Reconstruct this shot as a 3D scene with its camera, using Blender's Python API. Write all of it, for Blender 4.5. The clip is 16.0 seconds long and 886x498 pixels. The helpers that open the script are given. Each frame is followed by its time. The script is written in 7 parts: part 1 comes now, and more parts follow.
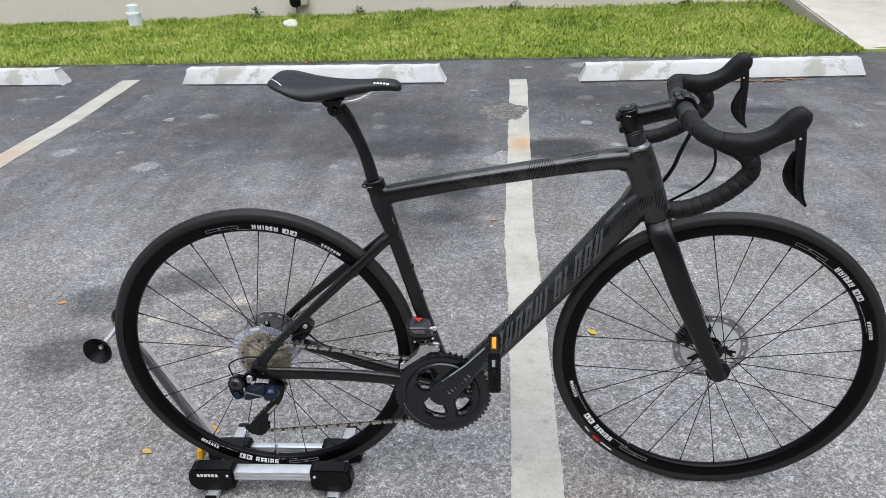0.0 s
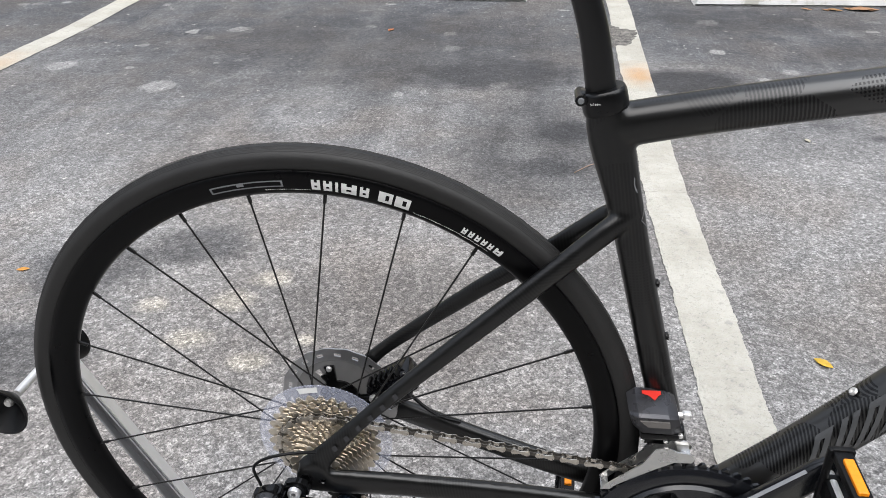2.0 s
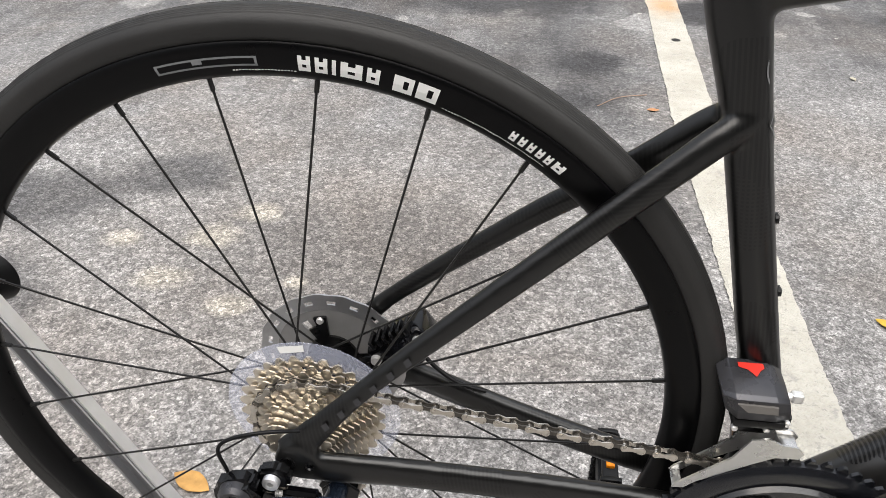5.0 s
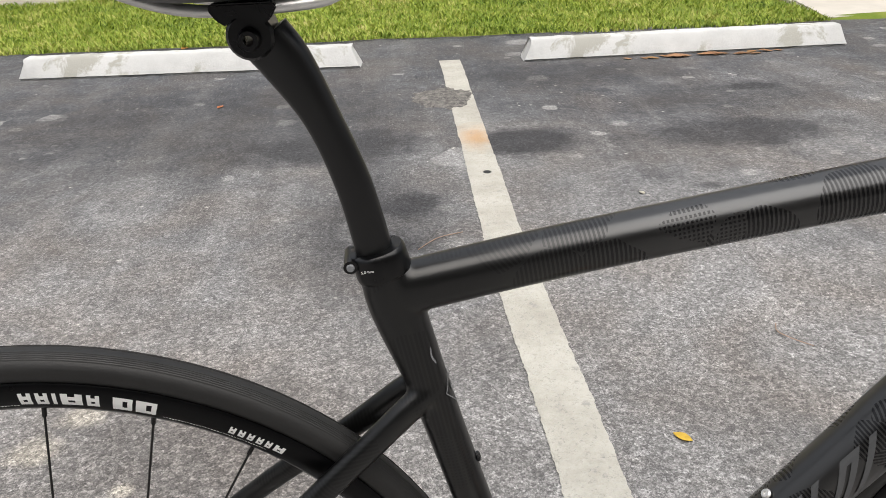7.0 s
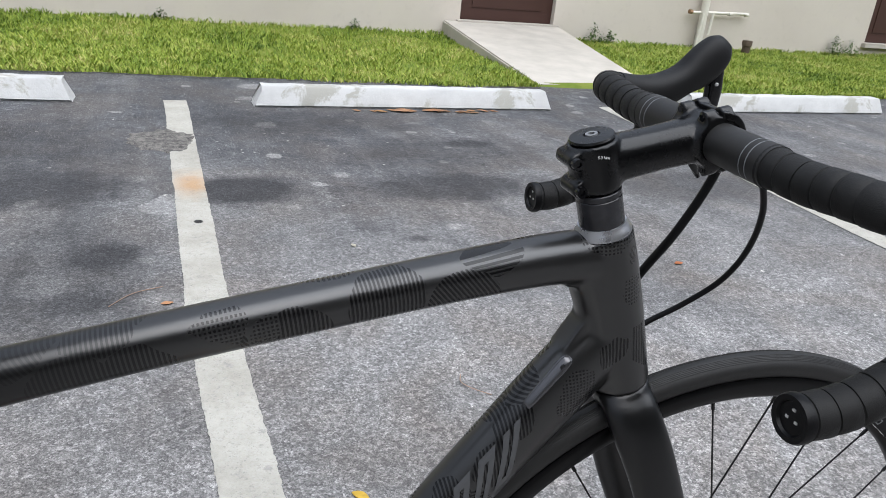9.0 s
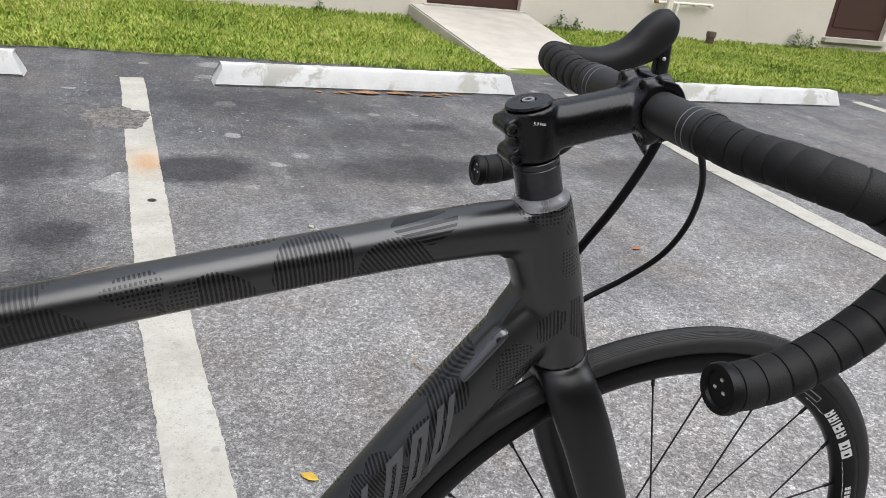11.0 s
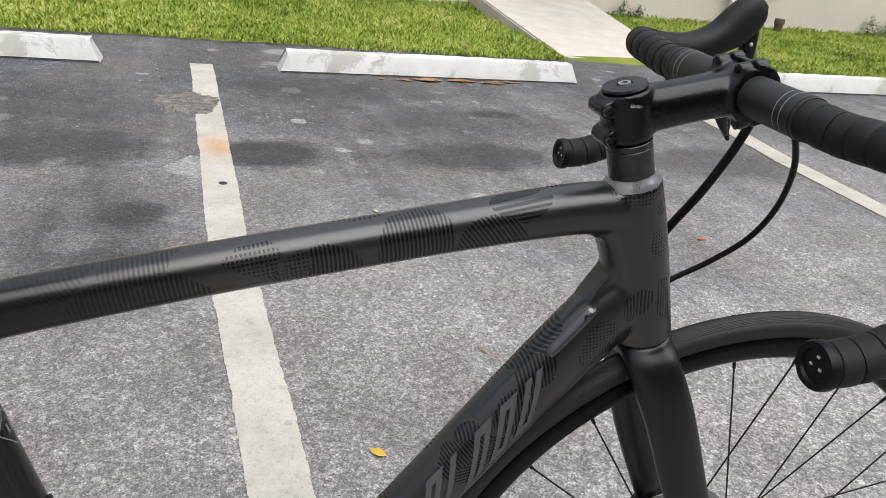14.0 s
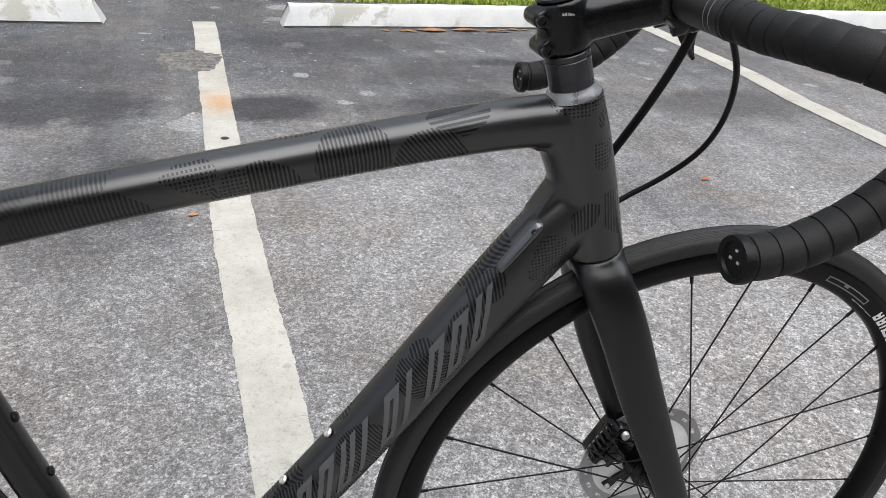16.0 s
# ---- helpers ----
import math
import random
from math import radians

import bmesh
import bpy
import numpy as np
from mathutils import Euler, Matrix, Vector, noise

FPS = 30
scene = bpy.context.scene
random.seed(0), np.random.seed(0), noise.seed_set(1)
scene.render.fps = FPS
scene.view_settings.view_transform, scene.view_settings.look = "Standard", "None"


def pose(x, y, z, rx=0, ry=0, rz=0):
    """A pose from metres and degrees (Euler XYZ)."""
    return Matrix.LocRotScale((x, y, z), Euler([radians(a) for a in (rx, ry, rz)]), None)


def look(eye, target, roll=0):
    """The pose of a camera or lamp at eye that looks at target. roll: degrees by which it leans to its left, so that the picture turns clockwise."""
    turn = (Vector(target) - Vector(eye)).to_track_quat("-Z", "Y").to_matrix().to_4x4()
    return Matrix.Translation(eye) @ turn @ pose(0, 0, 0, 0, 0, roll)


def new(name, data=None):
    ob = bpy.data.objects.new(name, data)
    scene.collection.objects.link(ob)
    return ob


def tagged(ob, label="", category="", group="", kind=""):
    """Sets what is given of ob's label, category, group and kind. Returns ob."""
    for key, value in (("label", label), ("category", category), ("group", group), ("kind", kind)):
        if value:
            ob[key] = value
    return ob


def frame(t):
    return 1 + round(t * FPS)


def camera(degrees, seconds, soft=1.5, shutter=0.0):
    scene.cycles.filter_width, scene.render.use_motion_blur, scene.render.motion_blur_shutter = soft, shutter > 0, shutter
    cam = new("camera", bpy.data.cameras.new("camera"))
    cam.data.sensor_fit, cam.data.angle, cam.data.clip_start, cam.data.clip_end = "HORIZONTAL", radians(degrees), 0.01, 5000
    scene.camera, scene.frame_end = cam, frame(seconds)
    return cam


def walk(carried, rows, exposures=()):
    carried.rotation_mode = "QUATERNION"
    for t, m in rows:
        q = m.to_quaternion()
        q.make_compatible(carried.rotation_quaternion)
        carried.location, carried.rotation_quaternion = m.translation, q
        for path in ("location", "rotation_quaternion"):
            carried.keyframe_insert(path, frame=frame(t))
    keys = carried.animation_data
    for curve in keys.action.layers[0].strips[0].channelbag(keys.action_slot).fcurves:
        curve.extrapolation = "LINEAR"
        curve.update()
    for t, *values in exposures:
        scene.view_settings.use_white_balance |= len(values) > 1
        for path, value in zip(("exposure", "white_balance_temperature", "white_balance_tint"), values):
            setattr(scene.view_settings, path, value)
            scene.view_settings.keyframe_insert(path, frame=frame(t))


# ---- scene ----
cam = camera(60.0, 16.0, soft=0.85)
PATH = [
    (0, (0.539, -1.399, 1.272), (0.387, 0.398, 0.407), -2.6),
    (0.5, (0.523, -1.36, 1.272), (0.375, 0.429, 0.391), -2.9),
    (1, (0.389, -1.125, 1.228), (0.229, 0.653, 0.325), -2.6),
    (1.5, (0.277, -0.837, 1.118), (0.088, 0.918, 0.177), -2.1),
    (2, (0.237, -0.63, 0.951), (0.012, 1.093, -0.039), -1.2),
    (2.5, (0.21, -0.523, 0.808), (-0.055, 1.163, -0.233), -0.3),
    (3, (0.179, -0.472, 0.764), (-0.113, 1.182, -0.321), 0.3),
    (3.2, (0.17, -0.468, 0.76), (-0.128, 1.176, -0.34), 0.4),
    (5.3, (0.199, -0.471, 0.863), (0.028, 1.185, -0.246), -0.0),
    (5.5, (0.209, -0.468, 0.886), (0.072, 1.21, -0.193), -0.8),
    (6, (0.237, -0.463, 0.925), (0.17, 1.268, -0.075), -2.1),
    (6.5, (0.273, -0.463, 0.955), (0.295, 1.303, 0.016), -2.4),
    (7, (0.307, -0.468, 0.976), (0.419, 1.323, 0.094), -2.3),
    (7.5, (0.351, -0.477, 0.995), (0.644, 1.307, 0.139), -0.4),
    (8, (0.417, -0.476, 1.017), (0.925, 1.28, 0.206), 2.1),
    (8.5, (0.433, -0.478, 1.022), (1.076, 1.248, 0.244), 4.3),
    (9, (0.456, -0.479, 1.016), (1.182, 1.218, 0.246), 5.8),
    (9.5, (0.482, -0.477, 1.011), (1.272, 1.193, 0.244), 6.9),
    (9.7, (0.49, -0.475, 1.012), (1.299, 1.185, 0.243), 7.3),
    (11.8, (0.483, -0.481, 0.993), (1.271, 1.175, 0.193), 7.9),
    (12, (0.485, -0.479, 0.995), (1.256, 1.182, 0.191), 7.7),
    (12.5, (0.483, -0.483, 0.998), (1.227, 1.186, 0.185), 7.2),
    (13, (0.477, -0.49, 0.999), (1.197, 1.187, 0.181), 7.0),
    (13.5, (0.463, -0.492, 1.0), (1.159, 1.192, 0.174), 6.9),
    (14, (0.446, -0.491, 0.997), (1.122, 1.196, 0.162), 7.0),
    (14.5, (0.435, -0.485, 0.992), (1.095, 1.199, 0.139), 6.8),
    (15, (0.44, -0.49, 0.987), (1.092, 1.187, 0.114), 6.5),
    (15.5, (0.46, -0.503, 0.995), (1.09, 1.165, 0.09), 5.7),
    (16, (0.498, -0.533, 0.978), (1.116, 1.122, 0.039), 4.7),
]
EXPOSURES = [(0, 0.04, 6080, 10), (1.5, 0.14, 6180, 10), (3, 0.46, 6650, 10), (5.5, 0.43, 6720, 10), (6.5, 0.12, 6800, 10), (7, 0.11, 6700, 10), (7.5, 0.16, 6750, 10), (8, 0.14, 6300, 10), (8.5, 0.06, 6100, 10), (9.5, 0.08, 6050, 10), (12.5, 0.16, 6580, 10), (14, 0.14, 6450, 10), (15, 0.15, 6400, 10), (16, 0.21, 6350, 10)]
walk(cam, [(t, look(eye, target, roll)) for t, eye, target, roll in PATH], EXPOSURES)

# ---- world and light: bright overcast day ----
world = bpy.data.worlds.new("sky")
scene.world = world
world.use_nodes = True
wn = world.node_tree
wn.nodes.clear()
sky = wn.nodes.new("ShaderNodeTexSky")
sky.sky_type = "NISHITA"
sky.sun_disc = False
sky.sun_elevation, sky.sun_rotation = radians(58), radians(200)
sky.air_density, sky.dust_density = 1.0, 3.0
haze = wn.nodes.new("ShaderNodeMixRGB")
haze.inputs[0].default_value = 0.6
haze.inputs[2].default_value = (8.6, 8.9, 9.4, 1)
dome = wn.nodes.new("ShaderNodeTexCoord")
high = wn.nodes.new("ShaderNodeSeparateXYZ")
rise = wn.nodes.new("ShaderNodeMapRange")
rise.inputs["From Min"].default_value, rise.inputs["From Max"].default_value = 0.0, 1.0
rise.inputs["To Min"].default_value, rise.inputs["To Max"].default_value = 0.16, 1.48
wn.links.new(dome.outputs["Generated"], high.inputs[0])
wn.links.new(high.outputs[2], rise.inputs["Value"])
cloud = wn.nodes.new("ShaderNodeVectorMath")
cloud.operation = "SCALE"
wn.links.new(rise.outputs[0], cloud.inputs["Scale"])
bg = wn.nodes.new("ShaderNodeBackground")
bg.inputs[1].default_value = 0.136
wout = wn.nodes.new("ShaderNodeOutputWorld")
wn.links.new(sky.outputs[0], haze.inputs[1])
wn.links.new(haze.outputs[0], cloud.inputs[0])
wn.links.new(cloud.outputs[0], bg.inputs[0])
wn.links.new(bg.outputs[0], wout.inputs[0])
sun_data = bpy.data.lights.new("sun", "SUN")
sun_data.energy, sun_data.angle, sun_data.color = 3.7, radians(80), (1.0, 0.98, 0.95)
sun = new("sun", sun_data)
sun.matrix_world = look((2.0, -4.0, 8.0), (0, 0, 0))


# ---- materials ----
class Nodes:
    """Small helper for procedural materials."""

    def __init__(self, name, rough=0.5, metal=0.0, spec=0.5, coord="Object"):
        self.m = bpy.data.materials.new(name)
        self.m.use_nodes = True
        self.t = self.m.node_tree
        self.b = self.t.nodes["Principled BSDF"]
        self.b.inputs["Roughness"].default_value = rough
        self.b.inputs["Metallic"].default_value = metal
        self.b.inputs["Specular IOR Level"].default_value = spec
        tc = self.t.nodes.new("ShaderNodeTexCoord")
        self.co = tc.outputs[coord]

    def link(self, a, b):
        self.t.links.new(a, b)

    def put(self, sock, value):
        if isinstance(value, bpy.types.NodeSocket):
            self.link(value, sock)
        else:
            sock.default_value = value

    def noise(self, scale, detail=4, rough=0.55, co=None, dist=0.0):
        n = self.t.nodes.new("ShaderNodeTexNoise")
        n.inputs["Scale"].default_value, n.inputs["Detail"].default_value = scale, detail
        n.inputs["Roughness"].default_value, n.inputs["Distortion"].default_value = rough, dist
        self.link(co or self.co, n.inputs["Vector"])
        return n.outputs["Fac"]

    def voronoi(self, scale, out="Distance", feature="F1", co=None, rand=1.0):
        n = self.t.nodes.new("ShaderNodeTexVoronoi")
        n.feature = feature
        n.inputs["Scale"].default_value = scale
        n.inputs["Randomness"].default_value = rand
        self.link(co or self.co, n.inputs["Vector"])
        return n.outputs[out]

    def ramp(self, fac, *stops):
        n = self.t.nodes.new("ShaderNodeValToRGB")
        e = n.color_ramp.elements
        while len(e) < len(stops):
            e.new(0.5)
        for el, (p, c) in zip(e, stops):
            el.position = p
            el.color = (c, c, c, 1) if isinstance(c, (int, float)) else (*c, 1)
        self.link(fac, n.inputs[0])
        return n.outputs[0]

    def mix(self, fac, a, b, blend="MIX"):
        n = self.t.nodes.new("ShaderNodeMixRGB")
        n.blend_type = blend
        for s, v in zip(n.inputs, (fac, a, b)):
            self.put(s, (*v, 1) if isinstance(v, tuple) and len(v) == 3 else v)
        return n.outputs[0]

    def math(self, op, a, b=0.0, c=0.0):
        n = self.t.nodes.new("ShaderNodeMath")
        n.operation = op
        for s, v in zip(n.inputs, (a, b, c)):
            self.put(s, v)
        return n.outputs[0]

    def xyz(self, co=None):
        n = self.t.nodes.new("ShaderNodeSeparateXYZ")
        self.link(co or self.co, n.inputs[0])
        return n.outputs

    def moved(self, loc=(0, 0, 0), rot=(0, 0, 0), scale=(1, 1, 1)):
        n = self.t.nodes.new("ShaderNodeMapping")
        n.inputs["Location"].default_value = loc
        n.inputs["Rotation"].default_value = rot
        n.inputs["Scale"].default_value = scale
        self.link(self.co, n.inputs[0])
        return n.outputs[0]

    def spot(self, x, y, rx, ry, soft=0.5, wob=0.3, scale=6):
        """A stain of uneven outline round (x, y): 1 inside, 0 outside."""
        o = self.xyz()
        dx = self.math("DIVIDE", self.math("SUBTRACT", o[0], x), rx)
        dy = self.math("DIVIDE", self.math("SUBTRACT", o[1], y), ry)
        d = self.math("SQRT", self.math("ADD", self.math("MULTIPLY", dx, dx), self.math("MULTIPLY", dy, dy)))
        d = self.math("ADD", d, self.math("MULTIPLY", self.math("SUBTRACT", self.noise(scale, 5), 0.5), wob * 4))
        return self.ramp(d, (max(0.0, 1 - soft), 1.0), (1.0, 0.0))

    def color(self, v):
        self.put(self.b.inputs["Base Color"], (*v, 1) if isinstance(v, tuple) else v)
        return self

    def rough(self, v):
        self.put(self.b.inputs["Roughness"], v)
        return self

    def bump(self, height, strength=0.3, dist=0.002):
        n = self.t.nodes.new("ShaderNodeBump")
        n.inputs["Strength"].default_value, n.inputs["Distance"].default_value = strength, dist
        self.link(height, n.inputs["Height"])
        self.link(n.outputs[0], self.b.inputs["Normal"])
        return self


def simple(name, color, rough=0.5, metal=0.0, grain=0.12, scale=60.0, bump=0.1, spec=0.36, dist=0.001):
    """A plain material with slight grain and wear."""
    n = Nodes(name, rough, metal, spec)
    f = n.mix(0.5, n.noise(scale, 6), n.noise(scale * 0.12, 3))
    lo = tuple(c * (1 - grain) for c in color)
    hi = tuple(min(1.0, c * (1 + grain)) for c in color)
    n.color(n.ramp(f, (0.3, lo), (0.7, hi)))
    n.rough(n.ramp(f, (0.3, max(0.02, rough - 0.07)), (0.7, min(1.0, rough + 0.07))))
    if bump:
        n.bump(n.noise(scale * 6, 3), bump, dist)
    return n.m


def grit(n):
    """Loose stones of two sizes as a brightness factor, and their height."""
    out = None
    for scale, lo, hi in ((95, 0.78, 1.27), (210, 0.66, 1.45), (430, 0.74, 1.34)):
        v = n.t.nodes.new("ShaderNodeTexVoronoi")
        v.inputs["Scale"].default_value = scale
        n.link(n.co, v.inputs["Vector"])
        sep = n.t.nodes.new("ShaderNodeSeparateColor")
        n.link(v.outputs["Color"], sep.inputs[0])
        f = n.ramp(sep.outputs[0], (0.0, lo * 0.5), (0.35, 0.40), (0.75, 0.56), (1.0, hi / 2))
        out = f if out is None else n.math("MULTIPLY", n.math("MULTIPLY", out, 2.0), f)
    return n.math("MULTIPLY", out, 2.0), n.voronoi(190)


def asphalt_material():
    n = Nodes("worn asphalt", 0.85, 0, 0.3)
    o = n.xyz()
    big = n.noise(1.1, 5, 0.6)
    mid = n.noise(6, 7, 0.68)
    stones, height = grit(n)
    clump = n.noise(38, 5, 0.7)
    # the far part of the bays is darker than the worn part near the lane
    streak = n.noise(9, 5, 0.65, co=n.moved(scale=(1.8, 0.10, 1)))
    grow = n.math("ADD", o[1], n.math("MULTIPLY", n.math("SUBTRACT", big, 0.5), 3.4))
    grow = n.math("SUBTRACT", grow, n.math("MULTIPLY", n.math("MAXIMUM", n.math("SUBTRACT", o[0], 0.9), 0.0), 0.14))
    far = n.ramp(n.math("DIVIDE", grow, 5.0), (0.10, 0.0), (0.66, 1.0))
    worn = n.ramp(mid, (0.30, (0.232, 0.226, 0.220)), (0.5, (0.298, 0.290, 0.283)), (0.70, (0.362, 0.352, 0.340)))
    dark = n.ramp(mid, (0.30, (0.050, 0.052, 0.058)), (0.52, (0.085, 0.088, 0.096)), (0.75, (0.165, 0.167, 0.174)))
    base = n.mix(far, worn, dark)
    deep = n.ramp(far, (0.0, 0.22), (0.5, 1.0))
    base = n.mix(n.math("MULTIPLY", deep, n.ramp(streak, (0.45, 0.0), (0.72, 0.45))), base, (0.085, 0.085, 0.089))
    base = n.mix(n.math("MULTIPLY", deep, n.ramp(big, (0.52, 0.0), (0.78, 0.40))), base, (0.075, 0.074, 0.076))
    # chalky pale blots, thickest in the far part
    blot = n.ramp(n.noise(5.5, 7, 0.72, dist=0.8), (0.585, 0.0), (0.66, 0.4))
    base = n.mix(n.math("MULTIPLY", blot, n.ramp(far, (0.0, 0.35), (0.8, 1.0))), base, (0.33, 0.325, 0.315))
    wob = n.t.nodes.new("ShaderNodeVectorMath")
    wob.operation = "ADD"
    wn3 = n.t.nodes.new("ShaderNodeTexNoise")
    wn3.inputs["Scale"].default_value, wn3.inputs["Detail"].default_value = 11, 6
    n.link(n.co, wn3.inputs["Vector"])
    amt = n.t.nodes.new("ShaderNodeVectorMath")
    amt.operation = "SCALE"
    amt.inputs["Scale"].default_value = 0.07
    n.link(wn3.outputs["Color"], amt.inputs[0])
    n.link(n.co, wob.inputs[0])
    n.link(amt.outputs[0], wob.inputs[1])
    for scale, r, share, a, pale in ((3.4, 0.40, 0.62, 0.62, (0.36, 0.355, 0.345)), (7.5, 0.34, 0.70, 0.70, (0.36, 0.355, 0.34)), (22.0, 0.22, 0.80, 0.75, (0.52, 0.50, 0.46))):
        co = wob.outputs[0] if scale < 10 else n.co
        v = n.t.nodes.new("ShaderNodeTexVoronoi")
        v.inputs["Scale"].default_value = scale
        n.link(co, v.inputs["Vector"])
        sep = n.t.nodes.new("ShaderNodeSeparateColor")
        n.link(v.outputs["Color"], sep.inputs[0])
        size = n.math("MULTIPLY", sep.outputs[0], r)
        inside = n.ramp(n.math("SUBTRACT", n.math("ADD", size, 0.5), v.outputs["Distance"]), (0.5, 0.0), (0.56, 1.0))
        on = n.math("MULTIPLY", inside, n.math("GREATER_THAN", sep.outputs[1], share))
        on = n.math("MULTIPLY", on, a)
        if scale < 10:
            on = n.math("MULTIPLY", on, n.ramp(far, (0.15, 0.0), (0.5, 1.0)))
        base = n.mix(on, base, pale)
    # broad bands worn along the bay
    band = n.noise(9, 4, 0.6, co=n.moved(loc=(3.1, 0.4, 0), scale=(0.42, 0.055, 1)))
    base = n.mix(n.math("MULTIPLY", deep, n.ramp(band, (0.52, 0.0), (0.66, 0.36))), base, (0.235, 0.228, 0.220))
    base = n.mix(n.math("MULTIPLY", deep, n.ramp(band, (0.36, 0.42), (0.48, 0.0))), base, (0.062, 0.061, 0.063))
    # one wide soft patch, slightly darker, round x 0.8, y 0.7
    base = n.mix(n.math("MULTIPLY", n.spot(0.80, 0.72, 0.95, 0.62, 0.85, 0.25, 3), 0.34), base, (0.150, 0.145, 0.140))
    # brown dirt where the rear wheel stands
    base = n.mix(n.math("MULTIPLY", n.spot(-0.15, 0.72, 0.75, 0.60, 0.8, 0.25, 4), 0.42), base, (0.180, 0.152, 0.128))
    # mottling of a few centimetres, strongest in the dark part
    fleck = n.noise(42, 6, 0.78, dist=0.3)
    base = n.mix(n.math("MULTIPLY", n.ramp(fleck, (0.56, 0.0), (0.68, 0.45)), n.ramp(far, (0.25, 0.0), (0.8, 1.0))), base, (0.27, 0.265, 0.255))
    base = n.mix(n.math("MULTIPLY", n.ramp(fleck, (0.34, 0.5), (0.45, 0.0)), n.ramp(far, (0.0, 0.12), (0.6, 1.0))), base, (0.035, 0.035, 0.037))
    # brownish dust
    base = n.mix(n.ramp(n.noise(2.1, 4, 0.6, dist=0.4), (0.44, 0.0), (0.70, 0.55)), base, n.mix(far, (0.22, 0.185, 0.155), (0.120, 0.102, 0.088)))
    # pale hairline scrapes along the bay, over the dark part
    scrape = n.ramp(n.noise(1.0, 4, 0.75, co=n.moved(rot=(0, 0, radians(3)), scale=(150, 16, 1))), (0.55, 0.0), (0.68, 0.60))
    base = n.mix(n.math("MULTIPLY", scrape, n.ramp(far, (0.0, 0.15), (0.5, 1.0))), base, (0.30, 0.295, 0.285))
    # oil and damp marks, pale pebble marks, dark stains near the bay line
    for x, y, rx, ry, a in ((0.84, 2.44, 0.30, 0.22, 0.85), (1.70, 2.40, 0.55, 0.24, 0.75), (0.05, 2.50, 0.50, 0.25, 0.65), (0.35, 1.85, 0.16, 0.13, 0.7), (2.9, 2.3, 0.6, 0.3, 0.5), (0.28, 1.55, 0.12, 0.09, 0.5), (1.9, 2.9, 0.6, 0.35, 0.5), (-0.5, 2.9, 1.2, 0.8, 0.45), (1.25, 3.5, 0.7, 0.3, 0.5), (0.24, 1.75, 0.34, 0.62, 0.50), (-0.12, 0.70, 0.42, 0.30, 0.30), (1.36, 1.86, 0.06, 0.04, 0.6), (2.05, 3.05, 0.16, 0.08, 0.6)):
        base = n.mix(n.math("MULTIPLY", n.spot(x, y, rx, ry, 0.5, 0.22, 7), a), base, (0.030, 0.030, 0.033))
    for x, y, rx, ry in ((-0.79, 0.52, 0.185, 0.15), (-0.82, 0.86, 0.19, 0.16), (-0.60, 1.00, 0.16, 0.12)):
        base = n.mix(n.math("MULTIPLY", n.spot(x, y, rx, ry, 0.45, 0.2), 0.62), base, (0.045, 0.046, 0.050))
    for x, y, r in ((-0.317, 0.54, 0.05), (-0.47, 0.60, 0.06), (-0.42, 0.75, 0.07), (-0.36, 0.85, 0.06), (-0.60, 0.72, 0.05), (-0.22, 0.62, 0.03)):
        base = n.mix(n.math("MULTIPLY", n.spot(x, y, r, r * 0.8, 0.6, 0.25, 14), 0.6), base, (0.47, 0.43, 0.36))
    base = n.mix(1.0, base, n.ramp(clump, (0.32, 0.80), (0.5, 0.96), (0.68, 1.0)), "MULTIPLY")
    calm = n.math("ADD", stones, n.math("MULTIPLY", n.math("MULTIPLY", far, 0.45), n.math("SUBTRACT", 1.0, stones)))
    grey = n.t.nodes.new("ShaderNodeCombineColor")
    for k in range(3):
        n.link(calm, grey.inputs[k])
    base = n.mix(1.0, base, grey.outputs[0], "MULTIPLY")
    pits = n.ramp(n.voronoi(300), (0.0, 1.0), (0.55, 1.0), (0.85, 0.62))
    base = n.mix(1.0, base, pits, "MULTIPLY")
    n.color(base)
    n.bump(n.mix(0.4, height, clump), 0.45, 0.004)
    return n.m


def paint_material():
    """Worn white road paint; the asphalt shows through where it has flaked."""
    n = Nodes("worn white road paint", 0.75, 0, 0.35)
    base = n.ramp(n.noise(5, 6, 0.7), (0.3, (0.325, 0.308, 0.262)), (0.6, (0.440, 0.424, 0.375)))
    base = n.mix(n.ramp(n.noise(60, 4, 0.8), (0.50, 0.0), (0.72, 0.5)), base, (0.29, 0.275, 0.235))
    base = n.mix(n.math("MULTIPLY", n.spot(0.655, 2.52, 0.10, 0.20, 0.9, 0.3, 9), 0.75), base, (0.42, 0.24, 0.10))
    base = n.mix(n.math("MULTIPLY", n.spot(-2.165, 2.45, 0.12, 0.34, 0.9, 0.3, 7), 0.55), base, (0.40, 0.26, 0.14))
    base = n.mix(n.ramp(n.noise(22, 5, 0.7), (0.60, 0.0), (0.68, 0.55)), base, (0.22, 0.215, 0.205))
    base = n.mix(n.spot(0.638, 2.11, 0.018, 0.02, 0.3, 0.1), base, (0.02, 0.02, 0.02))
    stones, height = grit(n)
    base = n.mix(n.ramp(stones, (0.30, 0.75), (0.55, 0.0)), base, (0.16, 0.155, 0.15))
    n.color(base)
    n.bump(n.mix(0.35, height, n.noise(260, 3)), 0.8, 0.004)
    return n.m


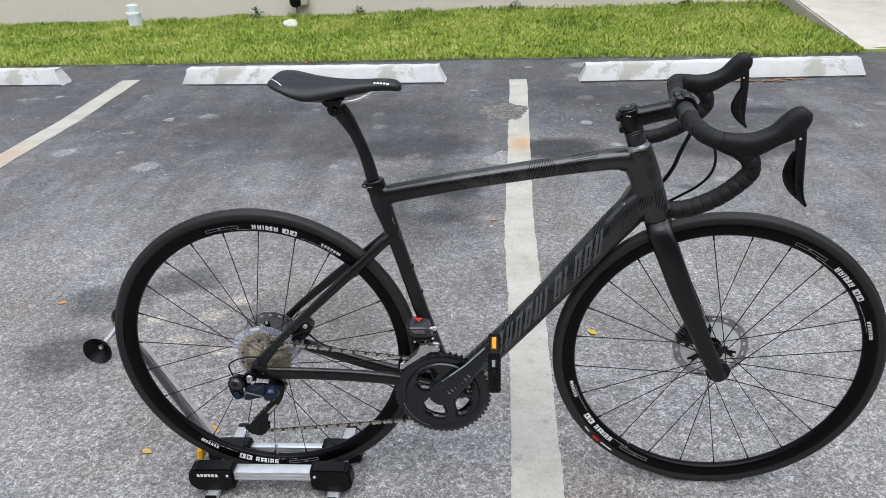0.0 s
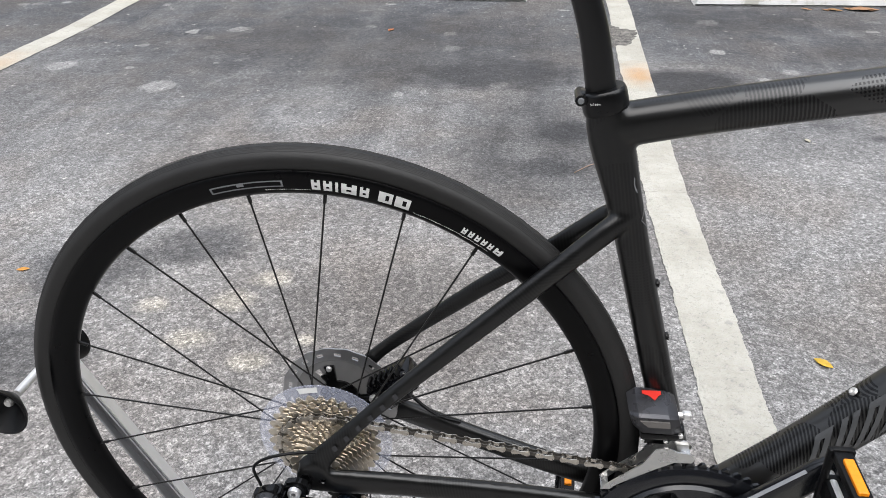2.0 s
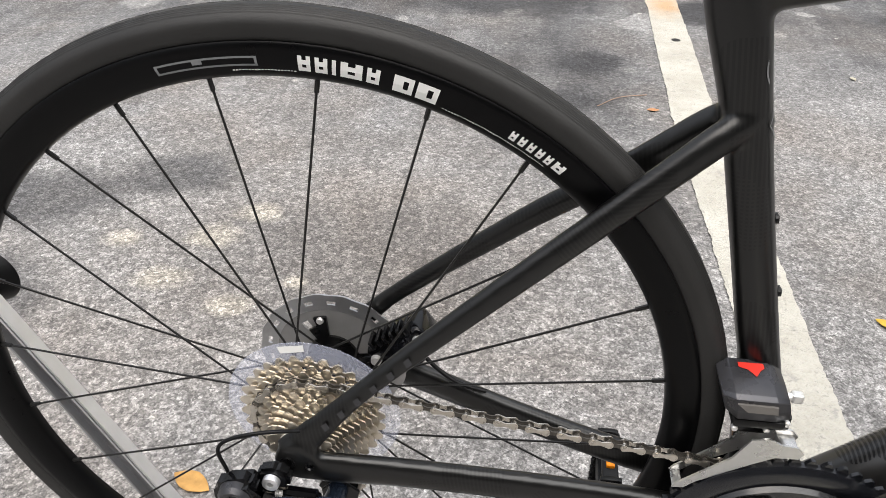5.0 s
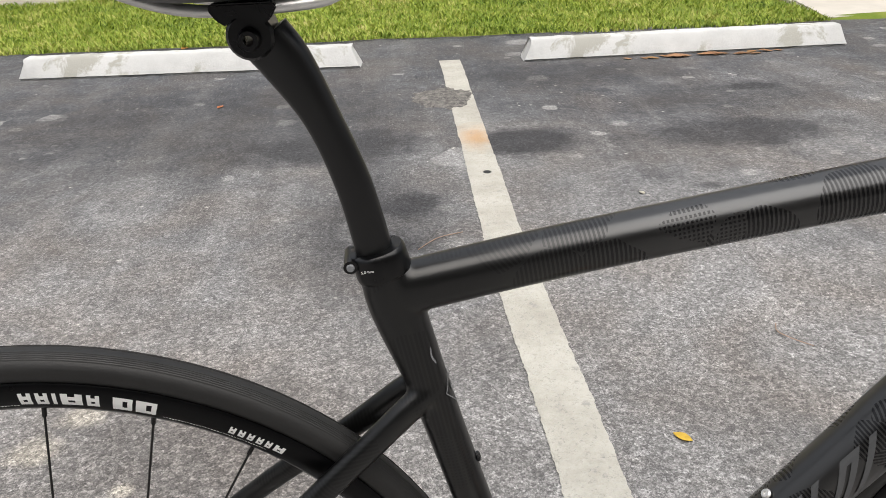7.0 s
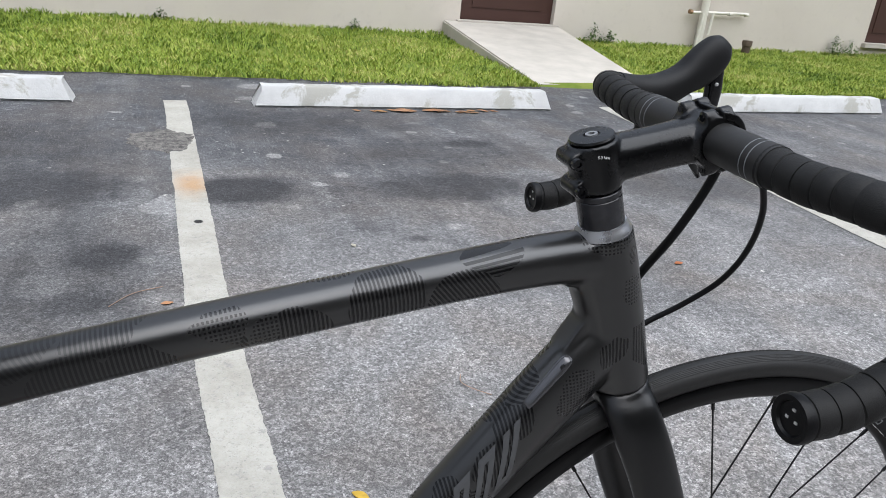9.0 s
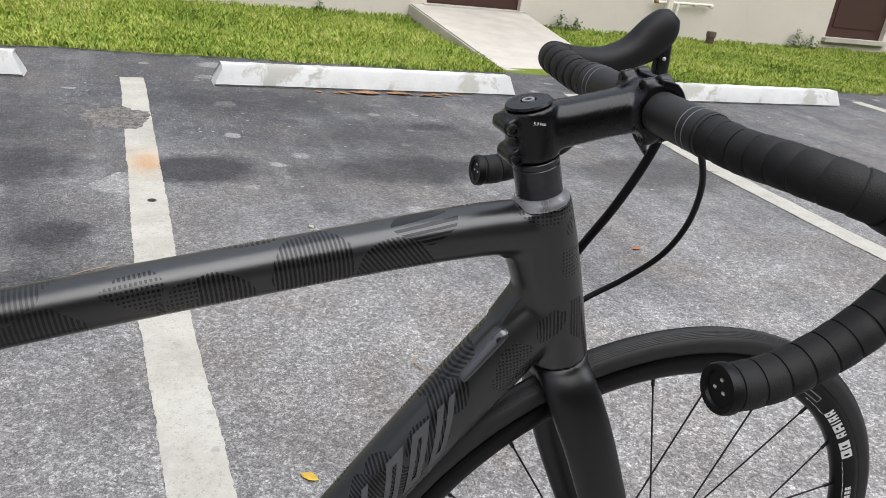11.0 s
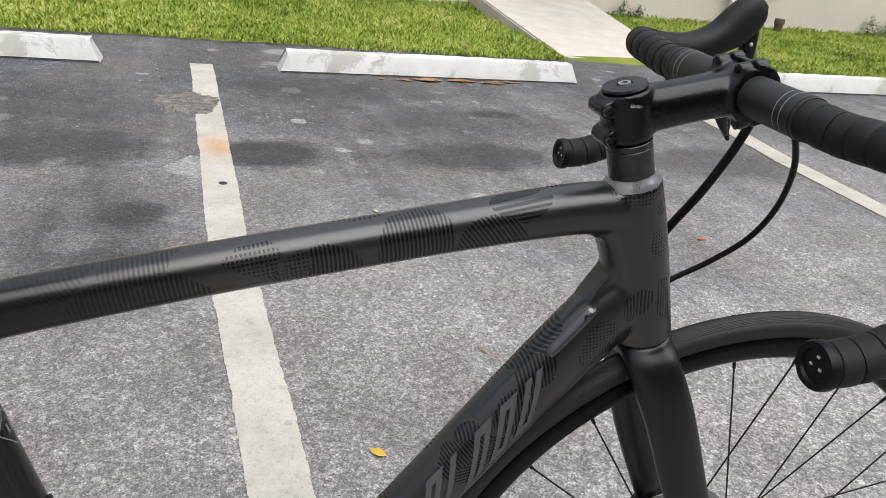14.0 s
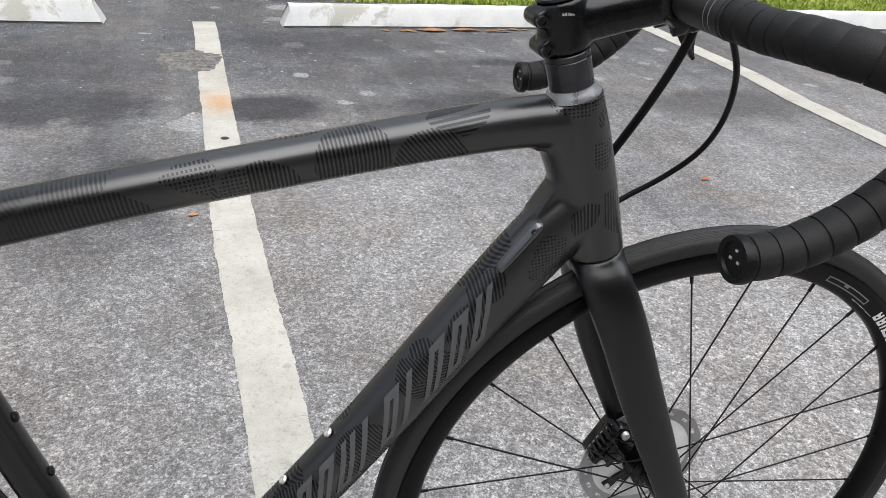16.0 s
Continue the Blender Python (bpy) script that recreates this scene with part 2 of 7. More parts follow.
def frame_material(share, name):
    """Satin charcoal paint with rounded darker patches of fine hatching."""
    n = Nodes(name, 0.42, 0, 0.5)
    warp = n.t.nodes.new("ShaderNodeVectorMath")
    warp.operation = "ADD"
    nz = n.t.nodes.new("ShaderNodeTexNoise")
    nz.inputs["Scale"].default_value = 26
    n.link(n.co, nz.inputs["Vector"])
    sc = n.t.nodes.new("ShaderNodeVectorMath")
    sc.operation = "SCALE"
    sc.inputs["Scale"].default_value = 0.018
    n.link(nz.outputs["Color"], sc.inputs[0])
    n.link(n.co, warp.inputs[0])
    n.link(sc.outputs[0], warp.inputs[1])
    o = n.xyz()

    def stripes(ax, az, pitch):
        w = n.math("ADD", n.math("MULTIPLY", o[0], ax * 6.283 / pitch), n.math("MULTIPLY", o[2], az * 6.283 / pitch))
        return n.math("GREATER_THAN", n.math("SINE", w), -0.15)

    a = stripes(0.985, 0.17, 0.0031)
    c = stripes(-0.17, 0.985, 0.0031)
    d = stripes(0.74, 0.67, 0.0031)
    dots = n.math("MULTIPLY", a, c)
    v = n.t.nodes.new("ShaderNodeTexVoronoi")
    v.inputs["Scale"].default_value = 20
    v.inputs["Randomness"].default_value = 1.0
    n.link(warp.outputs[0], v.inputs["Vector"])
    sep = n.t.nodes.new("ShaderNodeSeparateColor")
    n.link(v.outputs["Color"], sep.inputs[0])
    r, g = sep.outputs[0], sep.outputs[1]
    near = n.math("LESS_THAN", v.outputs["Distance"], n.math("ADD", 0.50, n.math("MULTIPLY", sep.outputs[2], 0.25)))
    pat = n.mix(n.math("GREATER_THAN", r, 0.16), c, a)
    pat = n.mix(n.math("GREATER_THAN", r, 0.68), pat, d)
    pat = n.mix(n.math("GREATER_THAN", r, 0.82), pat, dots)
    mask = n.math("MULTIPLY", n.math("MULTIPLY", pat, near), n.math("GREATER_THAN", g, 1 - share))
    grey = n.ramp(n.noise(40, 4), (0.3, (0.0066, 0.0064, 0.0062)), (0.7, (0.0092, 0.0089, 0.0085)))
    # the hatching belongs to the front of the frame; stays and seat tube are plainer and blacker
    fore = n.ramp(o[0], (0.36, 0.0), (0.50, 1.0))
    mask = n.math("MULTIPLY", mask, n.math("ADD", 0.14, n.math("MULTIPLY", fore, 0.76)))
    grey = n.mix(fore, (0.0030, 0.0030, 0.0029), grey)
    n.color(n.mix(mask, grey, (0.0019, 0.0019, 0.0021)))
    n.rough(n.math("SUBTRACT", 0.31, n.math("MULTIPLY", mask, 0.05)))
    n.put(n.b.inputs["Specular IOR Level"], n.math("SUBTRACT", n.math("ADD", 0.50, n.math("MULTIPLY", fore, 0.32)), n.math("MULTIPLY", mask, 0.48)))
    return n.m


M_ASPHALT = asphalt_material()
M_PAINT = paint_material()
M_FRAME = frame_material(0.76, "satin charcoal frame paint")
M_FORK = simple("satin black fork paint", (0.0034, 0.0034, 0.0035), 0.32, 0, 0.1, 30, 0.03, 0.44)
M_BLACK = simple("satin black alloy", (0.0014, 0.0014, 0.0016), 0.28, 0.0, 0.1, 80, 0.03, 0.36)
M_GLOSS = simple("gloss black plastic", (0.002, 0.002, 0.0025), 0.16, 0.0, 0.1, 80, 0.0, 0.35)
M_TYRE = simple("black tyre rubber", (0.0150, 0.0146, 0.0140), 0.52, 0.0, 0.25, 50, 0.15, 0.36)
M_RIM = simple("black anodised rim", (0.0012, 0.0012, 0.0014), 0.32, 0.0, 0.15, 80, 0.03, 0.14)
M_SPOKE = simple("black spoke steel", (0.010, 0.0095, 0.009), 0.35, 0.0, 0.1, 80, 0.0, 0.3)
M_STEEL = simple("brushed stainless steel", (0.72, 0.71, 0.69), 0.42, 0.8, 0.12, 120, 0.05)
M_CASS = simple("champagne nickel plated steel", (0.67, 0.61, 0.52), 0.31, 0.95, 0.15, 150, 0.05)
M_CHAIN = simple("oiled chain steel", (0.56, 0.52, 0.46), 0.28, 0.95, 0.2, 200, 0.05)
M_ALU = simple("clear anodised aluminium", (0.78, 0.78, 0.79), 0.34, 0.85, 0.08, 40, 0.05)
M_TAPE = simple("black handlebar tape", (0.0085, 0.0082, 0.0077), 0.60, 0.0, 0.3, 190, 0.55, 0.26, 0.0006)
M_BAR = simple("matt black bar coating", (0.0150, 0.0143, 0.0134), 0.50, 0.0, 0.12, 90, 0.05, 0.34)
M_HOOD = simple("black rubber hood", (0.0050, 0.0049, 0.0050), 0.55, 0.0, 0.15, 120, 0.25, 0.26)
M_SADDLE = simple("black saddle cover", (0.0030, 0.0030, 0.0033), 0.46, 0.0, 0.15, 160, 0.06, 0.45)
M_PLASTIC = simple("black moulded plastic", (0.0022, 0.0022, 0.0025), 0.42, 0.0, 0.15, 120, 0.15, 0.22)
M_WHITE = simple("white decal", (0.72, 0.72, 0.70), 0.5, 0.0, 0.04, 60, 0.0)
M_GREYDECAL = simple("pewter grey decal", (0.165, 0.17, 0.175), 0.38, 0.0, 0.06, 60, 0.0)
M_ORANGE = simple("orange reflector", (0.85, 0.26, 0.01), 0.15, 0.0, 0.15, 200, 0.2)
M_YELLOW = simple("yellow plastic", (0.85, 0.42, 0.02), 0.4, 0.0, 0.08, 60, 0.05)
M_RED = simple("red sticker", (0.55, 0.03, 0.02), 0.4, 0.0, 0.05, 60, 0.0)
M_CONCRETE = simple("poured concrete", (0.46, 0.43, 0.38), 0.85, 0.0, 0.2, 5, 0.4, 0.3, 0.003)
M_DOOR = simple("dark brown painted door", (0.055, 0.026, 0.02), 0.5, 0.0, 0.12, 3, 0.1)
M_PVC = simple("off-white plastic pipe", (0.68, 0.65, 0.58), 0.45, 0.0, 0.08, 12, 0.05)


def wall_material():
    n = Nodes("painted stucco wall", 0.85, 0, 0.3)
    f = n.noise(1.1, 5)
    base = n.ramp(f, (0.3, (0.55, 0.50, 0.44)), (0.7, (0.61, 0.56, 0.49)))
    base = n.mix(n.ramp(n.noise(14, 5, 0.7), (0.55, 0.0), (0.8, 0.25)), base, (0.36, 0.33, 0.28))
    n.color(base)
    n.bump(n.noise(120, 4), 0.35, 0.003)
    return n.m


def stop_material():
    n = Nodes("white painted concrete", 0.8, 0, 0.3)
    base = n.ramp(n.noise(3.5, 6, 0.7), (0.3, (0.44, 0.44, 0.43)), (0.6, (0.54, 0.54, 0.525)))
    base = n.mix(n.ramp(n.noise(5.5, 6, 0.68, dist=0.4), (0.535, 0.0), (0.60, 0.8)), base, (0.33, 0.32, 0.275))
    base = n.mix(n.ramp(n.noise(40, 5, 0.8), (0.62, 0.0), (0.75, 0.5)), base, (0.30, 0.28, 0.25))
    n.color(base)
    n.bump(n.noise(60, 6, 0.7), 0.5, 0.004)
    return n.m


def soil_material():
    n = Nodes("lawn soil", 0.95, 0, 0.2)
    f = n.noise(3, 5, 0.7)
    n.color(n.ramp(f, (0.3, (0.09, 0.14, 0.014)), (0.7, (0.20, 0.22, 0.045))))
    n.bump(n.noise(50, 5), 0.6, 0.01)
    return n.m


def grass_material():
    n = Nodes("lawn grass", 0.55, 0, 0.3)
    geo = n.t.nodes.new("ShaderNodeNewGeometry")
    f = n.mix(0.40, n.ramp(n.mix(0.45, n.noise(1.3, 5, 0.65), n.noise(7.0, 4, 0.65)), (0.34, 0.0), (0.66, 1.0)), geo.outputs["Random Per Island"])
    n.color(n.ramp(f, (0.20, (0.075, 0.125, 0.010)), (0.40, (0.19, 0.275, 0.030)), (0.62, (0.32, 0.375, 0.060)), (0.86, (0.47, 0.43, 0.17))))
    return n.m


M_WALL, M_STOP, M_SOIL, M_GRASS = wall_material(), stop_material(), soil_material(), grass_material()


# ---- mesh helpers ----
def part(name, bm, material, parent=None, label="", smooth=None, recalc=True):
    """Links a bmesh as one mesh object under a thing or a part. smooth: degrees below which edges are shaded smooth."""
    if not recalc:
        bmesh.ops.remove_doubles(bm, verts=bm.verts, dist=1e-5)
    if recalc:
        bmesh.ops.recalc_face_normals(bm, faces=bm.faces)
    if smooth is not None:
        for f in bm.faces:
            f.smooth = True
        for e in bm.edges:
            if len(e.link_faces) == 2 and e.calc_face_angle(0) > radians(smooth):
                e.smooth = False
    me = bpy.data.meshes.new(name)
    bm.to_mesh(me)
    bm.free()
    me.materials.append(material)
    ob = new(name, me)
    ob.parent = parent
    if label:
        tagged(ob, label)
    return ob


def thing(name, label, category, group="", kind="", at=(0, 0, 0)):
    ob = new(name)
    ob.location = at
    return tagged(ob, label, category, group, kind)


def box(bm, lo, hi, bevel=0.0, seg=2):
    """A box between two corners, with rounded edges."""
    c, s = [(a + b) / 2 for a, b in zip(lo, hi)], [b - a for a, b in zip(lo, hi)]
    r = bmesh.ops.create_cube(bm, size=1, matrix=Matrix.Translation(c) @ Matrix.Diagonal((*s, 1)))
    if bevel:
        edges = list({e for v in r["verts"] for e in v.link_edges})
        bmesh.ops.bevel(bm, geom=edges, offset=bevel, segments=seg, affect="EDGES", profile=0.5)
    return bm


def loft(bm, rings, caps=True, closed=False):
    vs = [[bm.verts.new(p) for p in ring] for ring in rings]
    n = len(vs[0])
    pairs = list(zip(vs, vs[1:])) + ([(vs[-1], vs[0])] if closed else [])
    for a, b in pairs:
        for i in range(n):
            bm.faces.new((a[i], a[(i + 1) % n], b[(i + 1) % n], b[i]))
    if caps and not closed:
        bm.faces.new(vs[0][::-1])
        bm.faces.new(vs[-1])
    return bm


def curve(points, k=6):
    """Points along a smooth line through the given ones (tuples of any length)."""
    p = [np.array(q, float) for q in points]
    p = [2 * p[0] - p[1], *p, 2 * p[-1] - p[-2]]
    out = []
    for a, b, c, d in zip(p, p[1:], p[2:], p[3:]):
        for i in range(k):
            t = i / k
            out.append(0.5 * (2 * b + (c - a) * t + (2 * a - 5 * b + 4 * c - d) * t * t + (3 * b - 3 * c + d - a) * t**3))
    return out + [p[-2]]


def pipe(bm, rows, n=20, k=6, side=(0, 1, 0), power=2.0, caps=True, closed=False):
    """A tube through rows of x, y, z, half height, half width; the width lies along side."""
    rows = curve(rows, k) if k > 1 else [np.array(r, float) for r in rows]
    rings, m = [], len(rows)
    for i, r in enumerate(rows):
        a, b = (rows[(i - 1) % m], rows[(i + 1) % m]) if closed else (rows[max(i - 1, 0)], rows[min(i + 1, m - 1)])
        t = Vector((b - a)[:3]).normalized()
        s = Vector(side)
        s = (s - t * s.dot(t)).normalized()
        u = s.cross(t)
        ring = []
        for j in range(n):
            q = 2 * math.pi * j / n
            cq, sq = math.cos(q), math.sin(q)
            cq, sq = math.copysign(abs(cq) ** (2 / power), cq), math.copysign(abs(sq) ** (2 / power), sq)
            ring.append(Vector(r[:3]) + s * (cq * r[4]) + u * (sq * r[3]))
        rings.append(ring)
    return loft(bm, rings, caps, closed)


def lathe(bm, profile, n=48, at=(0, 0, 0), axis="y", closed=True):
    """Turns a profile of (radius, height) about an axis through at."""
    rings = []
    for i in range(n):
        q = 2 * math.pi * i / n
        c, s = math.cos(q), math.sin(q)
        if axis == "y":
            rings.append([Vector((at[0] + r * c, at[1] + h, at[2] + r * s)) for r, h in profile])
        elif axis == "z":
            rings.append([Vector((at[0] + r * c, at[1] + r * s, at[2] + h)) for r, h in profile])
        else:
            rings.append([Vector((at[0] + h, at[1] + r * c, at[2] + r * s)) for r, h in profile])
    m = len(profile)
    vs = [[bm.verts.new(p) for p in ring] for ring in rings]
    for a, b in zip(vs, vs[1:] + vs[:1]):
        for j in range(m if closed else m - 1):
            bm.faces.new((a[j], a[(j + 1) % m], b[(j + 1) % m], b[j]))
    if not closed:
        for j in (0, m - 1):
            if profile[j][0] > 1e-5:
                bm.faces.new([v[j] for v in vs])
    bmesh.ops.remove_doubles(bm, verts=bm.verts, dist=1e-6)
    return bm


def rod(bm, a, b, r, n=12, r2=None):
    a, b = Vector(a), Vector(b)
    side = (0, 1, 0) if abs((b - a).normalized().y) < 0.9 else (1, 0, 0)
    return pipe(bm, [(*a, r, r), (*b, r2 or r, r2 or r)], n, 1, side)


def slab(bm, outline, y0, y1):
    """A plate with an outline of (x, z) between two y."""
    loft(bm, [[Vector((x, y, z)) for x, z in outline] for y in (y0, y1)])
    return bm


def polar_plate(bm, at, y0, y1, radii, n, keep):
    """A flat ring in cells; keep(i, j) says which cells are solid. radii: numbers, or functions of the angle."""
    grid = {}

    def vert(i, j, y):
        key = (i % n, j, y)
        if key not in grid:
            q = 2 * math.pi * (i % n) / n
            r = radii[j](i % n) if callable(radii[j]) else radii[j]
            grid[key] = bm.verts.new((at[0] + r * math.cos(q), y, at[2] + r * math.sin(q)))
        return grid[key]

    m = len(radii) - 1
    solid = {(i, j) for i in range(n) for j in range(m) if keep(i, j)}
    for i, j in solid:
        a = [(i, j), (i + 1, j), (i + 1, j + 1), (i, j + 1)]
        bm.faces.new([vert(*p, y0) for p in a])
        bm.faces.new([vert(*p, y1) for p in reversed(a)])
        for (p, q), nb in zip(zip(a, a[1:] + a[:1]), ((i, j - 1), ((i + 1) % n, j), (i, j + 1), ((i - 1) % n, j))):
            if nb not in solid:
                bm.faces.new([vert(*q, y0), vert(*p, y0), vert(*p, y1), vert(*q, y1)])
    return bm


# ---- the ground ----
def asphalt_sheet():
    bm = bmesh.new()
    xs = [-400, -60, -12] + [-8 + 0.5 * i for i in range(45)] + [20, 60, 400]
    ys = [-400, -60, -12] + [-6 + 0.5 * i for i in range(23)] + [12, 60, 400]
    vs = [[bm.verts.new((x, y, 0.0)) for x in xs] for y in ys]
    for a, b in zip(vs, vs[1:]):
        for i in range(len(xs) - 1):
            bm.faces.new((a[i], a[i + 1], b[i + 1], b[i]))
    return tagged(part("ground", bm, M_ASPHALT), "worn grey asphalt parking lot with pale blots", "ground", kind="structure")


asphalt_sheet()


def bay_line(pts, width, label="worn white painted parking bay line"):
    """A painted strip along points with a ragged edge."""
    bm = bmesh.new()
    rng = random.Random(int(pts[0][0] * 100))
    last, drift = None, [0.0, 0.0]
    for (x0, y0), (x1, y1) in zip(pts, pts[1:]):
        d = Vector((x1 - x0, y1 - y0, 0))
        n = int(d.length / 0.008)
        side = Vector((-d.y, d.x, 0)).normalized() * width / 2
        for i in range(n + 1):
            p = Vector((x0, y0, 0.003)) + d * i / n
            drift = [0.90 * e + rng.gauss(0, 0.011) for e in drift]
            l = bm.verts.new(p + side * (1 + drift[0] + rng.uniform(-0.022, 0.022)))
            r = bm.verts.new(p - side * (1 + drift[1] + rng.uniform(-0.022, 0.022)))
            if last and i:
                bm.faces.new((last[0], last[1], r, l))
            last = (l, r)
    ob = part("bay_line", bm, M_PAINT, recalc=False)
    return tagged(ob, label, "road marking", "parking bay lines", "structure")


bay_line([(0.612, -2.2), (0.620, 0.6), (0.611, 1.4), (0.627, 2.1), (0.661, 3.65), (0.664, 3.955)], 0.119, label="worn white bay line with a rust stain and a small hole")
bay_line([(-2.04, -2.2), (-2.165, 2.4), (-2.173, 3.2), (-2.253, 4.245)], 0.14)
bay_line([(3.20, -2.2), (3.275, 1.6), (3.310, 2.3), (3.375, 2.75), (3.42, 3.90)], 0.125)
bay_line([(6.20, -2.2), (6.25, 3.95)], 0.13)


def wheel_stop(x0, y0, x1, y1, label):
    """A cast concrete bumper with a flat top, sloping faces and worn edges, its front lower edge from (x0, y0) to (x1, y1)."""
    L = math.hypot(x1 - x0, y1 - y0)
    bm = bmesh.new()
    prof = [(0.014, 0.0), (0.014, 0.009), (0.002, 0.012), (0.005, 0.018), (0.03, 0.105), (0.04, 0.115), (0.12, 0.115), (0.13, 0.105), (0.156, 0.012), (0.146, 0.009), (0.146, 0.0)]
    n, rings = 44, []
    rng = random.Random(int(abs(x0) * 1000))
    for i in range(n + 1):
        u = i / n
        t = min(u, 1 - u) * L
        s = 1.0 if t > 0.02 else 0.93
        ring = []
        for y, z in prof:
            xx = u * L + (0.05 * z / 0.115 if u == 0 else -0.05 * z / 0.115 if u == 1 else 0)
            w = rng.uniform(-0.0018, 0.0018)
            ring.append(Vector((xx, 0.08 + (y - 0.08) * (1 if t > 0.02 else 0.97) + w, max(0, z * s + (w if z > 0.05 else 0)))))
        rings.append(ring)
    loft(bm, rings)
    ob = part("wheel_stop", bm, M_STOP, smooth=40)
    ob.matrix_world = pose(x0, y0, 0.0, 0, 0, math.degrees(math.atan2(y1 - y0, x1 - x0)))
    return tagged(ob, label, "wheel stop", "wheel stops at the ends of the bays")


wheel_stop(-4.65, 4.23, -2.744, 4.12, "white painted concrete wheel stop at the end of a bay")
wheel_stop(-1.777, 4.02, 0.155, 3.885, "white painted concrete wheel stop with scuffed patches")
wheel_stop(1.075, 3.815, 2.937, 3.787, "white painted concrete wheel stop with dead leaves before it")
wheel_stop(3.98, 3.77, 5.842, 3.76, "white painted concrete wheel stop beside the concrete ramp")
wheel_stop(6.75, 3.74, 8.6, 3.70, "white painted concrete wheel stop at the end of a bay")


# lawn strip between asphalt and building
def lawn_z(x, y):
    f = min(1.0, max(0.0, (y - 4.6) / 2.1))
    return 0.012 + 0.04 * f + 0.02 * noise.noise((x * 0.8, y * 0.8, 0))


def lawn_edge(x):
    return 4.66 - 0.055 * x + 0.05 * noise.noise((x * 1.7, 0, 3)) + 0.025 * noise.noise((x * 9, 0, 7))


def wall_y(x):
    return 6.80 - 0.02 * x


RAMP = ((3.24, 4.57), (4.29, 4.60), (4.56, 6.71), (3.29, 6.72))


def on_ramp(x, y):
    f = (y - 4.57) / 2.14
    return 3.23 + 0.05 * f < x < 4.30 + 0.27 * f


def lawn():
    bm = bmesh.new()
    nx, ny = 220, 18
    vs = []
    for i in range(nx + 1):
        x = -8 + 20 * i / nx
        row = []
        for j in range(ny + 1):
            y = lawn_edge(x) + (wall_y(x) + 0.02 - lawn_edge(x)) * j / ny
            row.append(bm.verts.new((x, y, lawn_z(x, y) if j else -0.01)))
        vs.append(row)
    for a, b in zip(vs, vs[1:]):
        for j in range(ny):
            bm.faces.new((a[j], b[j], b[j + 1], a[j + 1]))
    tagged(part("lawn", bm, M_SOIL, smooth=180), "thin green lawn strip before the building", "lawn", kind="structure")
    rng = np.random.default_rng(5)
    count = 150000
    verts, faces = [], []
    for i in range(count):
        x = rng.uniform(-6.5, 11)
        e = lawn_edge(x)
        y = e - 0.02 + (wall_y(x) - e) * rng.random() ** 1.15
        if on_ramp(x, y) or noise.noise((x * 2.3, y * 2.3, 9)) < -0.42 and rng.random() < 0.7:
            continue
        h = (0.016 + 0.024 * rng.random()) * (1 + 0.5 * noise.noise((x * 3, y * 3, 2)))
        if y > wall_y(x) - 0.15:
            h *= 1.3
        a, lean, w = rng.uniform(0, 6.28), rng.uniform(0.2, 1.0) * h, 0.0028 + 0.003 * rng.random()
        z = lawn_z(x, y) - 0.004
        ca, sa = math.cos(a), math.sin(a)
        k = len(verts)
        verts += [(x - sa * w, y + ca * w, z), (x + sa * w, y - ca * w, z), (x + ca * lean * 0.4 + sa * w * 0.7, y + sa * lean * 0.4 - ca * w * 0.7, z + h * 0.65), (x + ca * lean, y + sa * lean, z + h)]
        faces += [(k, k + 1, k + 2), (k, k + 2, k + 3)]
    me = bpy.data.meshes.new("grass")
    me.from_pydata(verts, [], faces)
    me.materials.append(M_GRASS)
    tagged(new("grass", me), "short green grass with yellowed patches on the lawn", "grass", kind="stuff")


lawn()


def ramp_path():
    """Concrete path that climbs from the asphalt to the door."""
    bm = bmesh.new()
    a, b, c, d = RAMP
    top = [(*a, 0.012), (*b, 0.012), (*c, 0.19), (*d, 0.19)]
    low = [(x, y, -0.05) for x, y, z in top]
    loft(bm, [[Vector(p) for p in low], [Vector(p) for p in top]])
    bmesh.ops.bevel(bm, geom=[e for e in bm.edges if all(v.co.z > 0 for v in e.verts)], offset=0.012, segments=2, affect="EDGES")
    tagged(part("ramp", bm, M_CONCRETE), "pale concrete ramp leading up to a brown door", "ramp", kind="structure")


ramp_path()


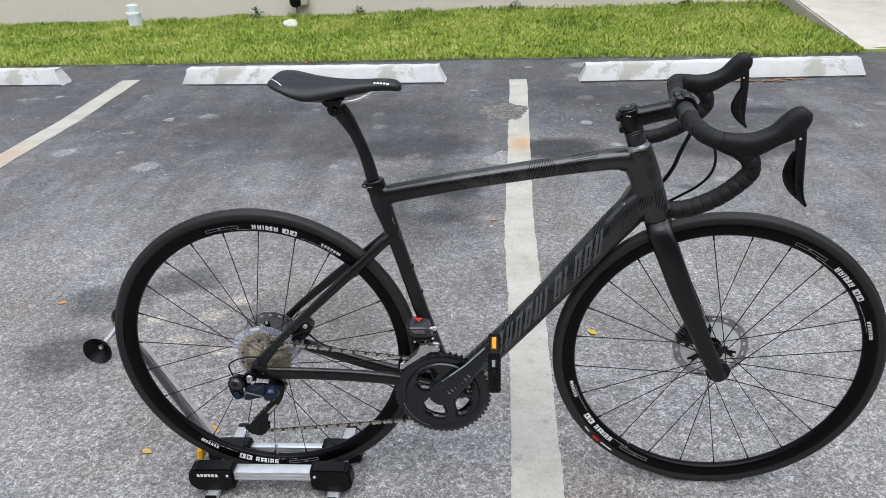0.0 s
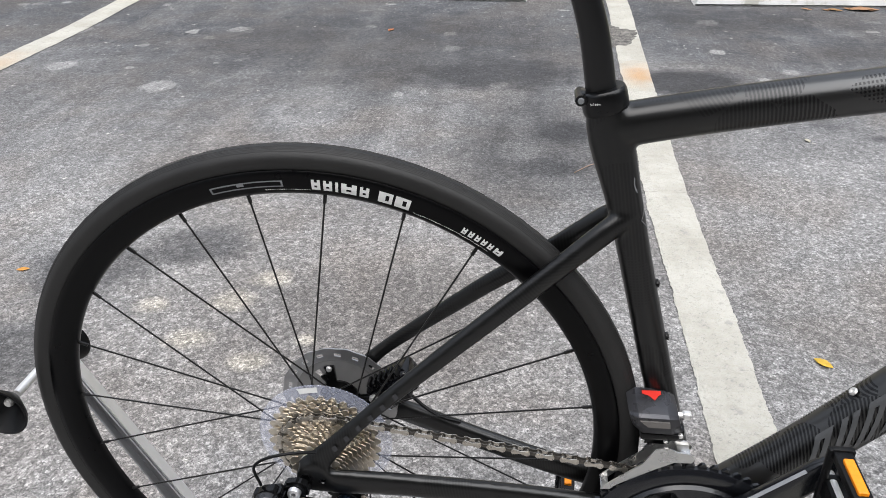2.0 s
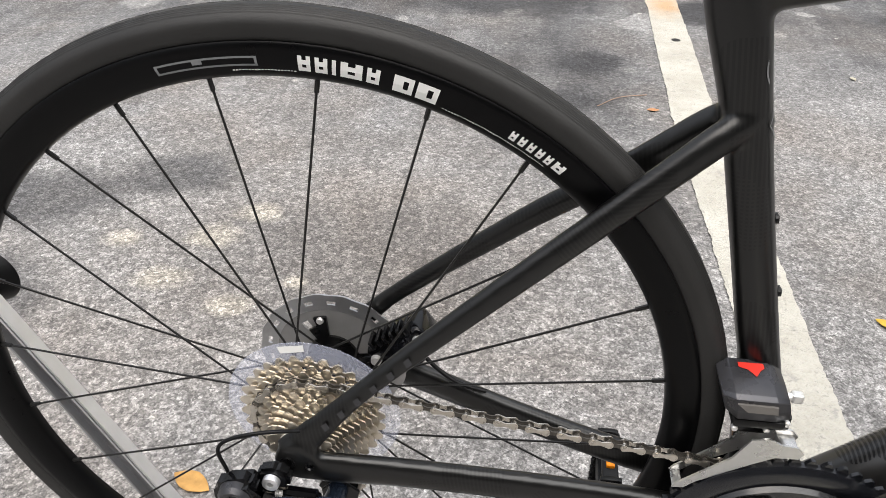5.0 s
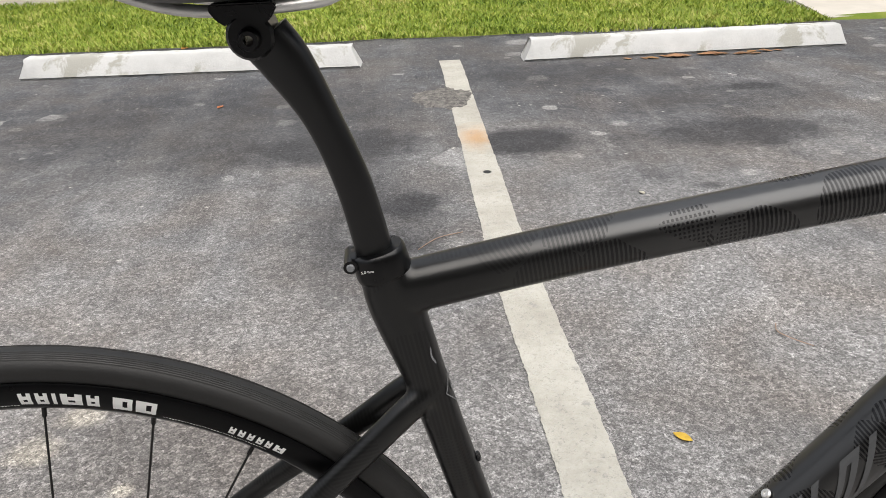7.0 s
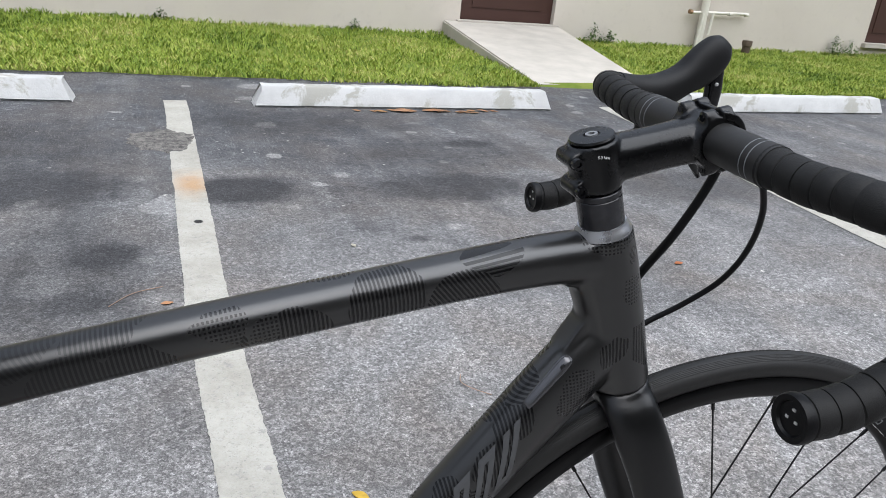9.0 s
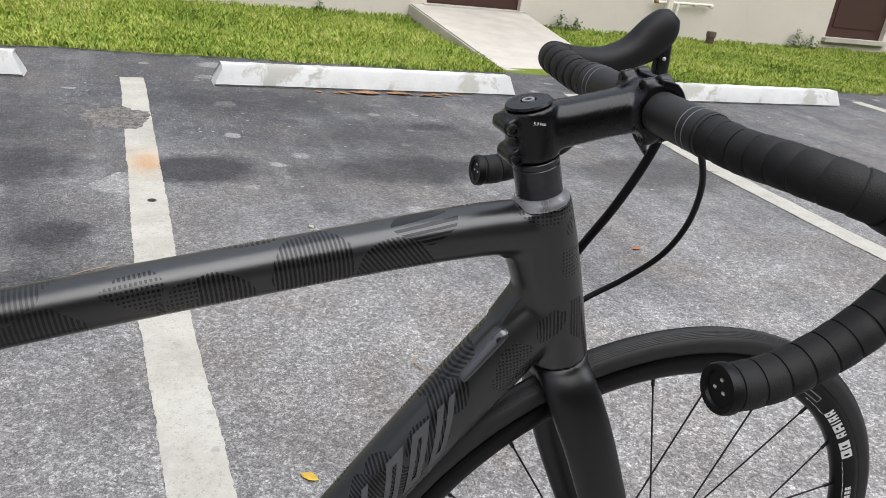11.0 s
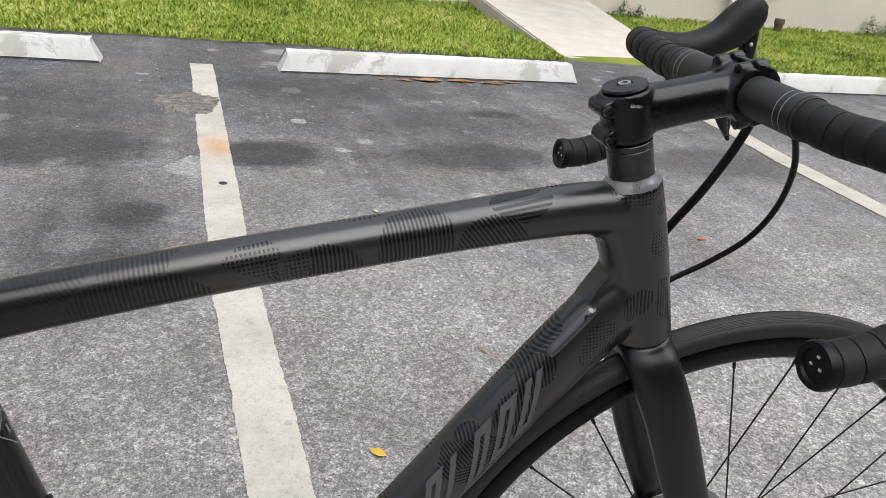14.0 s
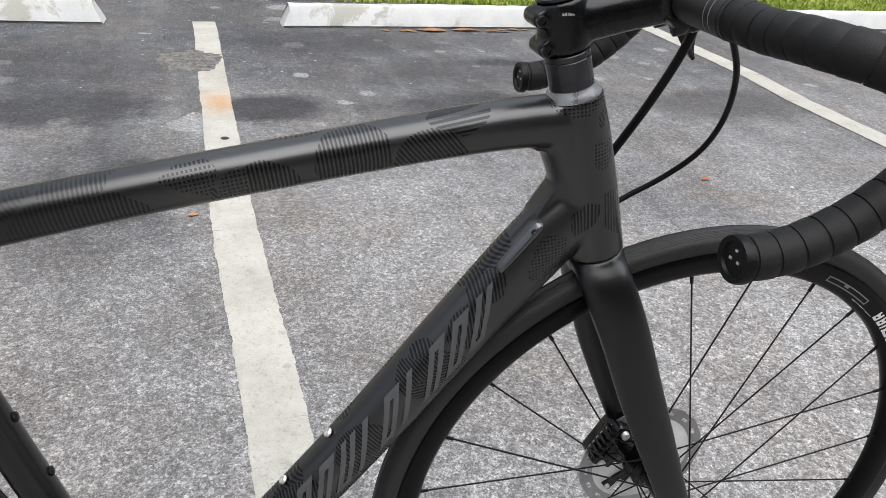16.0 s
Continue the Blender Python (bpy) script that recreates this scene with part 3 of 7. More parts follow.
# ---- the building ----
def building():
    house = thing("building", "low building with a beige stucco wall and brown doors", "building", kind="structure")
    D = ((3.47, 4.50), (8.78, 9.80))

    def P(x, off, z):
        return Vector((x, wall_y(x) + off, z))

    bm = bmesh.new()

    def block(x0, x1, z0, z1, o0=0.0, o1=0.2):
        loft(bm, [[P(x0, o0, z0), P(x0, o1, z0), P(x0, o1, z1), P(x0, o0, z1)], [P(x1, o0, z0), P(x1, o1, z0), P(x1, o1, z1), P(x1, o0, z1)]])

    x, runs = -9.0, []
    for x0, x1 in D:
        runs += [(x, x0, -0.1, 3.0), (x0, x1, 2.25, 3.0), (x0, x1, -0.1, 0.185)]
        x = x1
    for run in runs + [(x, 16.0, -0.1, 3.0)]:
        bm = bmesh.new()
        block(*run)
        part("wall", bm, M_WALL, house)
    bm = bmesh.new()
    block(-9.3, 16.3, 3.0, 3.18, -0.45, 6.0)
    part("roof", bm, M_CONCRETE, house, "flat roof slab")
    for x0, x1 in D:
        bm = bmesh.new()
        block(x0 + 0.004, x1 - 0.004, 0.2, 2.24, 0.06, 0.11)
        door = part("door", bm, M_DOOR, house, "dark brown painted door")
        bm = bmesh.new()
        for h0, h1 in ((0.32, 1.05), (1.2, 2.1)):
            block(x0 + 0.14, x1 - 0.14, h0, h1, 0.052, 0.062)
        part("door_panel", bm, M_DOOR, door)
        bm = bmesh.new()
        block(x0 - 0.04, x1 + 0.04, 0.15, 0.2, -0.06, 0.05)
        part("sill", bm, M_CONCRETE, house, "concrete door sill")


building()


def unseen_dark_wall():
    """Plain unseen wall across the lane, added to keep low sky off the bike."""
    bm = bmesh.new()
    box(bm, (-5.5, -10.4, -0.1), (28, -10.0, 9.0), 0.0)
    ob = part("sky_blocking_wall", bm, simple("dark brown of the added wall", (0.075, 0.070, 0.066), 0.9, 0.0, 0.2, 3, 0.3, 0.2, 0.003))
    tagged(ob, "plain dark wall added out of view to block low sky", "wall", kind="structure")


unseen_dark_wall()


# ---- the bicycle: rear axle, front axle, crank axle and steering axis ----
RA, FA, BB = (0.023, -0.002, 0.355), (0.985, 0.0, 0.338), (0.410, 0.0, 0.277)
STEER_AT, STEER_UP = Vector((0.8425, 0, 0.662)), Vector((-0.3050, 0, 0.9523)).normalized()
STEER = Matrix.Translation(STEER_AT) @ Matrix.Rotation(radians(-4.0), 4, STEER_UP) @ Matrix.Translation(-STEER_AT)
bike = thing("bicycle", "matt black carbon road bicycle with disc brakes and drop bars", "bicycle")


def steered(bm):
    bmesh.ops.transform(bm, matrix=STEER, verts=bm.verts)
    return bm


def fused(ob, voxel, rounds):
    """Melts overlapping tubes into one moulded shell."""
    r = ob.modifiers.new("fuse", "REMESH")
    r.mode, r.voxel_size, r.use_smooth_shade = "VOXEL", voxel, True
    s = ob.modifiers.new("soften", "SMOOTH")
    s.factor, s.iterations = 0.5, rounds
    return ob


def axis_point(d, off=0.0):
    """A point d metres up the steering axis from the crown, off metres ahead of it."""
    f = Vector((STEER_UP.z, 0, -STEER_UP.x))
    return STEER_AT + STEER_UP * d + f * off


def frame_shell():
    bm = bmesh.new()
    # seat tube
    pipe(bm, [(0.2935, 0, 0.741, 0.0165, 0.0150), (0.3015, 0, 0.706, 0.0195, 0.0165), (0.3205, 0, 0.640, 0.0160, 0.0160), (0.3400, 0, 0.566, 0.0152, 0.0155), (0.3655, 0, 0.470, 0.0154, 0.0155), (0.3750, 0, 0.434, 0.0160, 0.0160), (0.398, 0, 0.330, 0.0235, 0.021), (0.414, 0, 0.268, 0.025, 0.028)], 28, 5, power=2.2)
    # top tube
    pipe(bm, [(0.295, 0, 0.714, 0.0195, 0.0150), (0.330, 0, 0.7220, 0.0190, 0.0165), (0.405, 0, 0.7358, 0.0184, 0.0175), (0.500, 0, 0.7510, 0.0180, 0.0182), (0.645, 0, 0.7718, 0.0184, 0.0190), (0.745, 0, 0.7838, 0.0200, 0.0205), (0.800, 0, 0.7845, 0.0225, 0.0215)], 28, 5, power=2.3)
    # head tube
    h = [axis_point(d) for d in (0.153, 0.11, 0.06, 0.0)]
    pipe(bm, [(*h[0], 0.0250, 0.0235), (*h[1], 0.0275, 0.0235), (*h[2], 0.0280, 0.0240), (*h[3], 0.0262, 0.0262)], 32, 4)
    # gusset behind the head tube
    pipe(bm, [(0.790, 0, 0.775, 0.021, 0.020), (0.806, 0, 0.735, 0.019, 0.020), (0.815, 0, 0.70, 0.022, 0.021)], 20, 4)
    # wide fillet under the top tube
    arc = [(0.7675 + 0.0225 * math.cos(radians(a)), 0.7405 + 0.0225 * math.sin(radians(a))) for a in range(95, -45, -10)]
    slab(bm, arc + [(0.7720, 0.7055), (0.7900, 0.6900), (0.8060, 0.7100), (0.8060, 0.7840), (0.7600, 0.7860)], -0.0120, 0.0120)
    # down tube
    pipe(bm, [(0.818, 0, 0.708, 0.030, 0.022), (0.788, 0, 0.676, 0.0325, 0.0240), (0.715, 0, 0.590, 0.0302, 0.0240), (0.6225, 0, 0.476, 0.0290, 0.0235), (0.520, 0, 0.360, 0.0287, 0.0240), (0.428, 0, 0.262, 0.030, 0.032)], 32, 5, power=2.0)
    # crank shell
    rod(bm, (BB[0], -0.041, BB[2]), (BB[0], 0.041, BB[2]), 0.026, 28)
    for s in (-1, 1):
        # chain stays: the drive side runs higher than the other
        if s < 0:
            cs = [(0.425, 0.026, 0.262, 0.019, 0.013), (0.370, 0.036, 0.288, 0.0160, 0.011), (0.315, 0.043, 0.3085, 0.0145, 0.0095), (0.220, 0.054, 0.3265, 0.0145, 0.0085), (0.110, 0.062, 0.3370, 0.0145, 0.0080), (0.045, 0.067, 0.3400, 0.0160, 0.0070), (0.012, 0.069, 0.345, 0.015, 0.0060)]
        else:
            cs = [(0.425, 0.026, 0.258, 0.019, 0.013), (0.370, 0.036, 0.262, 0.0165, 0.011), (0.290, 0.044, 0.2735, 0.0150, 0.0095), (0.190, 0.054, 0.2990, 0.0145, 0.0085), (0.110, 0.061, 0.3240, 0.0150, 0.0085), (0.045, 0.067, 0.3420, 0.0150, 0.0070), (0.012, 0.069, 0.348, 0.014, 0.0060)]
        pipe(bm, [(x, s * y, z, h, w) for x, y, z, h, w in cs], 20, 5, power=2.3)
        # seat stays
        up = 0.0 if s < 0 else 0.003
        ss = [(0.322, 0.009, 0.636, 0.0105, 0.0085), (0.303, 0.0145, 0.6215, 0.0112, 0.0085), (0.275, 0.0200, 0.5965, 0.0110, 0.0078), (0.240, 0.0270, 0.5660, 0.0108, 0.0074), (0.200, 0.0345, 0.5310 + up, 0.0105, 0.0072), (0.163, 0.0415, 0.4985 + up, 0.0100, 0.0070), (0.110, 0.0515, 0.4510 + up, 0.0090, 0.0068), (0.0725, 0.0585, 0.4150 + up, 0.0085, 0.0066), (0.040, 0.0640, 0.3800, 0.0120, 0.0064), (0.018, 0.068, 0.355, 0.0165, 0.0060)]
        pipe(bm, [(x, s * y, z, h, w) for x, y, z, h, w in ss], 20, 5)
        rod(bm, (RA[0], s * 0.063, RA[2] - 0.006), (RA[0], s * 0.075, RA[2] - 0.006), 0.019, 20)
    ob = part("frame", bm, M_FRAME, bike, "matt charcoal carbon frame with tonal hatched patches")
    return fused(ob, 0.0023, 10)


frame_shell()


def fork():
    bm = bmesh.new()
    pipe(bm, [(*axis_point(0.0005), 0.0258, 0.026), (*axis_point(-0.012), 0.0262, 0.0275), (*axis_point(-0.024), 0.020, 0.026)], 28, 3)
    for s in (-1, 1):
        pipe(bm, [(*axis_point(-0.004, -0.001)[:1], s * 0.010, axis_point(-0.006)[2], 0.0245, 0.012), (0.8485, s * 0.027, 0.638, 0.0245, 0.0130), (0.8675, s * 0.041, 0.594, 0.0238, 0.0118), (0.8970, s * 0.050, 0.522, 0.0225, 0.0100), (0.9380, s * 0.056, 0.432, 0.0190, 0.0085), (0.9660, s * 0.058, 0.372, 0.0165, 0.0080), (0.9830, s * 0.059, 0.338, 0.0150, 0.0075), (0.990, s * 0.059, 0.324, 0.0115, 0.0065)], 22, 5, power=2.2)
    steered(bm)
    ob = part("fork", bm, M_FORK, bike, "satin black carbon fork")
    return fused(ob, 0.0023, 8)


fork()


# ---- wheels ----
M_DISC = simple("brushed disc steel", (0.38, 0.38, 0.38), 0.32, 0.85, 0.15, 120, 0.05)
M_PALE = simple("pale satin alloy", (0.70, 0.705, 0.69), 0.45, 0.1, 0.1, 90, 0.03)
M_CARRIER = simple("brushed grey carrier", (0.24, 0.235, 0.23), 0.4, 0.5, 0.1, 90, 0.05)
simple_alloy = simple("grey alloy", (0.40, 0.40, 0.41), 0.42, 0.8, 0.1, 90, 0.05)


def wheel(axle, m, phase, rear, label):
    """Tyre, deep rim, hub, disc and 24 spokes; decals on the rim's side. Built about the axle, then laid by m."""
    x0, _, z0 = axle

    def made(bm):
        bmesh.ops.transform(bm, matrix=m, verts=bm.verts)
        return bm

    bm = bmesh.new()
    prof = []
    for i in range(28):
        q = 2 * math.pi * i / 28
        r = 0.3245 + 0.0135 * math.cos(q)
        prof.append((r, 0.0135 * math.sin(q) * (1.0 if math.cos(q) > 0 else 0.93)))
    lathe(bm, prof, 128, (x0, 0, z0))
    bm2 = bmesh.new()
    rim = [(0.3165, 0.0112), (0.3150, 0.0122), (0.3105, 0.0122), (0.3030, 0.0112), (0.2955, 0.0090), (0.2915, 0.0058), (0.2900, 0.0)]
    rim = rim + [(r, -h) for r, h in rim[::-1][1:]]
    lathe(bm2, rim, 128, (x0, 0, z0))
    w = part("wheel", made(bm2), M_RIM, bike, label, smooth=50)
    part("tyre", made(bm), M_TYRE, w, "black slick tyre with fine file tread", smooth=60)
    # tread band: fine ribs on the tyre's shoulders
    bm = bmesh.new()
    for s in (-1, 1):
        for k in range(5):
            q = radians(16 + 6.5 * k)
            r, h = 0.3245 + 0.01352 * math.cos(q), s * 0.01352 * math.sin(q)
            lathe(bm, [(r - 0.0004, h - 0.0005), (r + 0.0004, h), (r - 0.0004, h + 0.0005)], 96, (x0, 0, z0))
    part("tread", made(bm), M_TYRE, w)
    # hub
    bm = bmesh.new()
    wide = 0.066 if rear else 0.050
    fl = (-0.022, 0.030) if rear else (-0.034, 0.024)
    lathe(bm, [(0.0085, -wide), (0.0145, -wide), (0.0145, fl[0] - 0.006), (0.021, fl[0] - 0.003), (0.021, fl[0] + 0.002), (0.0135, fl[0] + 0.006), (0.012, 0.0), (0.0145, fl[1] - 0.006), (0.023, fl[1] - 0.003), (0.023, fl[1] + 0.003), (0.016, fl[1] + 0.006), (0.0145, wide), (0.0085, wide)], 36, (x0, 0, z0))
    if not rear:
        lathe(bm, [(0.009, -0.0505), (0.0235, -0.0505), (0.0245, -0.0485), (0.0245, -0.0440), (0.0215, -0.0420), (0.009, -0.0420)], 36, (x0, 0, z0))
    part("hub", made(bm), M_BLACK, w, smooth=35)
    # spokes and nipples
    bm = bmesh.new()
    rod(bm, (0, 0, 0), (1, 0, 0), 0.0010, 6)
    spoke_mesh = bpy.data.meshes.new("spoke")
    bm.to_mesh(spoke_mesh)
    bm.free()
    spoke_mesh.materials.append(M_SPOKE)
    bm = bmesh.new()
    rod(bm, (0, 0, 0), (0.013, 0, 0), 0.0019, 6)
    nip_mesh = bpy.data.meshes.new("nipple")
    bm.to_mesh(nip_mesh)
    bm.free()
    nip_mesh.materials.append(M_SPOKE)
    for k in range(24):
        q = radians(phase + 15 * k)
        side = k % 2
        lean = (1 if (k // 2) % 2 == 0 else -1) * (1 if rear else -1)
        p = Vector((x0 + 0.2935 * math.cos(q), 0.0, z0 + 0.2935 * math.sin(q)))
        g = q + lean * radians(80)
        f = Vector((x0 + 0.0195 * math.cos(g), fl[side] + lean * 0.0015, z0 + 0.0195 * math.sin(g)))
        d = f - p
        turn = d.to_track_quat("X", "Z").to_matrix().to_4x4()
        ob = new("spoke", spoke_mesh)
        ob.parent = w
        ob.matrix_world = m @ Matrix.Translation(p) @ turn @ Matrix.Diagonal((d.length, 1, 1, 1))
        ob = new("nipple", nip_mesh)
        ob.parent = w
        ob.matrix_world = m @ Matrix.Translation(p) @ turn
    # brake disc on the far side: wavy braking ring, slots, and a finned carrier
    R, yd = (0.070, 0.052) if rear else (0.080, 0.044)
    n = 144
    bm = bmesh.new()
    polar_plate(bm, (x0, 0, z0), yd - 0.0009, yd + 0.0009, [R - 0.017, R - 0.0115, R - 0.0075, lambda i: R - 0.0010 + 0.0006 * math.cos(i * 2 * math.pi / 8)], n, lambda i, j: not (j == 1 and i % 8 in (2, 3, 4)))
    d = part("brake_disc", made(bm), M_DISC, w, "steel disc brake rotor with slots", smooth=30)
    bm = bmesh.new()
    hub_r = R - 0.030
    polar_plate(bm, (x0, 0, z0), yd - 0.0004, yd + 0.0016, [0.020, 0.034, R - 0.026, R - 0.0165], n, lambda i, j: i % 48 > 3 or j == 2)
    part("carrier", made(bm), M_CARRIER if rear else M_PALE, d, "alloy cooling panels of the disc")
    bm = bmesh.new()
    polar_plate(bm, (x0, 0, z0), yd - 0.0035, yd - 0.0008, [0.012, 0.024, min(0.036, hub_r), R - 0.024], n, lambda i, j: j == 0 or (i + 10) % 48 < (12 if j == 1 else 6))
    part("spider", made(bm), M_BLACK, d, "black three-armed spider")
    for k in range(3):
        g = 2 * math.pi * ((48 * k - 7) % n) / n
        bm = bmesh.new()
        lathe(bm, [(0.0, -0.0015), (0.0028, -0.0015), (0.0034, 0.0), (0.0034, 0.002), (0.0, 0.002)], 12, (x0 + (R - 0.027) * math.cos(g), yd - 0.0045, z0 + (R - 0.027) * math.sin(g)))
        part("rivet", made(bm), M_STEEL, d, "small steel rivet", smooth=30)
    # rim decals: plain bars where lettering stands
    for base in (0, 180):
        a0 = phase_decal[rear] + base

        def yy(r):
            return -(0.0112 + (r - 0.303) * (0.0010 / 0.0075) if r > 0.303 else 0.0090 + (r - 0.2965) * (0.0022 / 0.0065)) - 0.0003

        def shape(q0, q1, ra, rb, rows, mat, lab):
            """One plain mark: rows of solid (1) and empty cells, from the hub side outward."""
            bmd = bmesh.new()
            nr, nc = len(rows), len(rows[0])
            radii = [ra + (rb - ra) * k / nr for k in range(nr + 1)]
            near_k = min(range(nr + 1), key=lambda k: abs(radii[k] - 0.303))
            radii[near_k] = 0.303

            def at(k, c):
                q = radians(a0 - (q0 + (q1 - q0) * c / nc))
                return bmd.verts.new((x0 + radii[k] * math.cos(q), yy(radii[k]), z0 + radii[k] * math.sin(q)))

            for k, row in enumerate(rows):
                for c, on in enumerate(row):
                    if on:
                        bmd.faces.new([at(k, c), at(k, c + 1), at(k + 1, c + 1), at(k + 1, c)])
            return part("decal", made(bmd), mat, w, lab, recalc=False)

        def bars(spec, mat, name, lab):
            bmd = bmesh.new()
            for q0, q1, ra, rb in spec:
                ring = [(radians(a0 - q), r) for q, r in ((q0, ra), (q1, ra), (q1, rb), (q0, rb))]
                bmd.faces.new([bmd.verts.new((x0 + r * math.cos(q), yy(r), z0 + r * math.sin(q))) for q, r in ring])
            ob = part(name, made(bmd), mat, w, lab, recalc=False)
            tagged(ob, kind="stuff")

        # boxed label, five slim marks, two bold ones and six small ones in place of lettering
        shape(0, 13.5, 0.3000, 0.3070, [(1,) * 40, (1,) + (0,) * 38 + (1,), (1,) + (0,) * 14 + (1, 1, 1, 1) + (0,) * 20 + (1,), (1,) + (0,) * 14 + (1, 1, 1, 1) + (0,) * 20 + (1,), (1,) * 40], M_GREYDECAL, "small boxed rim label")
        one = [(1, 1, 1), (1, 0, 1), (1, 1, 1), (1, 0, 1)]
        q = 18.6
        for wd in (1.55, 1.55, 0.5, 2.7, 1.6):
            shape(q, q + wd, 0.2980, 0.3090, one if wd > 0.6 else [(1,), (1,), (1,), (1,)], M_WHITE, "white rim mark")
            q += wd + 0.55
        q = 30.4
        for wd in (2.5, 2.7):
            shape(q, q + wd, 0.2975, 0.3095, [(1, 1, 1, 1), (1, 1, 0, 1), (1, 1, 0, 1), (1, 1, 1, 1)], M_WHITE, "bold white rim mark")
            q += wd + 0.45
        q = 46.0
        for wd in (1.1, 1.1, 1.1, 1.1, 1.1, 1.9):
            shape(q, q + wd * 0.8, 0.2998, 0.3070, one, M_WHITE, "small white rim mark")
            q += wd + 0.25
        bars([(10.0 + 0.42 * i, 10.28 + 0.42 * i, 0.2958, 0.2974) for i in range(20)] + [(37.0 + 0.42 * i, 37.28 + 0.42 * i, 0.2958, 0.2974) for i in range(36)], M_WHITE, "dot_row", "row of tiny white dots")
    return w


phase_decal = {True: 106.0, False: 67.0}
rear_wheel = wheel(RA, Matrix.Translation((0, RA[1], 0)), 85.5, True, "black rear wheel with white rim lettering")
front_wheel = wheel(FA, STEER, 96.5, False, "black front wheel turned slightly toward the drive side")


# ---- seat post and saddle ----
def saddle_group():
    bm = bmesh.new()
    pipe(bm, [(0.2960, 0, 0.716, 0.0128, 0.0098), (0.2905, 0, 0.745, 0.0128, 0.0100), (0.2800, 0, 0.797, 0.0122, 0.0100), (0.2645, 0, 0.842, 0.0120, 0.0100), (0.2475, 0, 0.876, 0.0158, 0.0110), (0.236, 0, 0.893, 0.0165, 0.0125)], 24, 6, power=2.2)
    post = part("seat_post", bm, M_FORK, bike, "matt black carbon seat post", smooth=60)
    bm = bmesh.new()
    lathe(bm, [(0.004, -0.0160), (0.0120, -0.0160), (0.0138, -0.0135), (0.0138, 0.0135), (0.0120, 0.0160), (0.004, 0.0160)], 28, (0.230, 0, 0.8955))
    clamp = part("seat_clamp", bm, M_BLACK, post, "black two-bolt saddle clamp", smooth=35)
    for s in (-1, 1):
        bm = bmesh.new()
        lathe(bm, [(0.003, -0.0045), (0.0055, -0.0045), (0.0065, -0.002), (0.0065, 0.004), (0.003, 0.004)], 14, (0.230, s * 0.0180, 0.8945))
        part("clamp_bolt", bm, M_BLACK, clamp, "black clamp bolt", smooth=30)
        bm = bmesh.new()
        slab(bm, [(0.2110, 0.9135), (0.2150, 0.9070), (0.2205, 0.9035), (0.2240, 0.9085), (0.2300, 0.9100), (0.2360, 0.9085), (0.2395, 0.9035), (0.2450, 0.9070), (0.2490, 0.9135), (0.2470, 0.9160), (0.2130, 0.9160)], s * 0.0225 - 0.0060, s * 0.0225 + 0.0060)
        bmesh.ops.bevel(bm, geom=list(bm.edges), offset=0.0010, segments=2, affect="EDGES")
        part("clamp_plate", bm, M_BLACK, clamp, "black rail clamp plate", smooth=35)
    # collar round the top of the seat tube
    bm = bmesh.new()
    pipe(bm, [(0.2958, 0, 0.7310, 0.0188, 0.0170), (0.2950, 0, 0.7340, 0.0196, 0.0178), (0.2922, 0, 0.7470, 0.0190, 0.0172), (0.2915, 0, 0.7500, 0.0172, 0.0155)], 32, 2, power=2.2)
    col = part("seat_collar", bm, M_BLACK, bike, "black alloy seat collar", smooth=40)
    bm = bmesh.new()
    rod(bm, (0.2735, -0.012, 0.7420), (0.2735, 0.012, 0.7420), 0.0048, 16)
    box(bm, (0.272, -0.009, 0.7375), (0.284, 0.009, 0.7470), 0.002)
    part("collar_lug", bm, M_BLACK, col, smooth=35)
    bm = bmesh.new()
    lathe(bm, [(0.0, -0.0008), (0.0022, -0.0008), (0.0028, 0.0004), (0.0028, 0.002), (0.0, 0.002)], 14, (0.2735, -0.0130, 0.7420))
    part("collar_bolt", bm, M_GREYDECAL, col, "small grey bolt")

    # saddle: rounded shell, wide tail, central channel, turned-down nose
    bm = bmesh.new()
    rows = [  # x, half width, top z, edge drop, thickness
        (0.1165, 0.030, 0.9530, 0.004, 0.006), (0.1200, 0.046, 0.9585, 0.008, 0.012), (0.1300, 0.0595, 0.9615, 0.013, 0.019), (0.1480, 0.0690, 0.9600, 0.018, 0.025), (0.1680, 0.0715, 0.9560, 0.023, 0.030),
        (0.1900, 0.0660, 0.9520, 0.027, 0.033), (0.2150, 0.0530, 0.9495, 0.026, 0.034), (0.2450, 0.0375, 0.9475, 0.022, 0.031), (0.2750, 0.0275, 0.9470, 0.017, 0.026), (0.3050, 0.0225, 0.9475, 0.014, 0.022),
        (0.3300, 0.0205, 0.9470, 0.013, 0.021), (0.3450, 0.0185, 0.9445, 0.012, 0.020), (0.3535, 0.0150, 0.9400, 0.010, 0.016), (0.3575, 0.0080, 0.9350, 0.006, 0.009)]
    rings = []
    for x, w, top, drop, th in curve(rows, 4):
        ring = []
        for j in range(33):
            u = -1 + 2 * j / 32
            y = w * math.sin(u * math.pi / 2)
            z = top - drop * abs(u) ** 2.6
            if 0.15 < x < 0.335:
                z -= 0.006 * math.exp(-((y / 0.009) ** 2)) * min(1, (x - 0.15) / 0.03, (0.335 - x) / 0.03)
            ring.append(Vector((x, y, z)))
        for j in range(12):
            u = 1 - 2 * (j + 0.5) / 12
            ring.append(Vector((x, w * 0.93 * u, top - drop - (th - drop) * (0.35 + 0.65 * (1 - u * u)))))
        rings.append(ring)
    loft(bm, rings)
    sad = part("saddle", bm, M_SADDLE, bike, "black short-nosed padded saddle with a channel", smooth=50)
    bm = bmesh.new()
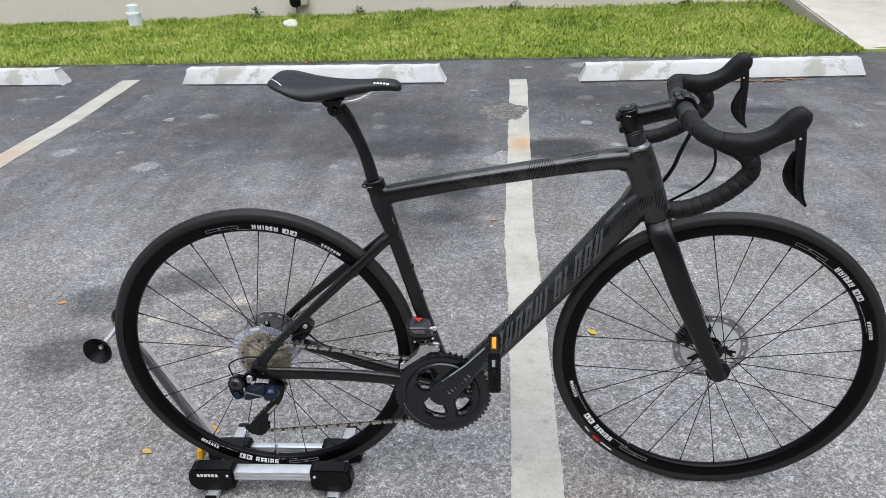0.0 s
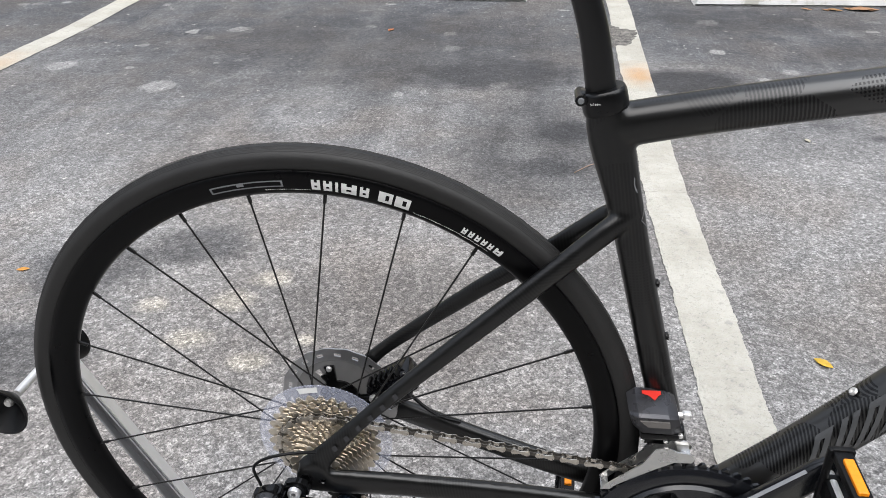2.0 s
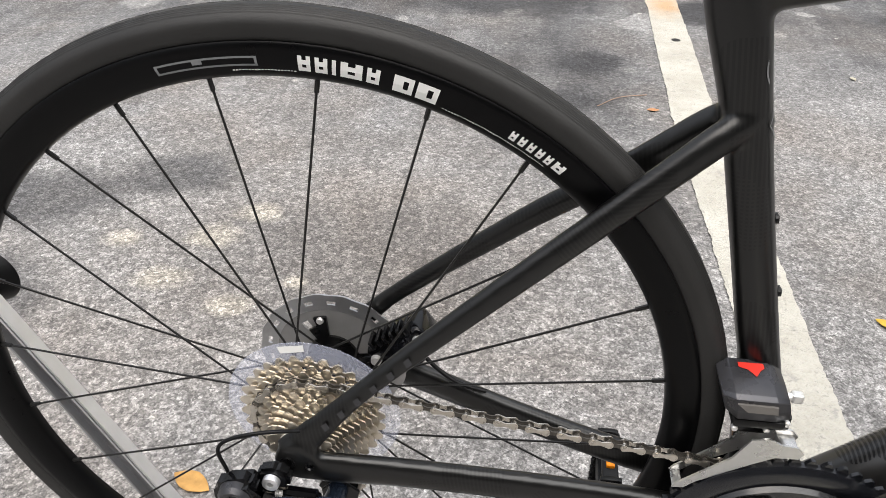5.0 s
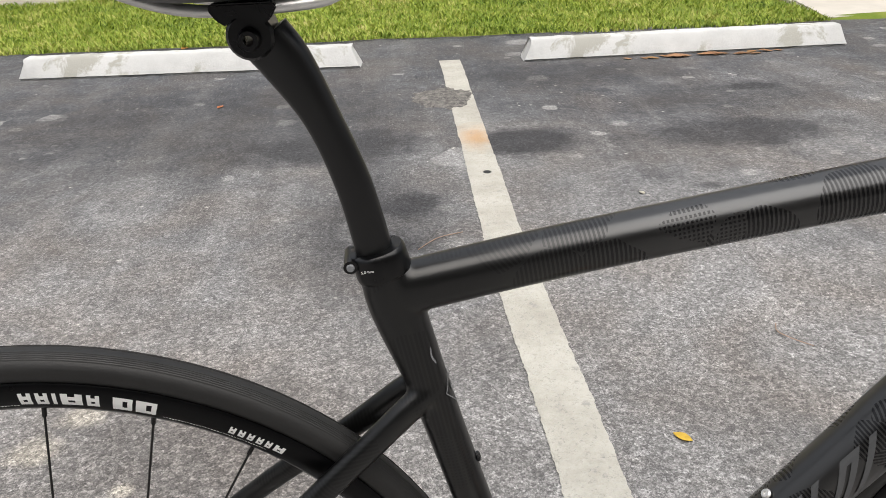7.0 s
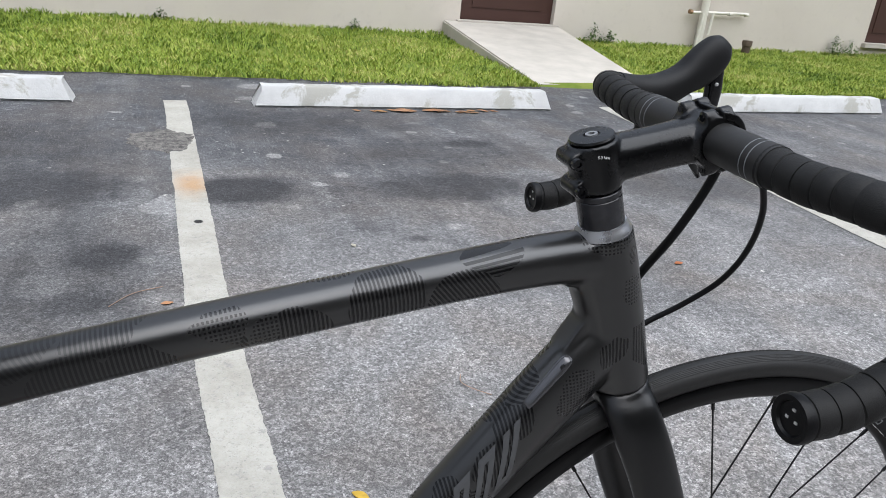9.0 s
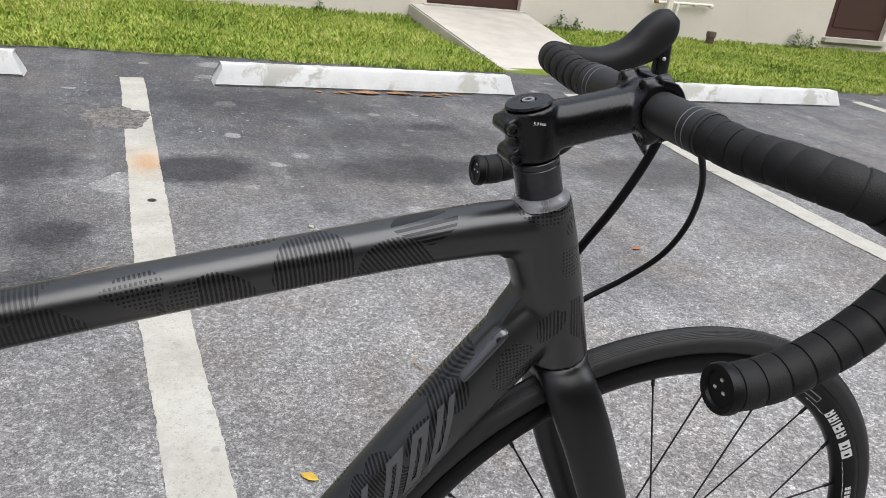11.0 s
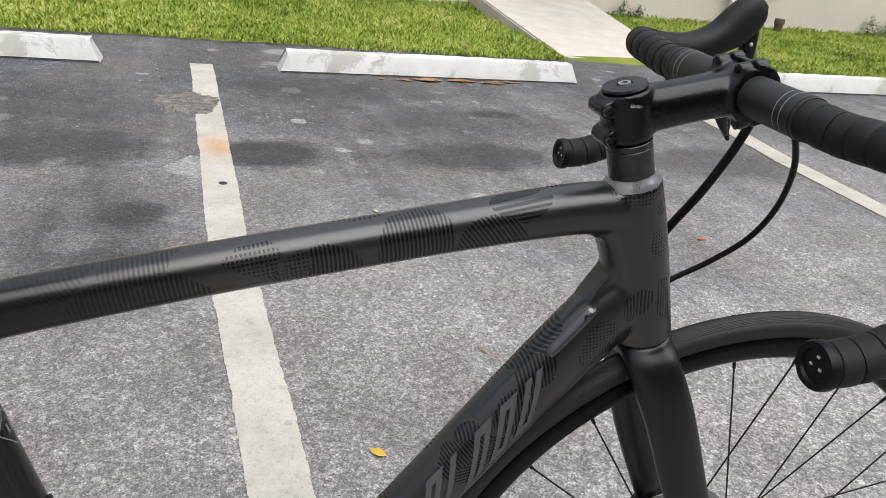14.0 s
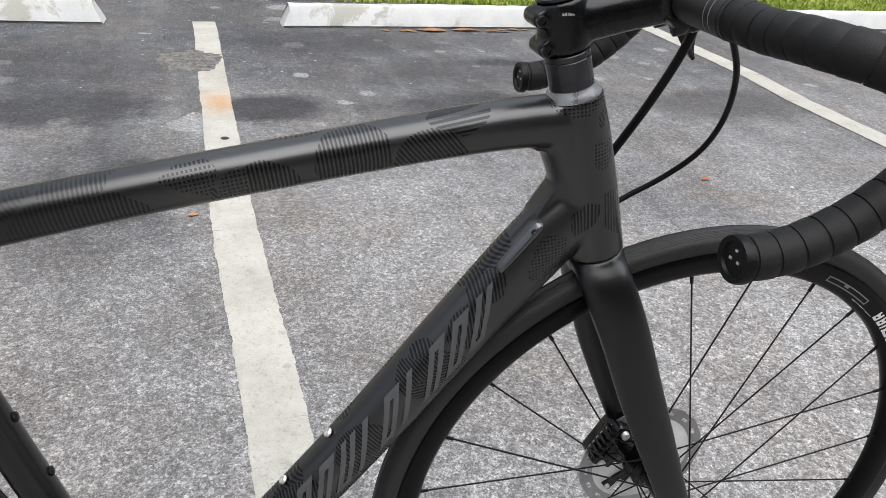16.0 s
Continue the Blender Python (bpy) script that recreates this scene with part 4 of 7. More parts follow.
    for s in (-1, 1):
        pipe(bm, [(0.150, s * 0.030, 0.935, 0.0035, 0.0035), (0.168, s * 0.0245, 0.922, 0.0035, 0.0035), (0.205, s * 0.0225, 0.912, 0.0035, 0.0035), (0.262, s * 0.0215, 0.913, 0.0035, 0.0035), (0.285, s * 0.019, 0.918, 0.0035, 0.0035), (0.318, s * 0.013, 0.935, 0.0035, 0.0035)], 10, 5)
    part("saddle_rail", bm, M_STEEL, sad, "silver saddle rails", smooth=60)

    def top_z(x, y, rws=curve(rows, 12)):
        r = min(rws, key=lambda q: abs(q[0] - x))
        u = math.asin(max(-1, min(1, y / r[1]))) * 2 / math.pi
        return r[2] - r[3] * abs(u) ** 2.6

    bm = bmesh.new()
    for i in range(5):
        xa = 0.308 + i * 0.0060
        for (x0, x1, y0, y1) in ((xa, xa + 0.0040, -0.0190, -0.0165),):
            q = [(x0, y0), (x1, y0), (x1 + 0.001, y1), (x0 + 0.001, y1)]
            bm = bmesh.new()
            bm.faces.new([bm.verts.new((x, y, top_z(x, y) + 0.0006)) for x, y in q])
            part("decal", bm, M_WHITE, sad, "white saddle mark", recalc=False)
    for (xa, ya, xb, yb) in ((0.1235, -0.035, 0.148, -0.060), (0.131, 0.030, 0.146, 0.042)):
        n, rows_v = 8, []
        bm = bmesh.new()
        for i in range(n + 1):
            pair = []
            for o in (0.0, 0.0022):
                x, y = xa + (xb - xa) * i / n + o, ya + (yb - ya) * i / n
                pair.append(bm.verts.new((x, y, top_z(x, y) + 0.0006)))
            rows_v.append(pair)
        for p, q in zip(rows_v, rows_v[1:]):
            bm.faces.new((p[0], q[0], q[1], p[1]))
        part("decal", bm, M_WHITE, sad, "white saddle stripe", recalc=False)


saddle_group()


# ---- cockpit ----
BAR = (0.8705, 0.0, 0.8848)


CROOK = Matrix.Translation((0.87, 0, 0.883)) @ Matrix.Rotation(radians(-1.2), 4, "X") @ Matrix.Translation((-0.87, 0, -0.883))


def cockpit():
    def steered(bm):
        bmesh.ops.transform(bm, matrix=STEER @ CROOK, verts=bm.verts)
        return bm

    # headset cone, spacers, stem
    bm = bmesh.new()
    q = STEER_UP.to_track_quat("Z", "Y").to_matrix().to_4x4()
    at = Matrix.Translation(axis_point(0.1525)) @ q
    lathe(bm, [(0.0, 0.0), (0.0228, 0.0), (0.0226, 0.0018), (0.0206, 0.0052), (0.0198, 0.0070), (0.0192, 0.0085), (0.0, 0.0085)], 40, axis="z", closed=False)
    bmesh.ops.transform(bm, matrix=at, verts=bm.verts)
    part("headset_cover", steered(bm), simple("satin grey headset cover", (0.42, 0.42, 0.43), 0.30, 0.8, 0.1, 80, 0.03), bike, "satin grey headset cover", smooth=30)
    bm = bmesh.new()
    for a, b in ((0.0, 0.0238), (0.0240, 0.029)):
        lathe(bm, [(0.0, a), (0.0176, a), (0.0181, a + 0.0006), (0.0181, b - 0.0006), (0.0176, b), (0.0, b)], 36, axis="z", closed=False)
    bmesh.ops.transform(bm, matrix=Matrix.Translation(axis_point(0.1602)) @ q, verts=bm.verts)
    part("spacer", steered(bm), M_CARBON, bike, "glossy carbon headset spacers", smooth=30)
    S0 = axis_point(0.190)
    bm = bmesh.new()
    lathe(bm, [(0.0, 0.0), (0.0175, 0.0), (0.0198, 0.004), (0.0203, 0.012), (0.0203, 0.032), (0.0195, 0.040), (0.0, 0.0405)], 36, axis="z", closed=False)
    bmesh.ops.transform(bm, matrix=Matrix.Translation(S0) @ q, verts=bm.verts)
    mid = axis_point(0.190 + 0.021)
    bx, _, bz = BAR
    d = Vector((bx - mid.x, 0, bz - mid.z))
    pipe(bm, [(*mid, 0.0195, 0.0180), (*(mid + d * 0.22), 0.0184, 0.0176), (*(mid + d * 0.55), 0.0176, 0.0172), (*(mid + d * 0.84), 0.0180, 0.0192), (*(mid + d * 0.97), 0.0188, 0.0215)], 28, 4, power=2.3)
    rod(bm, (bx, -0.0215, bz), (bx, 0.0215, bz), 0.0212, 36)
    # clamp ears at the back of the steerer
    for h in (0.008, 0.031):
        p = axis_point(0.190 + h, -0.0195)
        rod(bm, (p.x, -0.0135, p.z), (p.x, 0.0135, p.z), 0.0066, 16)
    # lugs above and below the bar, where the faceplate is bolted on
    fwd = d.normalized()
    up = Vector((-fwd.z, 0, fwd.x))
    lugs = [Vector(BAR) + up * (s * 0.0208) + Vector((0, sy * 0.0145, 0)) for s in (-1, 1) for sy in (-1, 1)]
    for c in lugs:
        rod(bm, c - fwd * 0.0125, c - fwd * 0.0012, 0.0056, 18)
    steered(bm)
    stem = fused(part("stem", bm, M_BLACK, bike, "satin black alloy stem"), 0.0018, 4)
    bm = bmesh.new()
    for h in (0.008, 0.031):
        p = axis_point(0.190 + h, -0.0205)
        lathe(bm, [(0.0, -0.0022), (0.0022, -0.0022), (0.0022, -0.0035), (0.0042, -0.0035), (0.0046, -0.002), (0.0046, 0.003), (0.0, 0.003)], 16, (p.x, -0.0140, p.z))
    part("pinch_bolt", steered(bm), M_GLOSS, stem, "black pinch bolts")
    # top cap with its bolt
    bm = bmesh.new()
    lathe(bm, [(0.0, 0.0), (0.0172, 0.0), (0.0176, 0.0010), (0.0168, 0.0026), (0.0062, 0.0034), (0.0055, 0.0018), (0.0, 0.0018)], 36, axis="z", closed=False)
    bmesh.ops.transform(bm, matrix=Matrix.Translation(axis_point(0.2308)) @ q, verts=bm.verts)
    cap = part("top_cap", steered(bm), M_BLACK, stem, "black steerer top cap", smooth=35)
    bm = bmesh.new()
    lathe(bm, [(0.0026, 0.0), (0.0048, 0.0), (0.0048, 0.0018), (0.0026, 0.0018)], 16, axis="z")
    bmesh.ops.transform(bm, matrix=Matrix.Translation(axis_point(0.2330)) @ q, verts=bm.verts)
    part("cap_bolt", steered(bm), M_GREYDECAL, cap, "dark steel cap bolt")
    # faceplate
    bm = bmesh.new()
    prof = []
    for i in range(15):
        a = radians(-86 + 172 * i / 14)
        prof.append((math.cos(a), math.sin(a)))
    rings = []
    for c, s in prof:
        o = Vector(BAR) + fwd * (c * 0.0175) + up * (s * 0.0175)
        p = Vector(BAR) + fwd * (c * 0.0232) + up * (s * 0.0245)
        rings.append([o + Vector((0, -0.0225, 0)), p + Vector((0, -0.0215, 0)), p + Vector((0, 0.0215, 0)), o + Vector((0, 0.0225, 0))])
    loft(bm, rings)
    for c in lugs:
        rod(bm, c + fwd * 0.0014, c + fwd * 0.0115, 0.0056, 18)
    fused(part("faceplate", steered(bm), M_BLACK, stem, "black four-bolt faceplate"), 0.0011, 3)
    for c in lugs:
        bm = bmesh.new()
        rod(bm, c - fwd * 0.0128, c + fwd * 0.0122, 0.0027, 12)
        part("faceplate_bolt", steered(bm), M_GLOSS, stem, "black clamp bolt", smooth=40)

    # bar: bare middle, taped tops, bends and drops
    side_line = [(0.8755, 0.150, 0.8865), (0.8790, 0.172, 0.8870), (0.8892, 0.190, 0.8855), (0.9063, 0.198, 0.8803), (0.9280, 0.200, 0.8702), (0.9468, 0.2005, 0.8540), (0.9510, 0.201, 0.8350), (0.9400, 0.201, 0.8190), (0.9220, 0.201, 0.8020), (0.9050, 0.2005, 0.7890), (0.8866, 0.2005, 0.7790), (0.8650, 0.200, 0.7700), (0.8465, 0.199, 0.7655), (0.8290, 0.1985, 0.7640)]
    bm = bmesh.new()
    rod(bm, (bx, -0.084, bz), (bx, 0.084, bz), 0.0159, 28)
    bar = part("handlebar", steered(bm), M_BAR, bike, "matt black drop handlebar", smooth=40)
    for s in (-1, 1):
        line = [(bx, 0.079, bz), (bx + 0.0010, 0.096, bz - 0.0006), (bx + 0.0028, 0.115, bz - 0.0010)] + side_line
        pts = curve(line, 10)
        # wound tape: each turn overlaps the last by a small step
        L, acc = [0.0], 0.0
        for a, b in zip(pts, pts[1:]):
            acc += float(np.linalg.norm(b - a))
            L.append(acc)
        rows = []
        pitch = 0.0165
        for i in range(int(acc / pitch) * 6):
            w = (0.0, 0.03, 0.45, 0.88, 0.915, 0.985)[i % 6]
            t = (i // 6 + w) * pitch
            k = max(0, min(len(L) - 2, int(np.searchsorted(L, t)) - 1))
            f = (t - L[k]) / (L[k + 1] - L[k])
            p = pts[k] + (pts[k + 1] - pts[k]) * f
            r = (0.0147, 0.0151, 0.0150, 0.0147, 0.0138, 0.0138)[i % 6]
            if t < 0.004:
                r = 0.0163
            rows.append((p[0], s * p[1], p[2], r, r))
        rows.append((*(pts[-1] * np.array((1, s, 1))), 0.0148, 0.0148))
        bm = bmesh.new()
        rings_pipe(bm, rows, 24)
        tp = part("bar_tape", steered(bm), M_TAPE, bar, "black perforated handlebar tape", smooth=50)
        # two thin grey rings at the edge of the tape
        bm = bmesh.new()
        for o in (0.064, 0.0705):
            lathe(bm, [(0.0161, o * s - 0.0005), (0.01625, o * s), (0.0161, o * s + 0.0005)], 28, (bx, 0, bz))
        part("bar_mark", steered(bm), M_GREYDECAL, bar, "thin grey rings on the bar")
        # end plug
        bm = bmesh.new()
        e = side_line[-1]
        lathe(bm, [(0.0, -0.0015), (0.0105, -0.0012), (0.0115, -0.0032), (0.0150, -0.0036), (0.0160, -0.0015), (0.0160, 0.003), (0.014, 0.004), (0.0, 0.004)], 28, (e[0] - 0.001, s * e[1], e[2]), axis="x", closed=False)
        plug = part("bar_plug", steered(bm), M_PLASTIC, bar, "black bar end plug", smooth=35)
        bm = bmesh.new()
        for a in range(3):
            g = radians(120 * a + 90)
            box(bm, (e[0] - 0.0030, s * e[1] + 0.0045 * math.cos(g) - 0.0012, e[2] + 0.0015 + 0.0045 * math.sin(g) - 0.0008), (e[0] - 0.0023, s * e[1] + 0.0045 * math.cos(g) + 0.0012, e[2] + 0.0015 + 0.0045 * math.sin(g) + 0.0008))
        part("plug_mark", steered(bm), M_STEEL, plug, "small silver mark")

        # brake and shift lever: rubber hood, lever blade, pivot
        bm = bmesh.new()
        pipe(bm, [(0.900, s * 0.1975, 0.8830, 0.0152, 0.0158), (0.920, s * 0.199, 0.8775, 0.0185, 0.0162), (0.940, s * 0.2000, 0.8755, 0.0205, 0.0172), (0.960, s * 0.2000, 0.8820, 0.0180, 0.0175), (0.980, s * 0.2000, 0.8930, 0.0165, 0.0172), (0.996, s * 0.2000, 0.9040, 0.0205, 0.0162), (1.0085, s * 0.2000, 0.9165, 0.0205, 0.0156), (1.0170, s * 0.2000, 0.9270, 0.0170, 0.0132), (1.0222, s * 0.1995, 0.9335, 0.0100, 0.0085)], 26, 5, power=2.3)
        shift = part("shifter", steered(bm), M_HOOD, bike, "black rubber brake and shift hood", smooth=60)
        bm = bmesh.new()
        pipe(bm, [(1.0170, s * 0.1985, 0.905, 0.0085, 0.0085), (1.0200, s * 0.199, 0.880, 0.0082, 0.0085), (1.0215, s * 0.202, 0.856, 0.0080, 0.0070), (1.0230, s * 0.206, 0.830, 0.0078, 0.0055), (1.0255, s * 0.210, 0.807, 0.0068, 0.0045), (1.0310, s * 0.213, 0.791, 0.0046, 0.0035), (1.0385, s * 0.215, 0.7805, 0.0022, 0.0025)], 18, 5, power=2.6)
        part("brake_lever", steered(bm), M_GLOSS, shift, "black brake lever blade", smooth=50)
        bm = bmesh.new()
        pipe(bm, [(1.0150, s * 0.1965, 0.866, 0.0040, 0.0035), (1.0100, s * 0.1985, 0.845, 0.0085, 0.0035), (1.0100, s * 0.202, 0.828, 0.0108, 0.0030), (1.0155, s * 0.205, 0.811, 0.0090, 0.0028), (1.0230, s * 0.208, 0.798, 0.0055, 0.0025), (1.0330, s * 0.212, 0.786, 0.0022, 0.0020)], 16, 5, power=2.6)
        part("shift_paddle", steered(bm), M_BLACK, shift, "black shift paddle", smooth=50)
        bm = bmesh.new()
        lathe(bm, [(0.0, -0.001), (0.0014, -0.001), (0.0020, 0.0), (0.0020, 0.001), (0.0, 0.001)], 14, (1.0145, s * 0.2130, 0.8912))
        lathe(bm, [(0.0, -0.001), (0.0014, -0.001), (0.0020, 0.0), (0.0020, 0.001), (0.0, 0.001)], 14, (1.0145, s * 0.187, 0.8912))
        part("pivot_pin", steered(bm), M_STEEL, shift, "small steel pivot pin")


def rings_pipe(bm, rows, n):
    """Like pipe(), with no smoothing between rows."""
    return pipe(bm, rows, n, 1, side=(0.03, 0.2, 1.0))


M_CARBON = simple("glossy forged carbon", (0.02, 0.02, 0.022), 0.2, 0.1, 0.6, 90, 0.0)
cockpit()


# ---- drivetrain ----
M_CRANK = simple("dark grey anodised crank", (0.0055, 0.0060, 0.0075), 0.22, 0.0, 0.1, 60, 0.02, 0.55)
M_BLUE = simple("glossy blue-black derailleur paint", (0.022, 0.033, 0.055), 0.2, 0.6, 0.1, 80, 0.0)

M_FDCAGE = simple("dull steel cage", (0.55, 0.545, 0.53), 0.28, 0.9, 0.12, 90, 0.03)
M_FD = simple("polished dark grey shell", (0.055, 0.055, 0.06), 0.3, 0.6, 0.1, 80, 0.0)


def clear_material():
    n = Nodes("clear plastic disc", 0.08, 0, 0.5)
    n.color((0.70, 0.74, 0.90))
    n.b.inputs["Alpha"].default_value = 0.17
    return n.m


M_CLEAR = clear_material()


def toothed(bm, at, r, teeth, y0, y1, inner, deep=0.0038):
    """A sprocket: a flat ring with one tooth for every two steps round it."""
    n = teeth * 4
    return polar_plate(bm, at, y0, y1, [inner, r - deep, lambda i: r if i % 4 in (1, 2) else r - deep * 0.75], n, lambda i, j: j == 0 or i % 4 in (0, 1, 2))


def cassette():
    cas = None
    teeth = [30, 27, 25, 23, 21, 19, 17, 15, 14, 13, 12]
    for k, t in enumerate(teeth):
        y = -0.0245 - 0.0037 * k
        bm = bmesh.new()
        r = t * 0.0127 / (2 * math.pi) + 0.0022
        toothed(bm, RA, r, t, y - 0.0008, y + 0.0008, max(0.014, r - 0.011), 0.0052)
        if cas is None:
            cas = part("cassette", bm, M_CASS, bike, "champagne silver eleven-speed cassette", smooth=20)
        else:
            part("sprocket", bm, M_CASS, cas, smooth=20)
    bm = bmesh.new()
    lathe(bm, [(0.008, -0.066), (0.0165, -0.066), (0.0175, -0.063), (0.0175, -0.026), (0.008, -0.026)], 30, RA)
    part("lock_ring", bm, M_STEEL, cas, "steel lock ring")
    bm = bmesh.new()
    lathe(bm, [(0.030, -0.0215), (0.074, -0.0195), (0.0745, -0.0190), (0.030, -0.0210)], 64, RA)
    guard = part("spoke_guard", bm, M_CLEAR, bike, "clear plastic spoke protector disc", smooth=30)
    bm = bmesh.new()
    for i, (a, b) in enumerate(((92, 110),)):
        q0, q1 = radians(a), radians(b)
        bm.faces.new([bm.verts.new((RA[0] + r * math.cos(q), -0.0222, RA[2] + r * math.sin(q))) for r, q in ((0.0655, q0), (0.0655, q1), (0.0725, q1), (0.0725, q0))])
    part("sticker", bm, M_WHITE, guard, "small white sticker", recalc=False)


cassette()


def in_outline(x, z, outline):
    """True inside a closed outline, and the distance to its edge."""
    inside, best = False, 1.0
    for (xa, za), (xb, zb) in zip(outline, outline[1:] + outline[:1]):
        if (za > z) != (zb > z) and x < (xb - xa) * (z - za) / (zb - za) + xa:
            inside = not inside
        t = max(0.0, min(1.0, ((x - xa) * (xb - xa) + (z - za) * (zb - za)) / ((xb - xa) ** 2 + (zb - za) ** 2)))
        best = min(best, math.hypot(x - xa - t * (xb - xa), z - za - t * (zb - za)))
    return inside, best


def crankset():
    y = -0.0455
    n = 52 * 4
    bm = bmesh.new()
    polar_plate(bm, BB, y - 0.0016, y + 0.0016, [0.088, 0.0995, lambda i: 0.1048 if i % 4 in (1, 2) else 0.1005], n, lambda i, j: j == 0 or i % 4 in (0, 1, 2))
    crank = part("crankset", bm, M_CRANK, bike, "dark grey two-ring crankset with a hollow spider", smooth=20)
    # moulded face with four windows; it swells between them
    holes = [[(-0.043, -0.026), (-0.030, -0.013), (-0.018, -0.011), (-0.007, -0.019), (0.005, -0.050), (0.001, -0.056), (-0.020, -0.054), (-0.036, -0.042)],
             [(0.026, -0.026), (0.032, -0.015), (0.046, -0.011), (0.059, -0.015), (0.060, -0.030), (0.049, -0.044), (0.034, -0.049), (0.029, -0.042)],
             [(0.048, 0.016), (0.053, 0.025), (0.060, 0.028), (0.066, 0.020), (0.061, 0.012), (0.054, 0.010)],
             [(-0.053, 0.030), (-0.047, 0.047), (-0.036, 0.058), (-0.020, 0.062), (-0.011, 0.050), (-0.016, 0.032), (-0.030, 0.020), (-0.044, 0.021)]]
    bm = bmesh.new()
    N, radii = 168, [0.010 + 0.0025 * k for k in range(35)] + [0.0995]
    front, back, solid = {}, {}, set()
    for i in range(N):
        for j, r in enumerate(radii):
            q = 2 * math.pi * i / N
            x, z = r * math.cos(q), r * math.sin(q)
            d = min(in_outline(x, z, h)[1] for h in holes)
            d = min(d, 0.1015 - r)
            rise = 0.0085 * (1 - (1 - min(1.0, d / 0.013)) ** 2)
            if r > 0.078:
                rise = min(rise, 0.0040 + 0.0025 * math.sin(min(1.0, (0.0995 - r) / 0.021) * math.pi))
            front[i, j] = (BB[0] + x, y - 0.0015 - rise, BB[2] + z)
            back[i, j] = (BB[0] + x, y + 0.001, BB[2] + z)
    for i in range(N):
        for j in range(len(radii) - 1):
            q, r = 2 * math.pi * (i + 0.5) / N, (radii[j] + radii[j + 1]) / 2
            if not any(in_outline(r * math.cos(q), r * math.sin(q), h)[0] for h in holes):
                solid.add((i, j))
    made = {}

    def vert(kind, i, j):
        key = (kind, i % N, j)
        if key not in made:
            made[key] = bm.verts.new((front if kind else back)[i % N, j])
        return made[key]

    for i, j in solid:
        ring = [(i, j), (i + 1, j), (i + 1, j + 1), (i, j + 1)]
        bm.faces.new([vert(1, *p) for p in ring])
        bm.faces.new([vert(0, *p) for p in reversed(ring)])
        for (p, q), nb in zip(zip(ring, ring[1:] + ring[:1]), ((i, j - 1), ((i + 1) % N, j), (i, j + 1), ((i - 1) % N, j))):
            if nb not in solid:
                bm.faces.new([vert(1, *q), vert(1, *p), vert(0, *p), vert(0, *q)])
    part("spider", bm, M_CRANK, crank, "satin dark spider", smooth=50)
    bm = bmesh.new()
    toothed(bm, BB, 0.0745, 36, y + 0.0065, y + 0.0085, 0.061)
    part("inner_ring", bm, M_BLACK, crank, "black inner chainring", smooth=20)
    # pale ticks round the ring's lower left
    for k in range(9):
        q = radians(196 + 6.2 * k)
        bm = bmesh.new()
        bm.faces.new([bm.verts.new((BB[0] + r * math.cos(q + a), y - 0.0082, BB[2] + r * math.sin(q + a))) for r, a in ((0.0875, 0), (0.0875, 0.075), (0.0885, 0.075), (0.0885, 0))])
        part("decal", bm, simple_alloy, crank, "pale ring lettering", recalc=False)
    tip = Vector((0.5217, 0, 0.4078))
    c = Vector((BB[0], 0, BB[2]))
    for s in (-1, 1):
        end = tip if s < 0 else 2 * c - tip
        d = end - c
        u = d.normalized()
        v = Vector((-u.z, 0, u.x))

        def yy(f):
            return s * min(0.0585 + 0.0095 * f, 0.0495 + 0.030 * max(0.0, f))

        # hollow-forged arm, broad at the axle and slim at the pedal
        bm = bmesh.new()
        rows = []
        for f, half, off, thick in ((-0.17, 0.010, 0.0, 0.0030), (-0.12, 0.021, 0.0, 0.0060), (0.0, 0.030, 0.002, 0.0075), (0.22, 0.0270, 0.001, 0.0080), (0.45, 0.0200, 0.0, 0.0080), (0.75, 0.0155, 0.0, 0.0078), (0.97, 0.0145, 0.0, 0.0072), (1.06, 0.0105, 0.0, 0.0055), (1.085, 0.0050, 0.0, 0.0035)):
            p = c + d * f + v * off
            rows.append((p.x, yy(f), p.z, half, thick))
        pipe(bm, rows, 24, 4, power=3.4)
        arm = part("crank_arm", bm, M_CRANK, crank, "dark grey crank arm", smooth=40)
        if s < 0:
            # polished edge line and a row of slim pale bars along the arm
            bm = bmesh.new()
            line = [(0.030, 0.0270), (0.060, 0.0225), (0.100, 0.0172), (0.160, 0.0146)]
            vs = []
            for a, b in line:
                p = c + u * a
                yb = yy(a / d.length) - 0.0045
                vs.append([bm.verts.new(p + v * (b + e) + Vector((0, yb + g, 0))) for e, g in ((-0.0016, -0.0022), (0.0006, 0.0006))])
            for p, q in zip(vs, vs[1:]):
                bm.faces.new((p[0], q[0], q[1], p[1]))
            part("edge_line", bm, simple_alloy, arm, "polished edge of the crank arm", recalc=False)
            for i in range(7):
                bm = bmesh.new()
                p = c + u * (0.016 + 0.0112 * i) - v * 0.004
                yb = yy((0.016 + 0.0112 * i) / d.length) - 0.0083
                for a0, a1, b0, b1 in ((0, 0.0018, -0.0042, 0.0042), (0.0018, 0.0070, -0.0042, -0.0026), (0.0052, 0.0070, -0.0026, 0.0042))[: 2 + i % 2]:
                    bm.faces.new([bm.verts.new(p + u * (a + b * 0.35) + v * b + Vector((0, yb, 0))) for a, b in ((a0, b0), (a1, b0), (a1, b1), (a0, b1))])
                part("decal", bm, simple_alloy, arm, "pale crank lettering", recalc=False)
        # flat pedal hanging upright on its spindle
        bm = bmesh.new()
        rod(bm, (end.x, s * 0.070, end.z), (end.x, s * 0.150, end.z), 0.006, 14)
        pedal = part("pedal", bm, M_STEEL, bike, "black flat plastic pedal with orange reflector")
